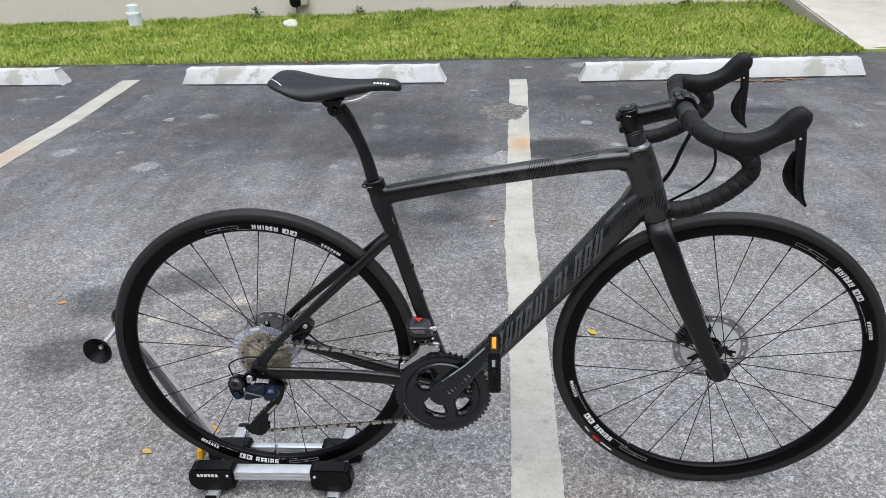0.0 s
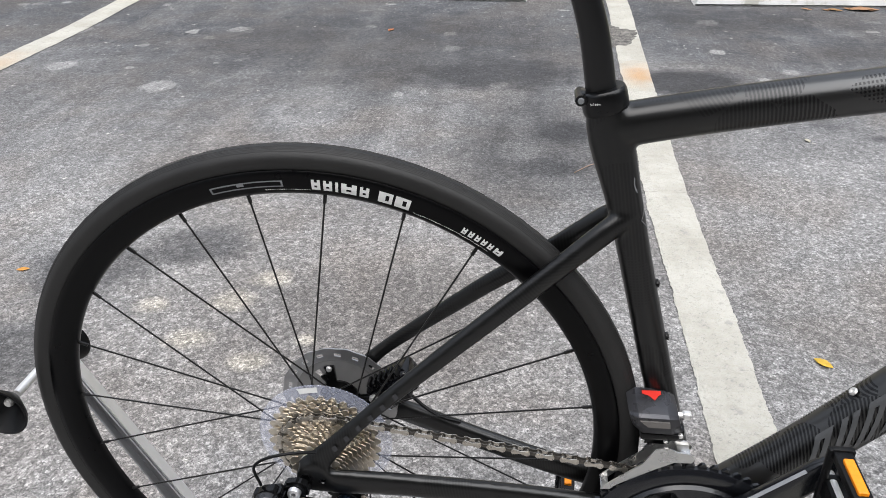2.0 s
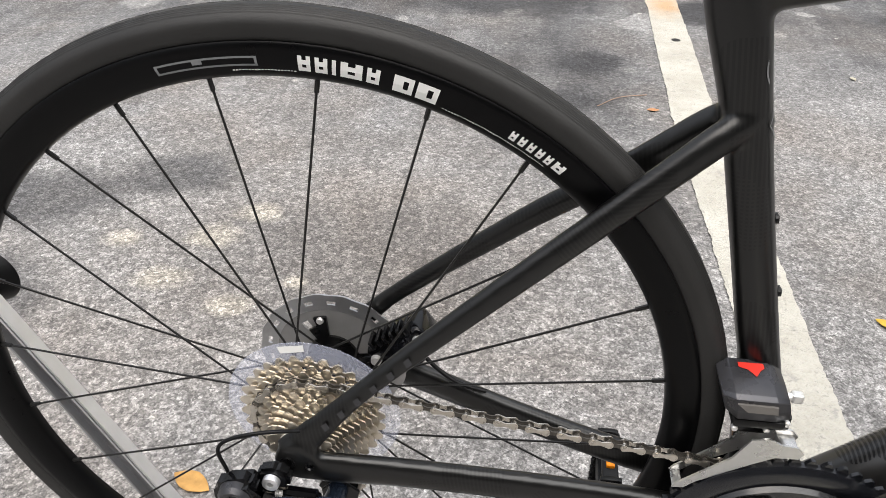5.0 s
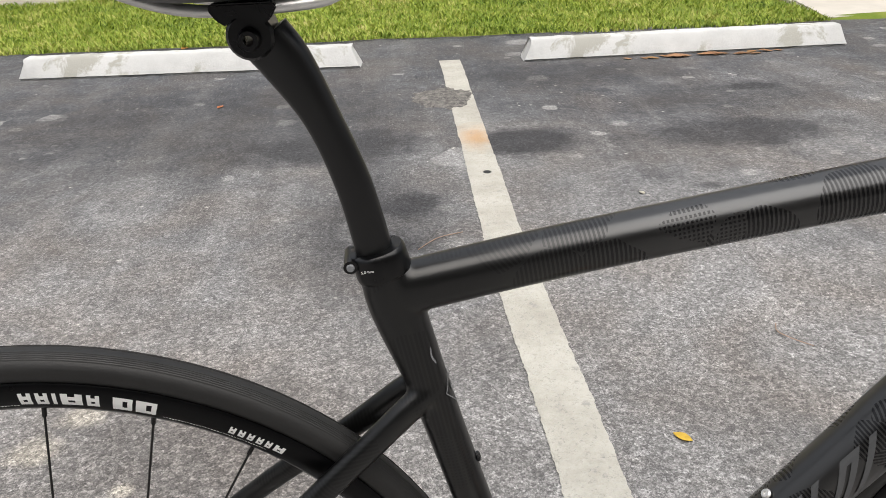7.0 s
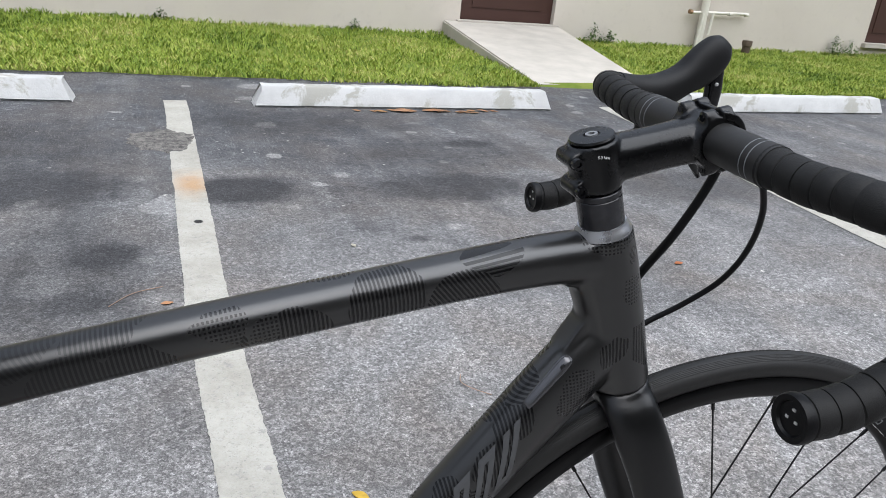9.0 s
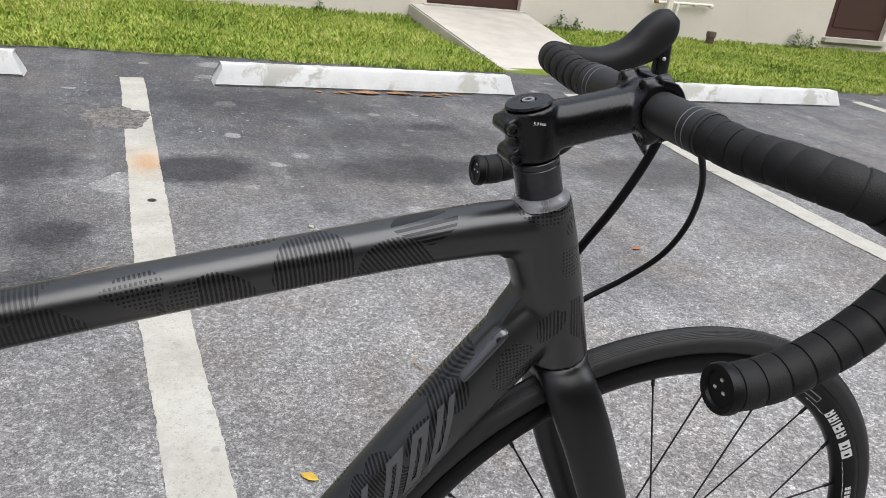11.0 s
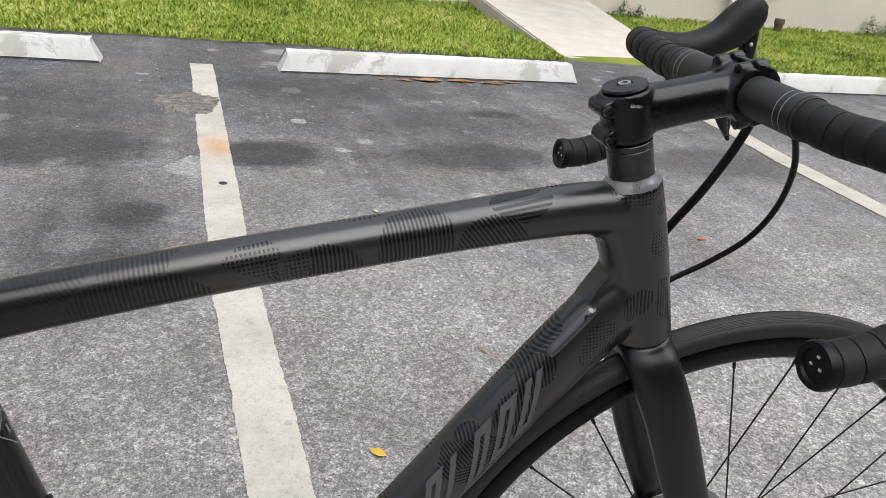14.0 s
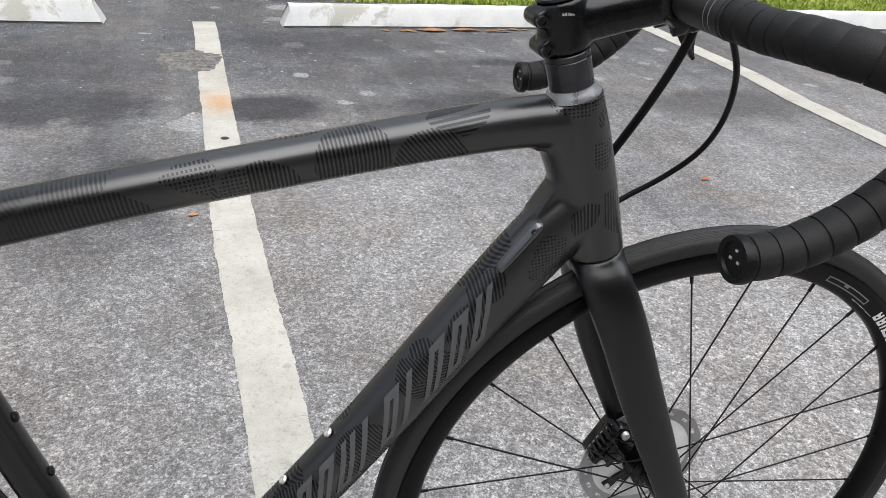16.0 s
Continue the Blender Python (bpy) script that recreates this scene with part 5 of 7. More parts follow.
        bm = bmesh.new()
        x0, x1 = end.x - 0.0105, end.x + 0.0125
        zc = end.z - 0.005
        for ya, yb in ((0.080, 0.087), (0.148, 0.155)):
            lo, hi = sorted((s * ya, s * yb))
            box(bm, (x0, lo, zc - 0.046), (x0 + 0.0065, hi, zc + 0.046), 0.002)
            box(bm, (x1 - 0.0065, lo, zc - 0.046), (x1, hi, zc + 0.046), 0.002)
            for z0, z1 in ((-0.047, -0.034), (-0.012, 0.012), (0.030, 0.047)):
                box(bm, (x0 + 0.002, lo, zc + z0), (x1 - 0.002, hi, zc + z1), 0.0025)
        lo, hi = sorted((s * 0.083, s * 0.152))
        for z0, z1 in ((-0.046, -0.040), (-0.010, 0.010), (0.036, 0.045)):
            box(bm, (x0 + 0.003, lo, zc + z0), (x1 - 0.003, hi, zc + z1), 0.002)
        for k in range(8):
            z = zc - 0.042 + 0.0112 * k
            for xx in (x0, x1):
                lo, hi = sorted((s * 0.146, s * 0.1545))
                box(bm, (xx - 0.002, lo, z), (xx + 0.002, hi, z + 0.005), 0.001, 1)
        part("pedal_body", bm, M_PLASTIC, pedal, smooth=30)
        bm = bmesh.new()
        lo, hi = sorted((s * 0.098, s * 0.138))
        box(bm, (x0 + 0.007, lo, zc + 0.044), (x1 - 0.007, hi, zc + 0.0485), 0.001)
        part("reflector", bm, M_ORANGE, pedal, "orange reflector")
        bm = bmesh.new()
        rod(bm, (end.x, s * 0.1545, end.z), (end.x, s * 0.1565, end.z), 0.0045, 14)
        part("spindle_cap", bm, M_BLACK, pedal, "black spindle cap")


crankset()


M_CHAIN_DARK = simple("oily inner chain links", (0.09, 0.082, 0.072), 0.38, 0.7, 0.25, 200, 0.05)


def chain():
    """Links along one closed way round ring, pulleys and cassette."""
    C1, r1 = (BB[0], BB[2]), 0.0735
    C2, r2 = (RA[0], RA[2]), 0.0465
    C3, r3, C4, r4 = (-0.006, 0.181), 0.0195, (0.046, 0.290), 0.0195

    def arc(c, r, a, b, n):
        return [(c[0] + r * math.cos(radians(a + (b - a) * i / n)), c[1] + r * math.sin(radians(a + (b - a) * i / n))) for i in range(n + 1)]

    way = arc(C1, r1, 83, -95, 24) + arc(C3, r3, -88, -225, 10) + arc(C4, r4, -30, 55, 6) + arc(C2, r2, -52, -277, 20)
    way.append(way[0])
    L = [0.0]
    for a, b in zip(way, way[1:]):
        L.append(L[-1] + math.hypot(b[0] - a[0], b[1] - a[1]))
    count = int(round(L[-1] / 0.0127))
    count -= count % 2

    def at(s):
        s %= L[-1]
        k = int(np.searchsorted(L, s, side="right")) - 1
        k = min(k, len(way) - 2)
        f = (s - L[k]) / max(1e-9, L[k + 1] - L[k])
        return Vector((way[k][0] + (way[k + 1][0] - way[k][0]) * f, 0, way[k][1] + (way[k + 1][1] - way[k][1]) * f))

    meshes = []
    for wide in (0.0022, 0.0032):
        bm = bmesh.new()
        for s in (-1, 1):
            outline = []
            for i in range(12):
                q = 2 * math.pi * (i + 0.5) / 12
                outline.append((math.copysign(0.0064, math.cos(q)) + 0.0036 * math.cos(q), 0.0037 * math.sin(q)))
            outline = outline[:3] + [(0, 0.0017)] + outline[3:9] + [(0, -0.0017)] + outline[9:]
            slab(bm, outline, s * wide - 0.0005, s * wide + 0.0005)
        for x in (-0.0064, 0.0064):
            rod(bm, (x, -wide - 0.0006, 0), (x, wide + 0.0006, 0), 0.0022, 8)
        bmesh.ops.recalc_face_normals(bm, faces=bm.faces)
        me = bpy.data.meshes.new("link")
        bm.to_mesh(me)
        bm.free()
        me.materials.append(M_CHAIN if wide > 0.003 else M_CHAIN_DARK)
        meshes.append(me)
    ch = new("chain", meshes[0])
    tagged(ch, "oiled silver steel chain")
    ch.parent = bike
    for k in range(count):
        a, b = at(L[-1] * k / count), at(L[-1] * (k + 1) / count)
        d = b - a
        m = (a + b) / 2
        fy = -0.0375
        ob = ch if k == 0 else new("link", meshes[k % 2])
        if k:
            ob.parent = ch
        world = Matrix.Translation((m.x, fy, m.z)) @ Matrix.Rotation(-math.atan2(d.z, d.x), 4, "Y")
        if k == 0:
            first = world
            ch.matrix_basis = world
        else:
            ob.matrix_parent_inverse = first.inverted()
            ob.matrix_basis = world


chain()


def block(bm, outline, y0, y1, r=0.003):
    """A plate with rounded edges."""
    b2 = bmesh.new()
    slab(b2, outline, y0, y1)
    bmesh.ops.bevel(b2, geom=list(b2.edges), offset=r, segments=2, affect="EDGES")
    me = bpy.data.meshes.new("tmp")
    b2.to_mesh(me)
    b2.free()
    bm.from_mesh(me)
    bpy.data.meshes.remove(me)
    return bm


def rear_derailleur():
    # upper knuckle with its motor housing
    bm = bmesh.new()
    block(bm, [(-0.037, 0.345), (-0.029, 0.352), (-0.006, 0.357), (0.000, 0.351), (-0.005, 0.336), (-0.007, 0.307), (-0.014, 0.298), (-0.025, 0.296), (-0.031, 0.300), (-0.038, 0.325)], -0.106, -0.086, 0.0055)
    rd = part("rear_derailleur", bm, M_GLOSS, bike, "glossy blue-black electronic rear derailleur", smooth=50)
    bm = bmesh.new()
    block(bm, [(-0.006, 0.350), (0.010, 0.354), (0.021, 0.347), (0.019, 0.333), (0.004, 0.331), (-0.006, 0.338)], -0.088, -0.075, 0.003)
    part("hanger", bm, M_BLACK, rd, "black hanger link", smooth=40)
    bm = bmesh.new()
    lathe(bm, [(0.0, 0.0015), (0.0040, 0.0015), (0.0048, -0.0015), (0.0105, -0.0035), (0.0135, 0.000), (0.0140, 0.006), (0.0, 0.006)], 28, (-0.0185, -0.1065, 0.3385))
    part("housing_cap", bm, M_FD, rd, "dark grey pivot cap", smooth=35)
    bm = bmesh.new()
    block(bm, [(-0.029, 0.322), (-0.013, 0.325), (-0.0095, 0.309), (-0.0145, 0.3005), (-0.0255, 0.2995)], -0.1085, -0.100, 0.0025)
    part("housing_panel", bm, M_BLUE, rd, "blue-black lower panel", smooth=40)
    # outer link plate with a raised rib, and the inner one
    bm = bmesh.new()
    block(bm, [(-0.002, 0.330), (0.018, 0.332), (0.040, 0.336), (0.043, 0.326), (0.0365, 0.3124), (0.033, 0.3030), (-0.0035, 0.2945), (-0.018, 0.300), (-0.007, 0.306), (-0.003, 0.316)], -0.1045, -0.094, 0.0035)
    part("linkage", bm, M_BLUE, rd, "glossy blue-black parallelogram linkage", smooth=40)
    bm = bmesh.new()
    block(bm, [(0.006, 0.3245), (0.034, 0.3335), (0.037, 0.329), (0.020, 0.3215)], -0.1062, -0.1030, 0.0012)
    part("rib", bm, M_FD, rd, "dark raised rib", smooth=40)
    bm = bmesh.new()
    block(bm, [(0.000, 0.3190), (0.032, 0.3100), (0.0325, 0.3065), (-0.001, 0.3145)], -0.1060, -0.1030, 0.0012)
    part("rib", bm, M_GREYDECAL, rd, "grey raised rib", smooth=40)
    bm = bmesh.new()
    block(bm, [(-0.010, 0.322), (0.040, 0.320), (0.044, 0.296), (-0.010, 0.300)], -0.082, -0.072, 0.003)
    part("inner_linkage", bm, M_GLOSS, rd, smooth=40)
    # domed lower knuckle over the cage pivot
    bm = bmesh.new()
    lathe(bm, [(0.0, -0.1055), (0.006, -0.1050), (0.0115, -0.1025), (0.0150, -0.0975), (0.0165, -0.0900), (0.0168, -0.0820), (0.0, -0.0820)], 36, (0.0470, 0, 0.3050), closed=False)
    block(bm, [(0.030, 0.316), (0.046, 0.3205), (0.052, 0.291), (0.034, 0.2905)], -0.1005, -0.082, 0.005)
    rod(bm, (0.047, -0.084, 0.300), (0.047, -0.050, 0.292), 0.009, 20)
    part("lower_knuckle", bm, M_BLUE, rd, "glossy blue-black domed knuckle", smooth=50)
    # silver edges
    bm = bmesh.new()
    block(bm, [(-0.0035, 0.330), (-0.0005, 0.330), (-0.001, 0.314), (-0.005, 0.3035), (-0.018, 0.3010), (-0.0235, 0.3025), (-0.0240, 0.2975), (-0.016, 0.2955), (-0.0045, 0.2985)], -0.1085, -0.104, 0.0008)
    part("trim", bm, M_ALU, rd, "silver edge of the linkage", smooth=40)
    bm = bmesh.new()
    block(bm, [(0.026, 0.301), (0.034, 0.3035), (0.037, 0.294), (0.032, 0.2885), (0.027, 0.292)], -0.1025, -0.097, 0.001)
    part("trim", bm, M_ALU, rd, "silver edge of the linkage", smooth=40)
    bm = bmesh.new()
    lathe(bm, [(0.0028, -0.001), (0.0066, -0.001), (0.0070, 0.0005), (0.0070, 0.004), (0.0028, 0.004)], 20, (0.0064, -0.0925, 0.343))
    part("pivot_bolt", bm, M_ALU, rd, "silver pivot bolt", smooth=30)
    for k in range(4):
        bm = bmesh.new()
        lathe(bm, [(0.0022, -0.0006), (0.0030, 0.0), (0.0022, 0.0006)], 14, (0.0085 + 0.0014 * k, 0, 0), axis="x")
        bmesh.ops.transform(bm, matrix=Matrix.Translation((0, -0.089, 0.3285)), verts=bm.verts)
        part("spring", bm, M_STEEL, rd, "small steel spring coil")
    # openings in the frame end
    for x, z, r in ((0.0155, 0.3490, 0.0055), (0.0335, 0.3475, 0.0032)):
        bm = bmesh.new()
        lathe(bm, [(0.0, 0.0012), (r * 0.7, 0.0012), (r, 0.0), (r * 1.2, 0.0), (r * 1.2, 0.003), (0.0, 0.003)], 16, (x, -0.0762, z), closed=False)
        part("axle_hole", bm, M_BLACK, rd, "black recessed axle end", smooth=30)
    # bent cage and jockey wheels
    bm = bmesh.new()
    out = [(0.066, 0.292), (0.058, 0.264), (0.043, 0.240), (0.020, 0.217), (0.014, 0.204), (0.014, 0.184), (0.006, 0.165), (-0.006, 0.158), (-0.028, 0.163), (-0.042, 0.180), (-0.026, 0.191), (-0.008, 0.210), (0.022, 0.238), (0.034, 0.260), (0.032, 0.290), (0.048, 0.306)]
    block(bm, out, -0.0505, -0.0480, 0.0008)
    block(bm, [(0.062, 0.292), (0.054, 0.262), (0.036, 0.236), (0.010, 0.212), (0.006, 0.170), (-0.010, 0.164), (-0.022, 0.172), (-0.022, 0.188), (0.018, 0.232), (0.030, 0.260), (0.030, 0.290), (0.046, 0.304)], -0.0285, -0.0260, 0.0008)
    cage = part("cage", bm, M_BLACK, rd, "black derailleur cage", smooth=30)
    bm = bmesh.new()
    block(bm, [(0.040, 0.247), (0.044, 0.243), (0.020, 0.220), (0.016, 0.224)], -0.0515, -0.0503, 0.0004)
    part("cage_edge", bm, M_CASS, cage, "bronze edge of the cage")
    for c in ((0.046, 0.290), (-0.006, 0.181)):
        bm = bmesh.new()
        toothed(bm, (c[0], 0, c[1]), 0.0215, 11, -0.0400, -0.0355, 0.005, 0.0045)
        part("jockey_wheel", bm, M_PLASTIC, cage, "black toothed jockey wheel")
        bm = bmesh.new()
        lathe(bm, [(0.0, -0.0525), (0.0035, -0.0525), (0.0042, -0.0510), (0.0042, -0.048), (0.0, -0.048)], 14, (c[0], 0, c[1]))
        part("pulley_bolt", bm, M_GLOSS, cage, "black pulley bolt", smooth=30)
    bm = bmesh.new()
    pipe(bm, [(0.028, -0.072, 0.384, 0.0016, 0.0016), (0.006, -0.084, 0.392, 0.0016, 0.0016), (-0.020, -0.088, 0.386, 0.0016, 0.0016), (-0.0325, -0.090, 0.374, 0.0016, 0.0016), (-0.0270, -0.092, 0.352, 0.0016, 0.0016)], 8, 6)
    part("wire", bm, M_PLASTIC, rd, "thin black shift wire", smooth=60)


rear_derailleur()


def front_derailleur():
    # faceted motor housing: section of (y, z), drawn in at both ends
    bm = bmesh.new()
    sec = [(-0.012, 0.4465), (-0.032, 0.4453), (-0.0470, 0.4425), (-0.0505, 0.4395), (-0.0495, 0.4280), (-0.0440, 0.4150), (-0.012, 0.4140)]
    rings = []
    for x, k, drop in ((0.3395, 0.72, 0.0), (0.3480, 1.0, 0.0), (0.3765, 1.0, 0.0), (0.3870, 0.80, 0.002)):
        rings.append([Vector((x + 0.25 * (0.443 - z), -0.026 + (y + 0.026) * k, 0.431 - drop + (z - 0.431) * k)) for y, z in sec])
    loft(bm, rings)
    bmesh.ops.bevel(bm, geom=list(bm.edges), offset=0.0005, segments=1, affect="EDGES")
    fd = part("front_derailleur", bm, M_FD, bike, "polished dark grey electronic front derailleur", smooth=20)
    bm = bmesh.new()
    slab(bm, [(0.3500, 0.4368), (0.3780, 0.4368), (0.3792, 0.4300), (0.3580, 0.4300)], -0.0522, -0.0485)
    part("band", bm, simple("warm grey band", (0.16, 0.15, 0.14), 0.4, 0.4, 0.1, 80, 0.0), fd, "warm grey band round the housing", smooth=30)
    bm = bmesh.new()
    box(bm, (0.353, -0.045, 0.4065), (0.391, -0.016, 0.4150), 0.003)
    box(bm, (0.356, -0.040, 0.397), (0.384, -0.018, 0.409), 0.003)
    box(bm, (0.384, -0.036, 0.398), (0.398, -0.022, 0.414), 0.003)
    part("mount", bm, M_BLACK, fd, "black pivot block", smooth=30)
    for x, z in ((0.3560, 0.4035), (0.3790, 0.4045), (0.3935, 0.4085)):
        bm = bmesh.new()
        lathe(bm, [(0.0, -0.002), (0.0020, -0.002), (0.0026, -0.001), (0.0026, 0.002), (0.0, 0.002)], 12, (x, -0.0415 if x < 0.39 else -0.0375, z))
        part("pivot_pin", bm, M_STEEL, fd, "small steel pin", smooth=30)

    def on_top(x, f):
        return (x, -0.012 - 0.020 * f, 0.4465 - 0.0012 * f + 0.0007)

    bm = bmesh.new()
    bm.faces.new([bm.verts.new(on_top(x, f)) for x, f in ((0.3535, 0.25), (0.3535, 0.50), (0.3600, 0.62), (0.3650, 0.95), (0.3690, 0.62), (0.3720, 0.50), (0.3720, 0.25))])
    part("sticker", bm, M_RED, fd, "bright red sticker", recalc=False)
    bm = bmesh.new()
    for y in (-0.0475, -0.0300):
        top = [(0.3200, 0.3385), (0.3232, 0.3436), (0.3588, 0.3775), (0.3690, 0.3985), (0.3815, 0.4010), (0.3910, 0.3960), (0.4030, 0.3950), (0.4085, 0.3890), (0.4060, 0.3835), (0.3890, 0.3825), (0.3735, 0.3730), (0.3360, 0.3470), (0.3290, 0.3395)]
        slab(bm, top, y - 0.0009, y + 0.0009)
    box(bm, (0.392, -0.0475, 0.3835), (0.405, -0.030, 0.3910), 0.001)
    box(bm, (0.3205, -0.0475, 0.3382), (0.3285, -0.030, 0.3400), 0.0005)
    part("cage", bm, M_FDCAGE, fd, "polished steel chain guide cage", smooth=30)
    bm = bmesh.new()
    box(bm, (0.393, -0.034, 0.425), (0.402, -0.026, 0.433), 0.002)
    rod(bm, (0.386, -0.030, 0.429), (0.398, -0.030, 0.429), 0.0032, 12)
    part("adjuster", bm, M_STEEL, fd, "steel adjusting bolt")


front_derailleur()


# ---- brakes, hoses and small fittings ----
def calipers():
    for kind, c, m in (("rear", Vector((0.088, 0.052, 0.380)), Matrix.Identity(4)), ("front", Vector((0.938, 0.048, 0.372)), STEER)):
        ang = radians(-35 if kind == "rear" else -62)
        rot = Matrix.Translation(c) @ Matrix.Rotation(ang, 4, "Y")
        bm = bmesh.new()
        box(bm, (-0.030, -0.018, -0.015), (0.030, 0.018, 0.015), 0.006, 3)
        box(bm, (-0.016, -0.021, -0.020), (0.016, 0.015, 0.010), 0.004, 2)
        bmesh.ops.transform(bm, matrix=m @ rot, verts=bm.verts)
        cal = part("brake_caliper", bm, M_GLOSS, bike, "black flat-mount disc brake caliper", smooth=35)
        for i in range(6):
            bm = bmesh.new()
            box(bm, (-0.020 + 0.0075 * i, -0.020, 0.013), (-0.0165 + 0.0075 * i, -0.002, 0.022), 0.0008, 1)
            bmesh.ops.transform(bm, matrix=m @ rot, verts=bm.verts)
            part("cooling_fin", bm, M_BLACK, cal)
        for x in (-0.024, 0.022):
            bm = bmesh.new()
            lathe(bm, [(0.0, -0.022), (0.0045, -0.022), (0.0052, -0.019), (0.0052, -0.015), (0.0, -0.015)], 14, (x, 0, 0.003))
            bmesh.ops.transform(bm, matrix=m @ rot, verts=bm.verts)
            part("caliper_bolt", bm, M_STEEL, cal, "silver bolt", smooth=30)
    bm = bmesh.new()
    pipe(bm, [(0.100, 0.058, 0.363, 0.0022, 0.0022), (0.120, 0.052, 0.347, 0.0022, 0.0022), (0.140, 0.048, 0.336, 0.0022, 0.0022), (0.165, 0.050, 0.327, 0.0022, 0.0022)], 10, 6)
    part("rear_brake_hose", bm, M_PLASTIC, bike, "black brake hose")


calipers()


def hoses():
    a = [(0.893, -0.004, 0.868), (0.897, 0.000, 0.856), (0.890, 0.004, 0.829), (0.878, 0.012, 0.793), (0.872, 0.030, 0.757), (0.858, 0.036, 0.728), (0.835, 0.031, 0.705), (0.812, 0.020, 0.690)]
    b = [(0.880, -0.052, 0.880), (0.893, -0.051, 0.866), (0.9200, -0.036, 0.830), (0.9365, -0.015, 0.787), (0.9360, 0.005, 0.7490), (0.9190, 0.025, 0.717), (0.892, 0.038, 0.693), (0.862, 0.038, 0.676), (0.835, 0.026, 0.665)]
    for pts, r in ((a, 0.0040), (b, 0.0027)):
        bm = bmesh.new()
        pipe(bm, [(*p, r, r) for p in pts], 12, 8)
        part("brake_hose", bm, M_PLASTIC, bike, "black hydraulic brake hose", smooth=60)


hoses()

DT_LINE = [(0.788, 0.676, 0.0325, 0.0240), (0.715, 0.590, 0.0302, 0.0240), (0.6225, 0.476, 0.0290, 0.0235), (0.520, 0.360, 0.0287, 0.0240)]


def down_tube_point(s, nrm, lift=0.0006):
    """A point on the near side of the down tube: s metres down from its upper end, nrm metres above its middle line."""
    for (xa, za, ha, wa), (xb, zb, hb, wb) in zip(DT_LINE, DT_LINE[1:]):
        L = math.hypot(xb - xa, zb - za)
        if s <= L or (xb, zb) == (DT_LINE[-1][0], DT_LINE[-1][1]):
            f = s / L
            d = ((xa - xb) / L, (za - zb) / L)
            h, w = ha + (hb - ha) * f, wa + (wb - wa) * f
            k = min(0.999, abs(nrm / h))
            return Vector((xa + (xb - xa) * f - d[1] * nrm, -(w * math.sqrt(1 - k * k)) - lift, za + (zb - za) * f + d[0] * nrm))
        s -= L


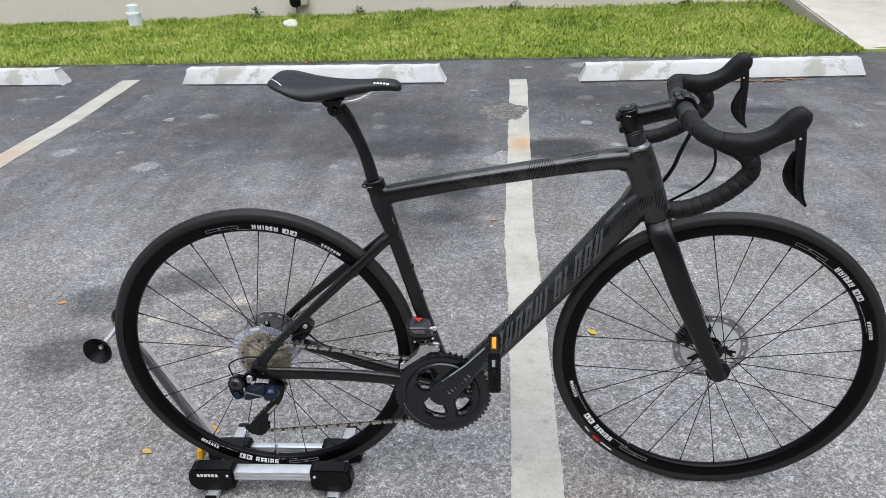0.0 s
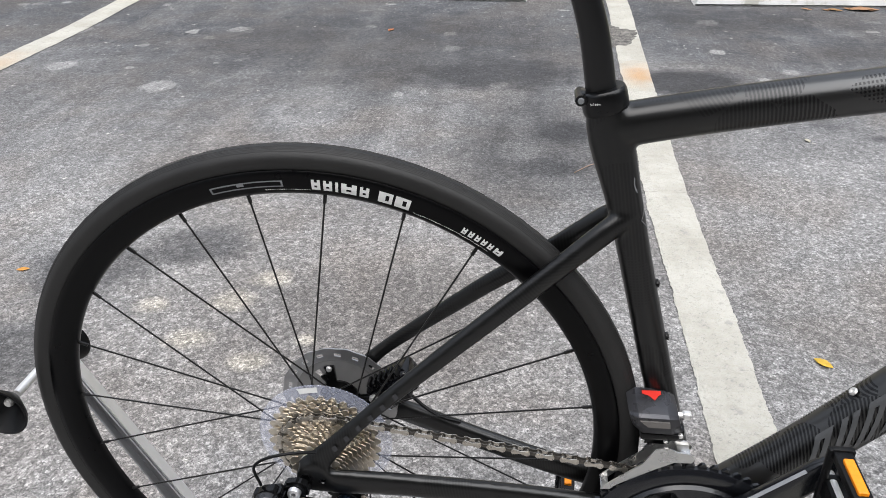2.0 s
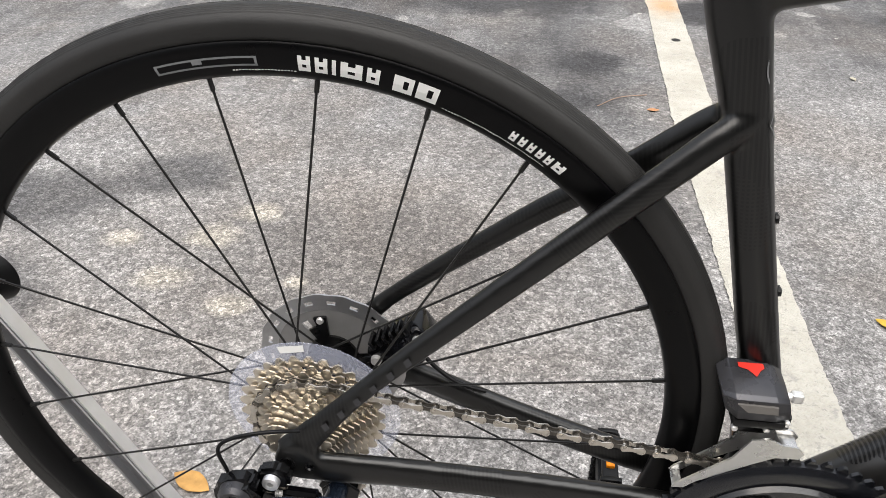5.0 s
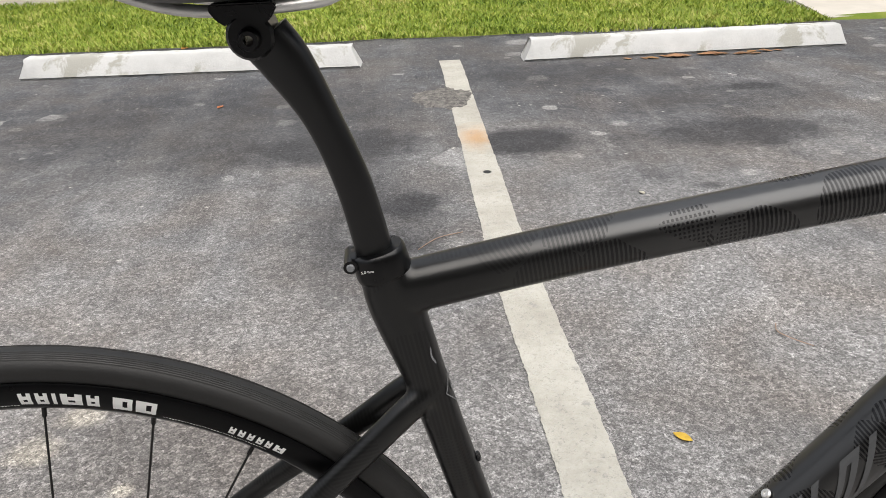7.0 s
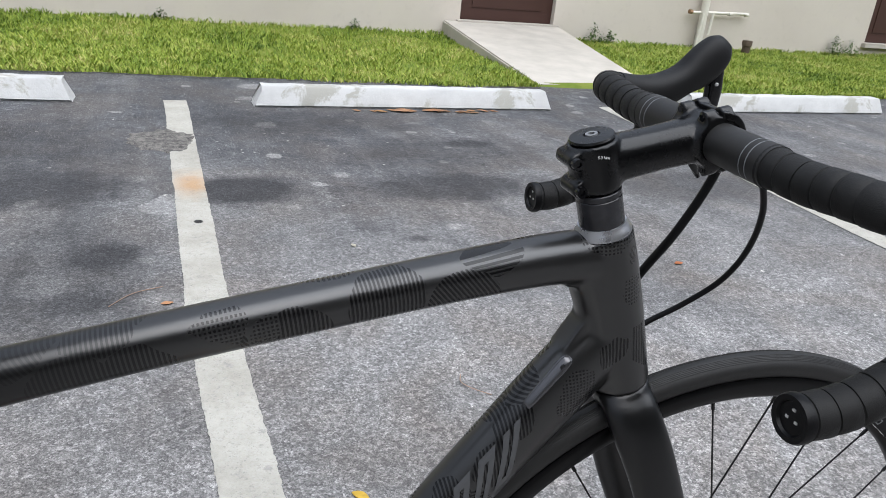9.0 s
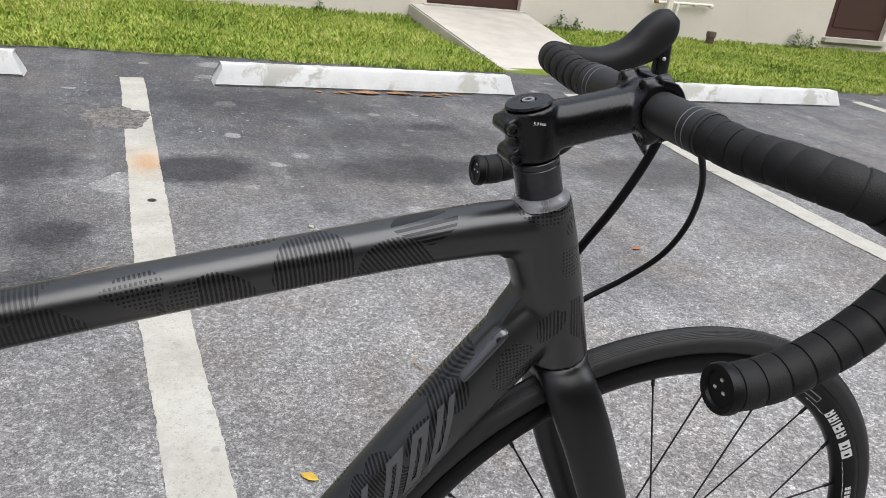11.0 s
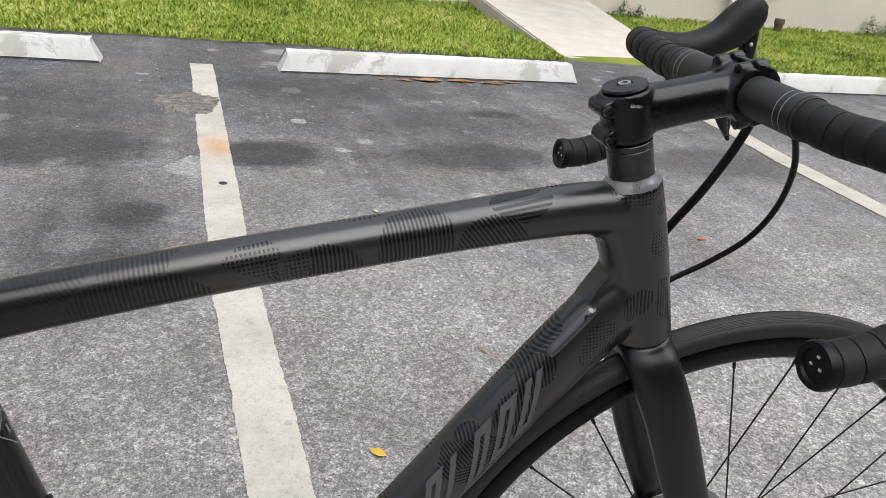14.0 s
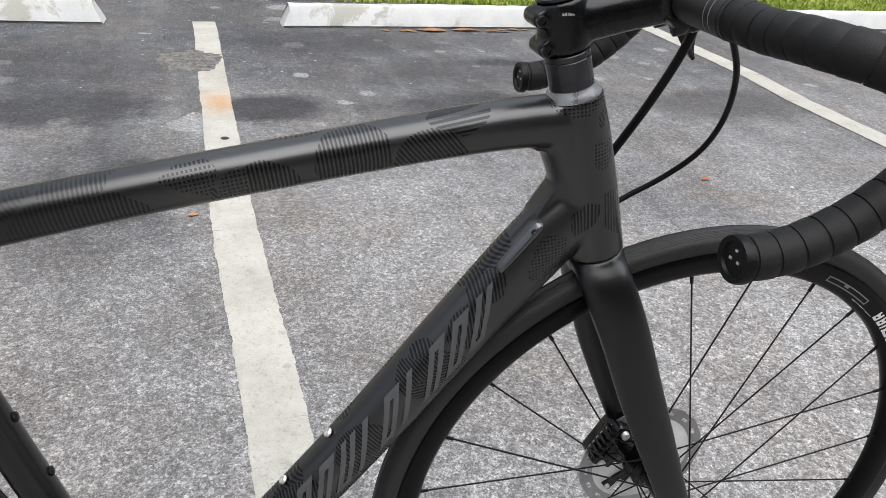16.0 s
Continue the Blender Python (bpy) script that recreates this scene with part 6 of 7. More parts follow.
def frame_details():
    # eleven slanting plain letter blocks
    for i in range(11):
        s0 = 0.421 - 0.0304 * i
        strokes = [(0.0, 0.0080)] + ([(0.0130, 0.0208)] if i not in (5, 7) else [])
        bm = bmesh.new()

        def strip(o0, o1, n0, n1, m=6):
            rows = []
            for k in range(m + 1):
                nn = n0 + (n1 - n0) * k / m
                sh = (nn + 0.010) * 1.40
                rows.append([bm.verts.new(down_tube_point(s0 - o - sh, nn)) for o in (o0, o1)])
            for p, q in zip(rows, rows[1:]):
                bm.faces.new((p[0], p[1], q[1], q[0]))

        for o0, o1 in strokes:
            strip(o0, o1, -0.011, 0.0215, 10)
        if len(strokes) > 1 and i % 3 != 1:
            strip(0.0080, 0.0130, 0.0165, 0.0215, 2)
        if len(strokes) > 1 and i % 3 != 2:
            strip(0.0080, 0.0130, -0.011, -0.0060, 2)
        part("decal", bm, M_PEWTER, bike, "pewter grey down tube lettering", recalc=False)
    # cover plate of the cable port
    bm = bmesh.new()
    pipe(bm, [(0.7770, -0.0148, 0.7010, 0.0020, 0.0030), (0.7735, -0.0155, 0.6970, 0.0038, 0.0056), (0.7600, -0.0158, 0.6805, 0.0038, 0.0054), (0.7450, -0.0160, 0.6620, 0.0034, 0.0046), (0.7425, -0.0158, 0.6590, 0.0020, 0.0034)], 16, 4, side=(-0.50, 0.75, 0.43), power=3.0)
    plate = part("port_cover", bm, M_PORT, bike, "glossy grey cable port cover", smooth=30)
    bm = bmesh.new()
    p = Vector((0.7700, -0.0195, 0.6945))
    lathe(bm, [(0.0012, -0.0006), (0.0026, -0.0006), (0.0026, 0.001), (0.0012, 0.001)], 14, p)
    part("cover_bolt", bm, M_BLACK, plate)
    # bottle bosses on the upper face of the down tube and on the seat tube
    for x, z in ((0.6005, 0.4965), (0.5590, 0.4485)):
        bm = bmesh.new()
        lathe(bm, [(0.0, 0.0), (0.0042, 0.0), (0.0046, 0.0012), (0.0036, 0.003), (0.0018, 0.003), (0.0018, 0.0015), (0.0, 0.0015)], 16, axis="z", closed=False)
        bmesh.ops.transform(bm, matrix=Matrix.Translation((x, -0.002, z)) @ Matrix.Rotation(radians(-49), 4, "Y"), verts=bm.verts)
        part("bottle_boss", bm, M_STEEL, bike, "small steel bottle boss", smooth=30)
    for x, z in ((0.3725, 0.502), (0.3565, 0.562)):
        bm = bmesh.new()
        lathe(bm, [(0.0, 0.0), (0.0042, 0.0), (0.0042, 0.002), (0.002, 0.003), (0.0, 0.003)], 14, axis="x", closed=False)
        bmesh.ops.transform(bm, matrix=Matrix.Translation((x, 0, z)) @ Matrix.Rotation(radians(-13), 4, "Y"), verts=bm.verts)
        part("bottle_boss", bm, M_BLACK, bike)
    # plain slanting bars where the seat stay carries lettering
    a, b = Vector((0.046, -0.0712, 0.3870)), Vector((0.122, -0.0575, 0.4630))
    u = (b - a).normalized()
    for i in range(6):
        bm = bmesh.new()
        for o, w in ((0.0, 0.0055),):
            p = a + (b - a) * (i / 6) + u * o
            bm.faces.new([bm.verts.new(p + u * e + Vector((-0.72, 0, 0.69)) * h) for e, h in ((0, -0.0030), (w, -0.0030), (w + 0.002, 0.0030), (0.002, 0.0030))])
        part("decal", bm, M_DIM, bike, "dim grey seat stay lettering", recalc=False)
    # two stickers wrapped on the front of the seat tube
    for (x, z, kind) in ((0.3128, 0.668, "round"), (0.3222, 0.634, "diamond")):
        bm = bmesh.new()
        tilt = 0.24

        def on_tube(u, v):
            a = u / 0.0170 - 0.05
            return Vector((x + 0.0168 * math.cos(a) - tilt * v, -0.0178 * math.sin(a), z + v))

        n = 24
        ring_o, ring_i = [], []
        for k in range(n):
            q = 2 * math.pi * k / n
            if kind == "round":
                ru, rv = 0.0125 * math.cos(q), 0.0125 * math.sin(q)
            else:
                t = (abs(math.cos(q)) + abs(math.sin(q)))
                ru, rv = 0.0120 * math.cos(q) / t, 0.0155 * math.sin(q) / t
            ring_o.append(bm.verts.new(on_tube(0.003 + ru, rv)))
            f = 0.87 if kind == "round" else 0.90
            ring_i.append(bm.verts.new(on_tube(0.003 + ru * f, rv * f)))
        for k in range(n):
            bm.faces.new((ring_o[k], ring_o[(k + 1) % n], ring_i[(k + 1) % n], ring_i[k]))
        if kind == "round":
            for v0, v1, u in ((-0.006, -0.0045, 0.007), (-0.002, 0.002, 0.0055), (0.004, 0.0055, 0.006)):
                bm.faces.new([bm.verts.new(on_tube(0.003 + a, b)) for a, b in ((-u, v0), (u, v0), (u, v1), (-u, v1))])
        else:
            for u in (-0.0035, 0.001):
                bm.faces.new([bm.verts.new(on_tube(0.003 + u + a, b)) for a, b in ((0, -0.0035), (0.0022, -0.0035), (0.0022, 0.0035), (0, 0.0035))])
        part("sticker", bm, M_GREYDECAL, bike, "small grey outline sticker on the seat tube", recalc=False)
    # torque marks
    for text, place, size in (("5.0 Nm", (0.7660, -0.0212, 0.8720), 0.0032), ("5.0 Nm", (0.2805, -0.0195, 0.7405), 0.0028)):
        cu = bpy.data.curves.new("torque_mark", "FONT")
        cu.body, cu.size = text, size
        tmp = bpy.data.objects.new("tmp", cu)
        scene.collection.objects.link(tmp)
        dg = bpy.context.evaluated_depsgraph_get()
        me = bpy.data.meshes.new_from_object(tmp.evaluated_get(dg))
        bpy.data.objects.remove(tmp)
        me.name = "torque_mark"
        me.materials.clear()
        me.materials.append(M_WHITE)
        ob = new("torque_mark", me)
        ob.parent = bike
        ob.matrix_world = Matrix.Translation(place) @ Matrix.Rotation(radians(90), 4, "X") @ Matrix.Rotation(radians(-6 if place[0] > 0.5 else 8), 4, "Y")
        tagged(ob, "white torque lettering")


M_DIM = simple("dim grey decal film", (0.028, 0.028, 0.03), 0.4, 0.0, 0.06, 60, 0.0)
M_PORT = simple("glossy grey port cover", (0.10, 0.10, 0.105), 0.18, 0.7, 0.1, 80, 0.0)
M_PEWTER = simple("pewter grey decal film", (0.105, 0.107, 0.110), 0.36, 0.5, 0.06, 60, 0.0)
frame_details()


def valve():
    for a, m, axle in ((266.5, Matrix.Identity(4), RA), (236.0, STEER, FA)):
        q = radians(a)
        c, s = math.cos(q), math.sin(q)
        bm = bmesh.new()
        for r0, r1, w in ((0.293, 0.272, 0.0030), (0.272, 0.262, 0.0022)):
            rod(bm, (axle[0] + r0 * c, 0, axle[2] + r0 * s), (axle[0] + r1 * c, 0, axle[2] + r1 * s), w, 10)
        bmesh.ops.transform(bm, matrix=m, verts=bm.verts)
        part("valve", bm, M_ALU, rear_wheel if axle is RA else front_wheel, "silver valve stem")


def tyre_label():
    """A small red and white mark on the front tyre's side."""
    for q0, q1, mat, lab in ((216.0, 219.0, M_WHITE, "white tyre mark"), (221.5, 225.0, M_RED, "red tyre mark"), (226.0, 232.0, M_WHITE, "white tyre lettering")):
        bm = bmesh.new()
        n, rows = 5, []
        for k in range(n + 1):
            q = radians(q0 + (q1 - q0) * k / n)
            rows.append([bm.verts.new((FA[0] + r * math.cos(q), -0.0138, FA[2] + r * math.sin(q))) for r in (0.3215, 0.3265 if mat is M_RED else 0.3245)])
        for a, b in zip(rows, rows[1:]):
            bm.faces.new((a[0], b[0], b[1], a[1]))
        bmesh.ops.transform(bm, matrix=STEER, verts=bm.verts)
        part("tyre_mark", bm, mat, front_wheel, lab, recalc=False)


valve()
tyre_label()


# ---- the stand under the rear wheel ----
def stand():
    st = thing("bicycle_stand", "folding black and aluminium stand under the rear wheel", "bicycle stand")

    def cap(x0, x1, y, s, dz):
        bm = bmesh.new()
        out = [(x0, 0.040), (x0 + 0.004, 0.078), (x0 + 0.014, 0.086), (x1 - 0.003, 0.088), (x1, 0.084), (x1, 0.030), (x1 - 0.012, 0.024), (x0 + 0.030, 0.020), (x0 + 0.016, 0.022)]
        if s < 0:
            out = [(x1 + x0 - x, z) for x, z in out]
        slab(bm, [(x, max(0.002, z * 0.93 + dz - 0.001)) for x, z in out], y - 0.020, y + 0.020)
        bmesh.ops.bevel(bm, geom=list(bm.edges), offset=0.004, segments=2, affect="EDGES")
        return part("end_block", bm, M_PLASTIC, st, "black moulded end block", smooth=35)

    for y, h in ((-0.058, 0.0), (0.058, -0.030)):
        cap(-0.187, -0.078, y, 1, h)
        cap(0.100, 0.196, y, -1, h)
        bm = bmesh.new()
        deep = 0.015 if y < 0 else 0.009
        for z in (0.0480, 0.0560, 0.0640):
            box(bm, (-0.084, y - deep, z + h), (0.106, y + deep, z + h + 0.0068), 0.0018)
        box(bm, (-0.084, y - deep + 0.002, 0.050 + h), (0.106, y + deep - 0.002, 0.068 + h), 0.001)
        part("cross_rail", bm, M_ALU, st, "ribbed aluminium cross rail", smooth=35)
        for x in (-0.092, 0.111):
            bm = bmesh.new()
            lathe(bm, [(0.0, -0.0225), (0.0025, -0.0225), (0.0034, -0.0215), (0.0034, -0.019), (0.0, -0.019)], 12, (x, y, 0.064 + h))
            part("screw", bm, M_STEEL, st, "small silver screw")
    for i in range(6):
        bm = bmesh.new()
        box(bm, (-0.163 + 0.0085 * i, -0.0790, 0.061), (-0.1570 + 0.0085 * i, -0.0780, 0.068))
        part("decal", bm, M_WHITE, st, "white lettering on the end block")
    for x in (-0.132, 0.150):
        bm = bmesh.new()
        box(bm, (x - 0.014, -0.105, 0.004), (x + 0.014, 0.168, 0.020), 0.003)
        part("foot_bar", bm, M_ALU, st, "flat aluminium foot bar", smooth=35)
        for y in (-0.098, 0.162):
            bm = bmesh.new()
            box(bm, (x - 0.014, y - 0.012, 0.0), (x + 0.014, y + 0.006, 0.021), 0.004)
            part("rubber_foot", bm, M_PLASTIC, st, "black rubber foot", smooth=35)
    # sloping arm with two rubber cups on a cross pin
    bm = bmesh.new()
    a, b = Vector((-0.158, 0.050, 0.040)), Vector((-0.337, 0.058, 0.398))
    d = (b - a).normalized()
    w = Vector((d.z, 0, -d.x))
    rings = []
    for p, k in ((a, 0.019), (b, 0.009)):
        rings.append([p + w * x + Vector((0, y, 0)) for x, y in ((0.010, -0.006), (0.010, 0.008), (-k, 0.008), (-k, -0.006), (-k + 0.003, -0.006), (-k + 0.003, 0.003), (0.007, 0.003), (0.007, -0.006))])
    loft(bm, rings)
    arm = part("arm", bm, simple_alloy, st, "sloping grey aluminium arm", smooth=20)
    for o in (0.0105, 0.0150):
        bm = bmesh.new()
        loft(bm, [[p + w * x + Vector((0, y, 0)) for x, y in ((o - 0.0013, -0.009), (o + 0.0013, -0.009), (o + 0.0013, 0.006), (o - 0.0013, 0.006))] for p in (a, b)])
        part("lip", bm, M_ALU, arm, "bright aluminium lip of the arm")
    bm = bmesh.new()
    box(bm, (-0.208, 0.024, 0.018), (-0.192, 0.048, 0.046), 0.005)
    part("lock", bm, M_YELLOW, st, "orange-yellow locking catch", smooth=35)
    bm = bmesh.new()
    rod(bm, (-0.340, -0.012, 0.380), (-0.340, 0.075, 0.380), 0.005, 14)
    part("pin", bm, M_STEEL, arm, "steel cross pin")
    for y, s in ((-0.018, -1), (0.066, 1)):
        bm = bmesh.new()
        lathe(bm, [(0.005, s * 0.0), (0.010, s * 0.002), (0.029, s * 0.020), (0.0320, s * 0.026), (0.0300, s * 0.0265), (0.010, s * 0.008), (0.005, s * 0.006)], 36, (-0.340, y, 0.380))
        cup = part("cup", bm, M_PLASTIC, st, "black conical rubber cup", smooth=40)
        bm = bmesh.new()
        lathe(bm, [(0.0, s * 0.012), (0.004, s * 0.012), (0.0055, s * 0.009), (0.0055, s * 0.004), (0.0, s * 0.004)], 14, (-0.340, y, 0.380))
        part("nut", bm, M_STEEL, cup, "silver nut")


stand()


# ---- small things on the ground and by the wall ----
def leaf(x, y, length, turn, color, label, curl=0.3):
    n = Nodes("dry leaf", 0.6, 0, 0.3)
    f = n.noise(60, 5)
    n.color(n.ramp(f, (0.3, tuple(c * 0.6 for c in color)), (0.7, color)))
    bm = bmesh.new()
    m, rows = 8, []
    for i in range(m + 1):
        t = i / m
        w = 0.25 * length * math.sin(math.pi * t) ** 0.9 + 0.0006
        z = 0.003 + curl * length * (0.35 * (t - 0.5) ** 2 + 0.05 * math.sin(5 * t))
        rows.append([bm.verts.new((length * (t - 0.5), s * w, z + (0.16 * abs(s) * w if i % 2 else 0.22 * abs(s) * w))) for s in (-1, -0.5, 0, 0.5, 1)])
    for p, q in zip(rows, rows[1:]):
        for k in range(4):
            bm.faces.new((p[k], p[k + 1], q[k + 1], q[k]))
    ob = part("leaf", bm, n.m, smooth=60)
    mod = ob.modifiers.new("thick", "SOLIDIFY")
    mod.thickness = 0.0006
    ob.matrix_world = pose(x, y, 0.0, 0, 0, turn)
    return tagged(ob, label, "leaf", "fallen leaves on the asphalt")


YEL, BRN, RED = (0.62, 0.40, 0.05), (0.30, 0.16, 0.06), (0.42, 0.14, 0.05)
for x, y, l, t, c, lab in ((0.815, 0.638, 0.038, -42, YEL, "fallen yellow leaf lying on asphalt"), (-0.985, 0.832, 0.030, 20, (0.6, 0.28, 0.06), "fallen orange leaf lying on asphalt"), (-0.359, 0.073, 0.032, 160, (0.55, 0.38, 0.10), "fallen yellow leaf near the stand"), (-0.225, 0.160, 0.060, -20, (0.60, 0.33, 0.10), "long dry orange leaf behind the stand"), (2.214, 1.509, 0.040, 10, RED, "small reddish leaf lying on asphalt"), (-0.504, 3.209, 0.05, 70, RED, "small reddish leaf lying on asphalt"), (1.93, 3.74, 0.16, 5, (0.34, 0.18, 0.09), "brown dead leaf against a wheel stop"), (2.12, 3.755, 0.13, 165, (0.30, 0.15, 0.07), "brown dead leaf against a wheel stop"), (2.36, 3.76, 0.08, 30, BRN, "brown dead leaf against a wheel stop"), (1.78, 3.73, 0.08, -20, BRN, "brown dead leaf against a wheel stop"), (1.116, 1.83, 0.03, 100, (0.45, 0.42, 0.33), "pale dry leaf scrap on asphalt"), (0.507, 1.51, 0.034, 10, (0.5, 0.25, 0.12), "small reddish leaf lying on asphalt"), (-3.4, 4.78, 0.12, 15, BRN, "brown dead leaf at the lawn edge"), (-1.0, 4.72, 0.09, 80, (0.5, 0.22, 0.06), "brown dead leaf at the lawn edge")):
    leaf(x, y, l, t, c, lab)

rng_leaf = random.Random(21)
for k in range(16):
    lx = 1.66 + 0.055 * k + rng_leaf.uniform(-0.03, 0.03)
    tone = rng_leaf.uniform(0.5, 1.1)
    leaf(lx, 3.742 + rng_leaf.uniform(-0.035, 0.022), rng_leaf.uniform(0.03, 0.085), rng_leaf.uniform(-40, 40), (0.36 * tone, 0.19 * tone, 0.09 * tone), "brown dead leaf against a wheel stop", rng_leaf.uniform(0.2, 0.9))


def twig(pts, label):
    bm = bmesh.new()
    pipe(bm, [(*p, 0.0012, 0.0012) for p in pts], 6, 6)
    tagged(part("twig", bm, simple("dry twig", (0.32, 0.22, 0.16), 0.8, 0, 0.3, 80, 0.1), smooth=60), label, "twig")


twig([(1.17, 1.00, 0.001), (1.155, 0.96, 0.006), (1.175, 0.92, 0.008), (1.21, 0.90, 0.001)], "thin curled brown twig on the asphalt")
twig([(0.36, 1.52, 0.001), (0.42, 1.58, 0.005), (0.50, 1.62, 0.001)], "thin pale stalk on the asphalt")


def sand_pile():
    """Low heap of grit that covers part of the bay line."""
    bm = bmesh.new()
    R, rings = 20, []
    cx, cy = 0.562, 3.16
    rng = random.Random(4)
    for i in range(R + 1):
        r = i / R
        ring = []
        for k in range(64):
            q = 2 * math.pi * k / 64
            w = 1 + 0.35 * noise.noise((math.cos(q) * 1.5, math.sin(q) * 1.5, 3)) + 0.22 * noise.noise((math.cos(q) * 6, math.sin(q) * 6, 8))
            x, y = cx + 0.150 * r * w * math.cos(q), cy + 0.170 * r * w * math.sin(q)
            h = 0.010 * (1 - r * r) + 0.006 * noise.noise((x * 30, y * 30, 0)) * (1 - r) + rng.uniform(-0.0012, 0.0012) * (1 - r) + 0.0045 - 0.006 * (r > 0.99)
            ring.append(Vector((x, y, h)))
        rings.append(ring)
    loft(bm, rings, caps=False)
    n = Nodes("gritty sand", 0.95, 0, 0.2)
    base = n.ramp(n.noise(30, 6, 0.8), (0.36, (0.035, 0.034, 0.033)), (0.50, (0.125, 0.118, 0.11)), (0.68, (0.23, 0.215, 0.195)))
    n.color(n.mix(n.ramp(n.noise(300, 3), (0.55, 0.0), (0.7, 0.6)), base, (0.42, 0.39, 0.34)))
    n.bump(n.noise(220, 4), 0.7, 0.004)
    tagged(part("sand_mound", bm, n.m, smooth=180), "low mound of grey sand over the bay line", "sand mound")


sand_pile()


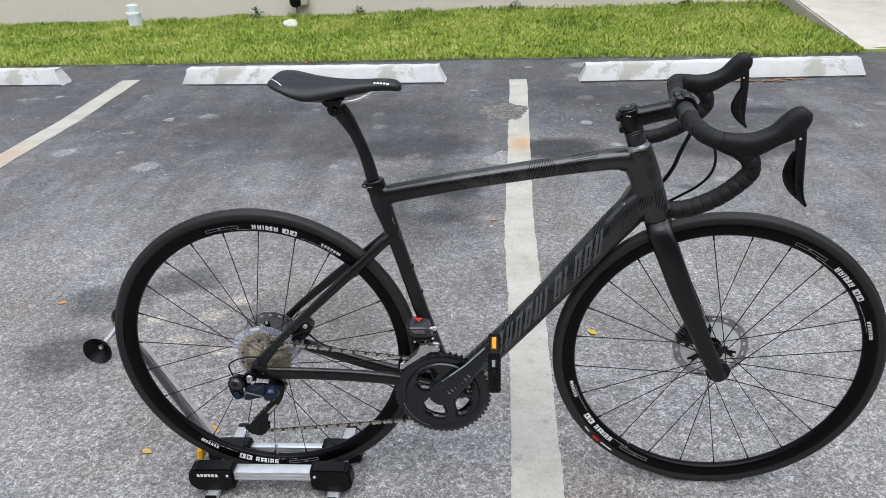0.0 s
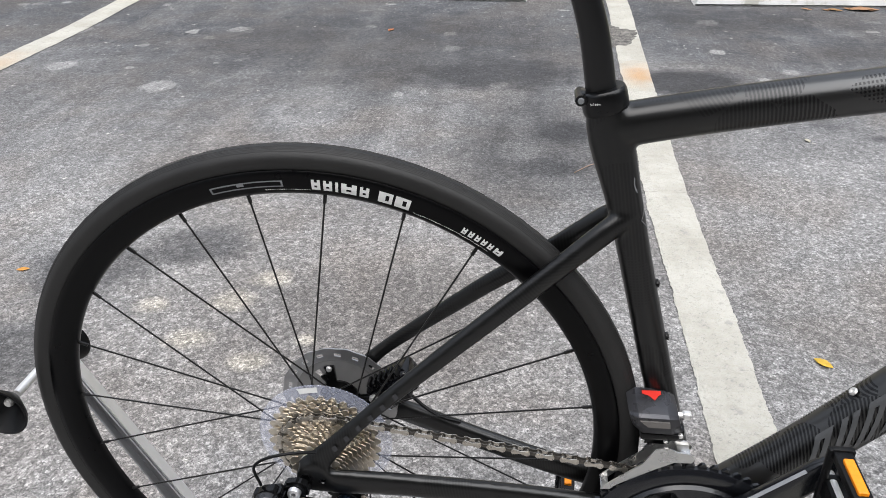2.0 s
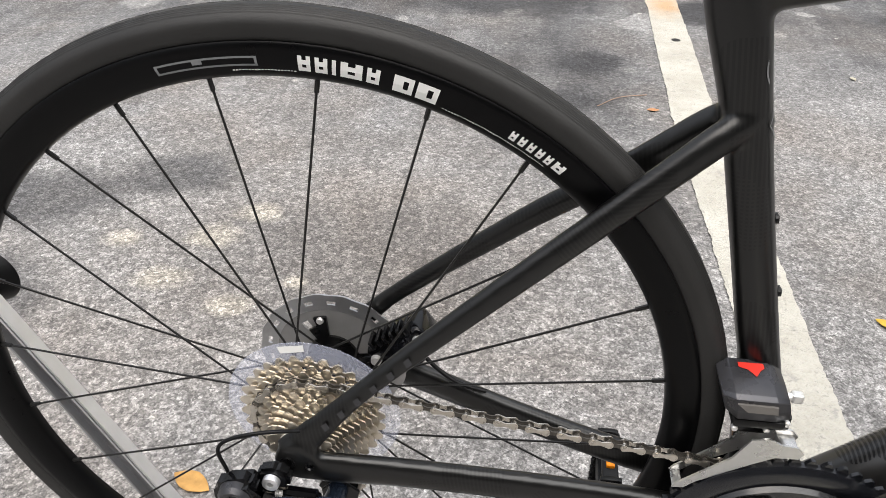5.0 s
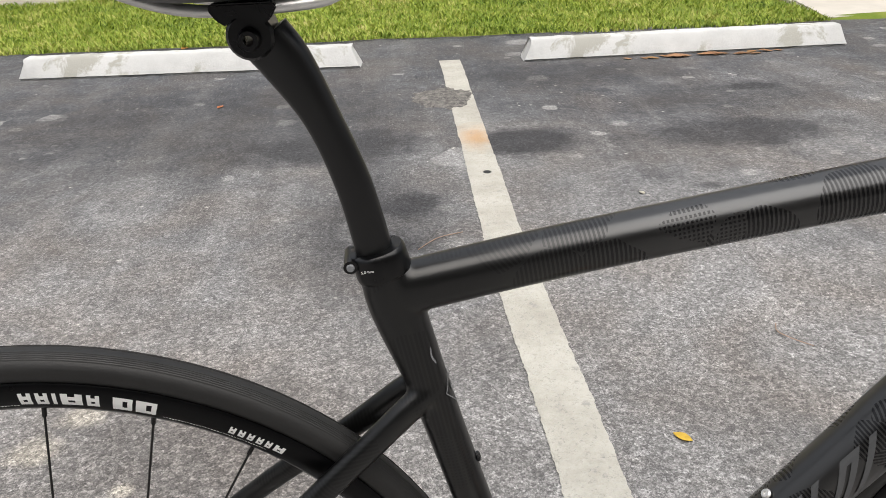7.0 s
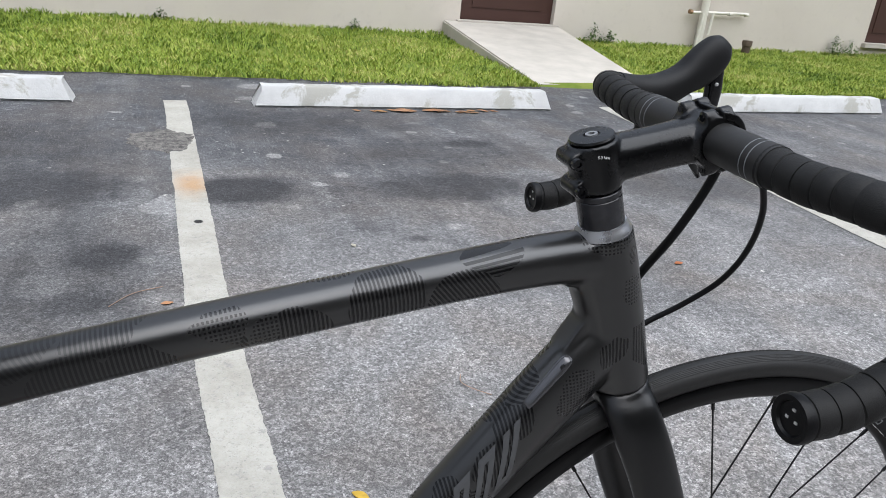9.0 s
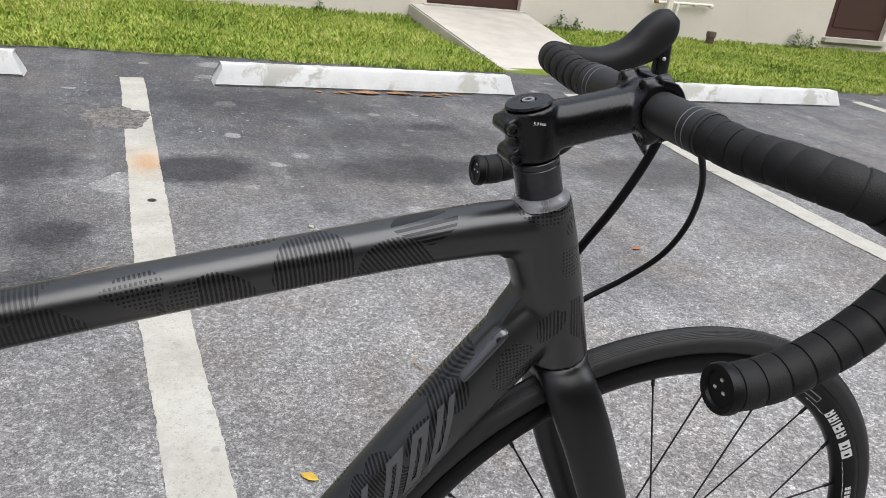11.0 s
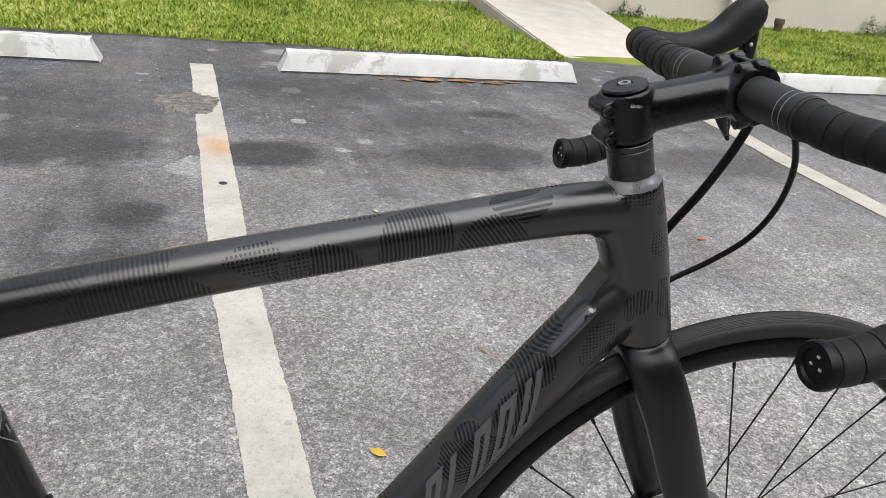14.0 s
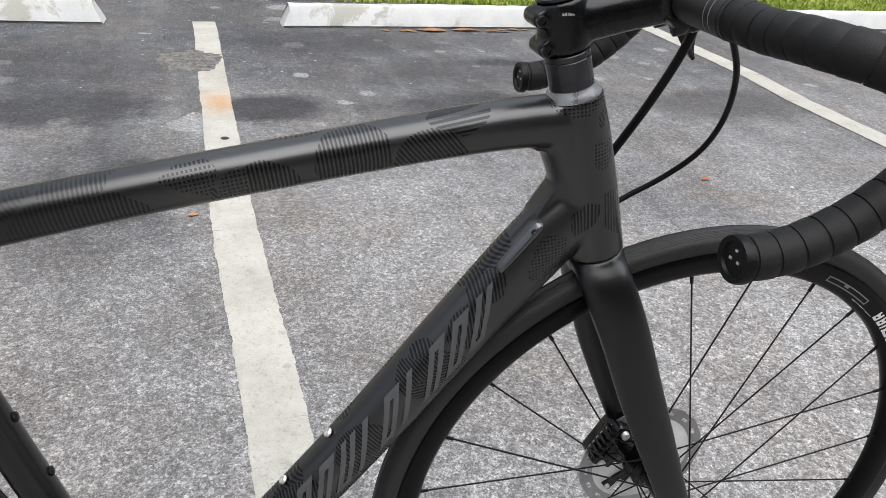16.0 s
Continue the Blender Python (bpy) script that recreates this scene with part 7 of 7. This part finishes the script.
def wall_fittings():
    # white drain pipe with two side arms
    x, y = 6.28, wall_y(6.28) - 0.07
    bm = bmesh.new()
    rod(bm, (x, y, 0.02), (x, y, 2.6), 0.042, 24)
    dp = part("drain_pipe", bm, M_PVC, None, smooth=40)
    tagged(dp, "white plastic drain pipe with side arms on the wall", "pipe")
    for pts in (((x - 0.17, y, 0.42), (x - 0.05, y, 0.43)), ((x + 0.05, y, 0.43), (x + 0.58, y, 0.44)), ((x - 0.05, y - 0.03, 0.05), (x - 0.035, y - 0.03, 0.42)), ((x + 0.085, y - 0.03, 0.20), (x + 0.10, y - 0.03, 0.43))):
        bm = bmesh.new()
        rod(bm, *pts, 0.016, 14)
        part("arm", bm, M_PVC, dp)
    for xx in (x - 0.18, x + 0.35, x + 0.585):
        bm = bmesh.new()
        rod(bm, (xx - 0.02, y, 0.43), (xx + 0.02, y, 0.43), 0.022, 14)
        part("fitting", bm, simple("rusty brass", (0.25, 0.15, 0.08), 0.6, 0.5, 0.3, 60, 0.2) if xx < x else M_PVC, dp)
    # short vent stub in the lawn
    bm = bmesh.new()
    lathe(bm, [(0.0, 0.0), (0.045, 0.0), (0.045, 0.09), (0.055, 0.095), (0.055, 0.14), (0.050, 0.15), (0.0, 0.15)], 20, (6.80, 6.42, 0.03), "z", False)
    tagged(part("vent_stub", bm, simple("weathered brown pipe", (0.10, 0.075, 0.055), 0.8, 0.2, 0.4, 40, 0.2), smooth=35), "short weathered brown vent pipe in the lawn", "vent pipe")
    # white cleanout with a cap
    bm = bmesh.new()
    lathe(bm, [(0.0, 0.0), (0.065, 0.0), (0.070, 0.12), (0.074, 0.125), (0.074, 0.15), (0.060, 0.155), (0.058, 0.22), (0.035, 0.23), (0.0, 0.235)], 24, (-3.22, 6.55, 0.03), "z", False)
    tagged(part("cleanout_pipe", bm, simple("bluish white plastic", (0.62, 0.66, 0.66), 0.5, 0, 0.1, 20, 0.05), smooth=35), "bluish white capped cleanout pipe in the lawn", "pipe")
    # black tap outlet on the wall over a pale stone
    yw = wall_y(-1.55)
    bm = bmesh.new()
    lathe(bm, [(0.035, -0.02), (0.058, -0.02), (0.062, 0.0), (0.062, 0.05), (0.0, 0.05)], 24, (-1.56, yw - 0.10, 0.21), "y", False)
    tap = part("wall_outlet", bm, M_GLOSS, None, smooth=35)
    tagged(tap, "black round outlet on a grey wall bracket", "outlet")
    bm = bmesh.new()
    box(bm, (-1.53, yw - 0.11, 0.17), (-1.44, yw - 0.001, 0.40), 0.012)
    part("bracket", bm, M_CONCRETE, tap, "grey bracket", smooth=35)
    bm = bmesh.new()
    rod(bm, (-1.555, yw - 0.09, 0.05), (-1.555, yw - 0.09, 0.16), 0.010, 10)
    part("stem", bm, simple("rusty pipe", (0.20, 0.13, 0.09), 0.7, 0.4, 0.3, 60, 0.2), tap)
    bm = bmesh.new()
    bmesh.ops.create_icosphere(bm, subdivisions=3, radius=0.07)
    for v in bm.verts:
        v.co = Vector((v.co.x * 1.15, v.co.y * 0.9, v.co.z * 0.75)) * (1 + 0.25 * noise.noise(v.co * 22))
    st = part("stone", bm, simple("pale limestone", (0.55, 0.53, 0.44), 0.85, 0, 0.2, 30, 0.4), smooth=180)
    st.location = (-1.50, 6.22, 0.06)
    tagged(st, "pale limestone lump in the grass", "stone")


wall_fittings()


def weeds():
    """Broad-leaved weeds along the foot of the wall."""
    rng = random.Random(11)
    n = Nodes("weed leaf", 0.5, 0, 0.3)
    geo = n.t.nodes.new("ShaderNodeNewGeometry")
    n.color(n.ramp(geo.outputs["Random Per Island"], (0.0, (0.035, 0.075, 0.012)), (1.0, (0.10, 0.17, 0.03))))
    for x, size in ((4.95, 0.22), (5.15, 0.16), (8.25, 0.26), (8.5, 0.2), (-2.0, 0.12), (-0.9, 0.12), (0.7, 0.12), (2.4, 0.12)):
        bm = bmesh.new()
        for k in range(int(220 * size / 0.2)):
            a, r = rng.uniform(0, 6.28), abs(rng.gauss(0, 0.4)) * size
            p = Vector((r * math.cos(a), -abs(r * math.sin(a)) * 0.7, rng.uniform(0.02, 1) * size * max(0.15, 1 - r / size)))
            l = rng.uniform(0.018, 0.04)
            d = Vector((rng.uniform(-1, 1), rng.uniform(-1, 1), rng.uniform(-0.2, 0.7))).normalized() * l
            s = d.cross(Vector((0, 0, 1))).normalized() * l * 0.3
            bm.faces.new([bm.verts.new(q) for q in (p, p + d * 0.5 + s, p + d, p + d * 0.5 - s)])
        ob = part("weed", bm, n.m, recalc=False)
        ob.location = (x, wall_y(x) - 0.06, lawn_z(x, wall_y(x)) - 0.01)
        tagged(ob, "small leafy green weed at the foot of the wall", "weed", "weeds along the wall", "stuff")


weeds()
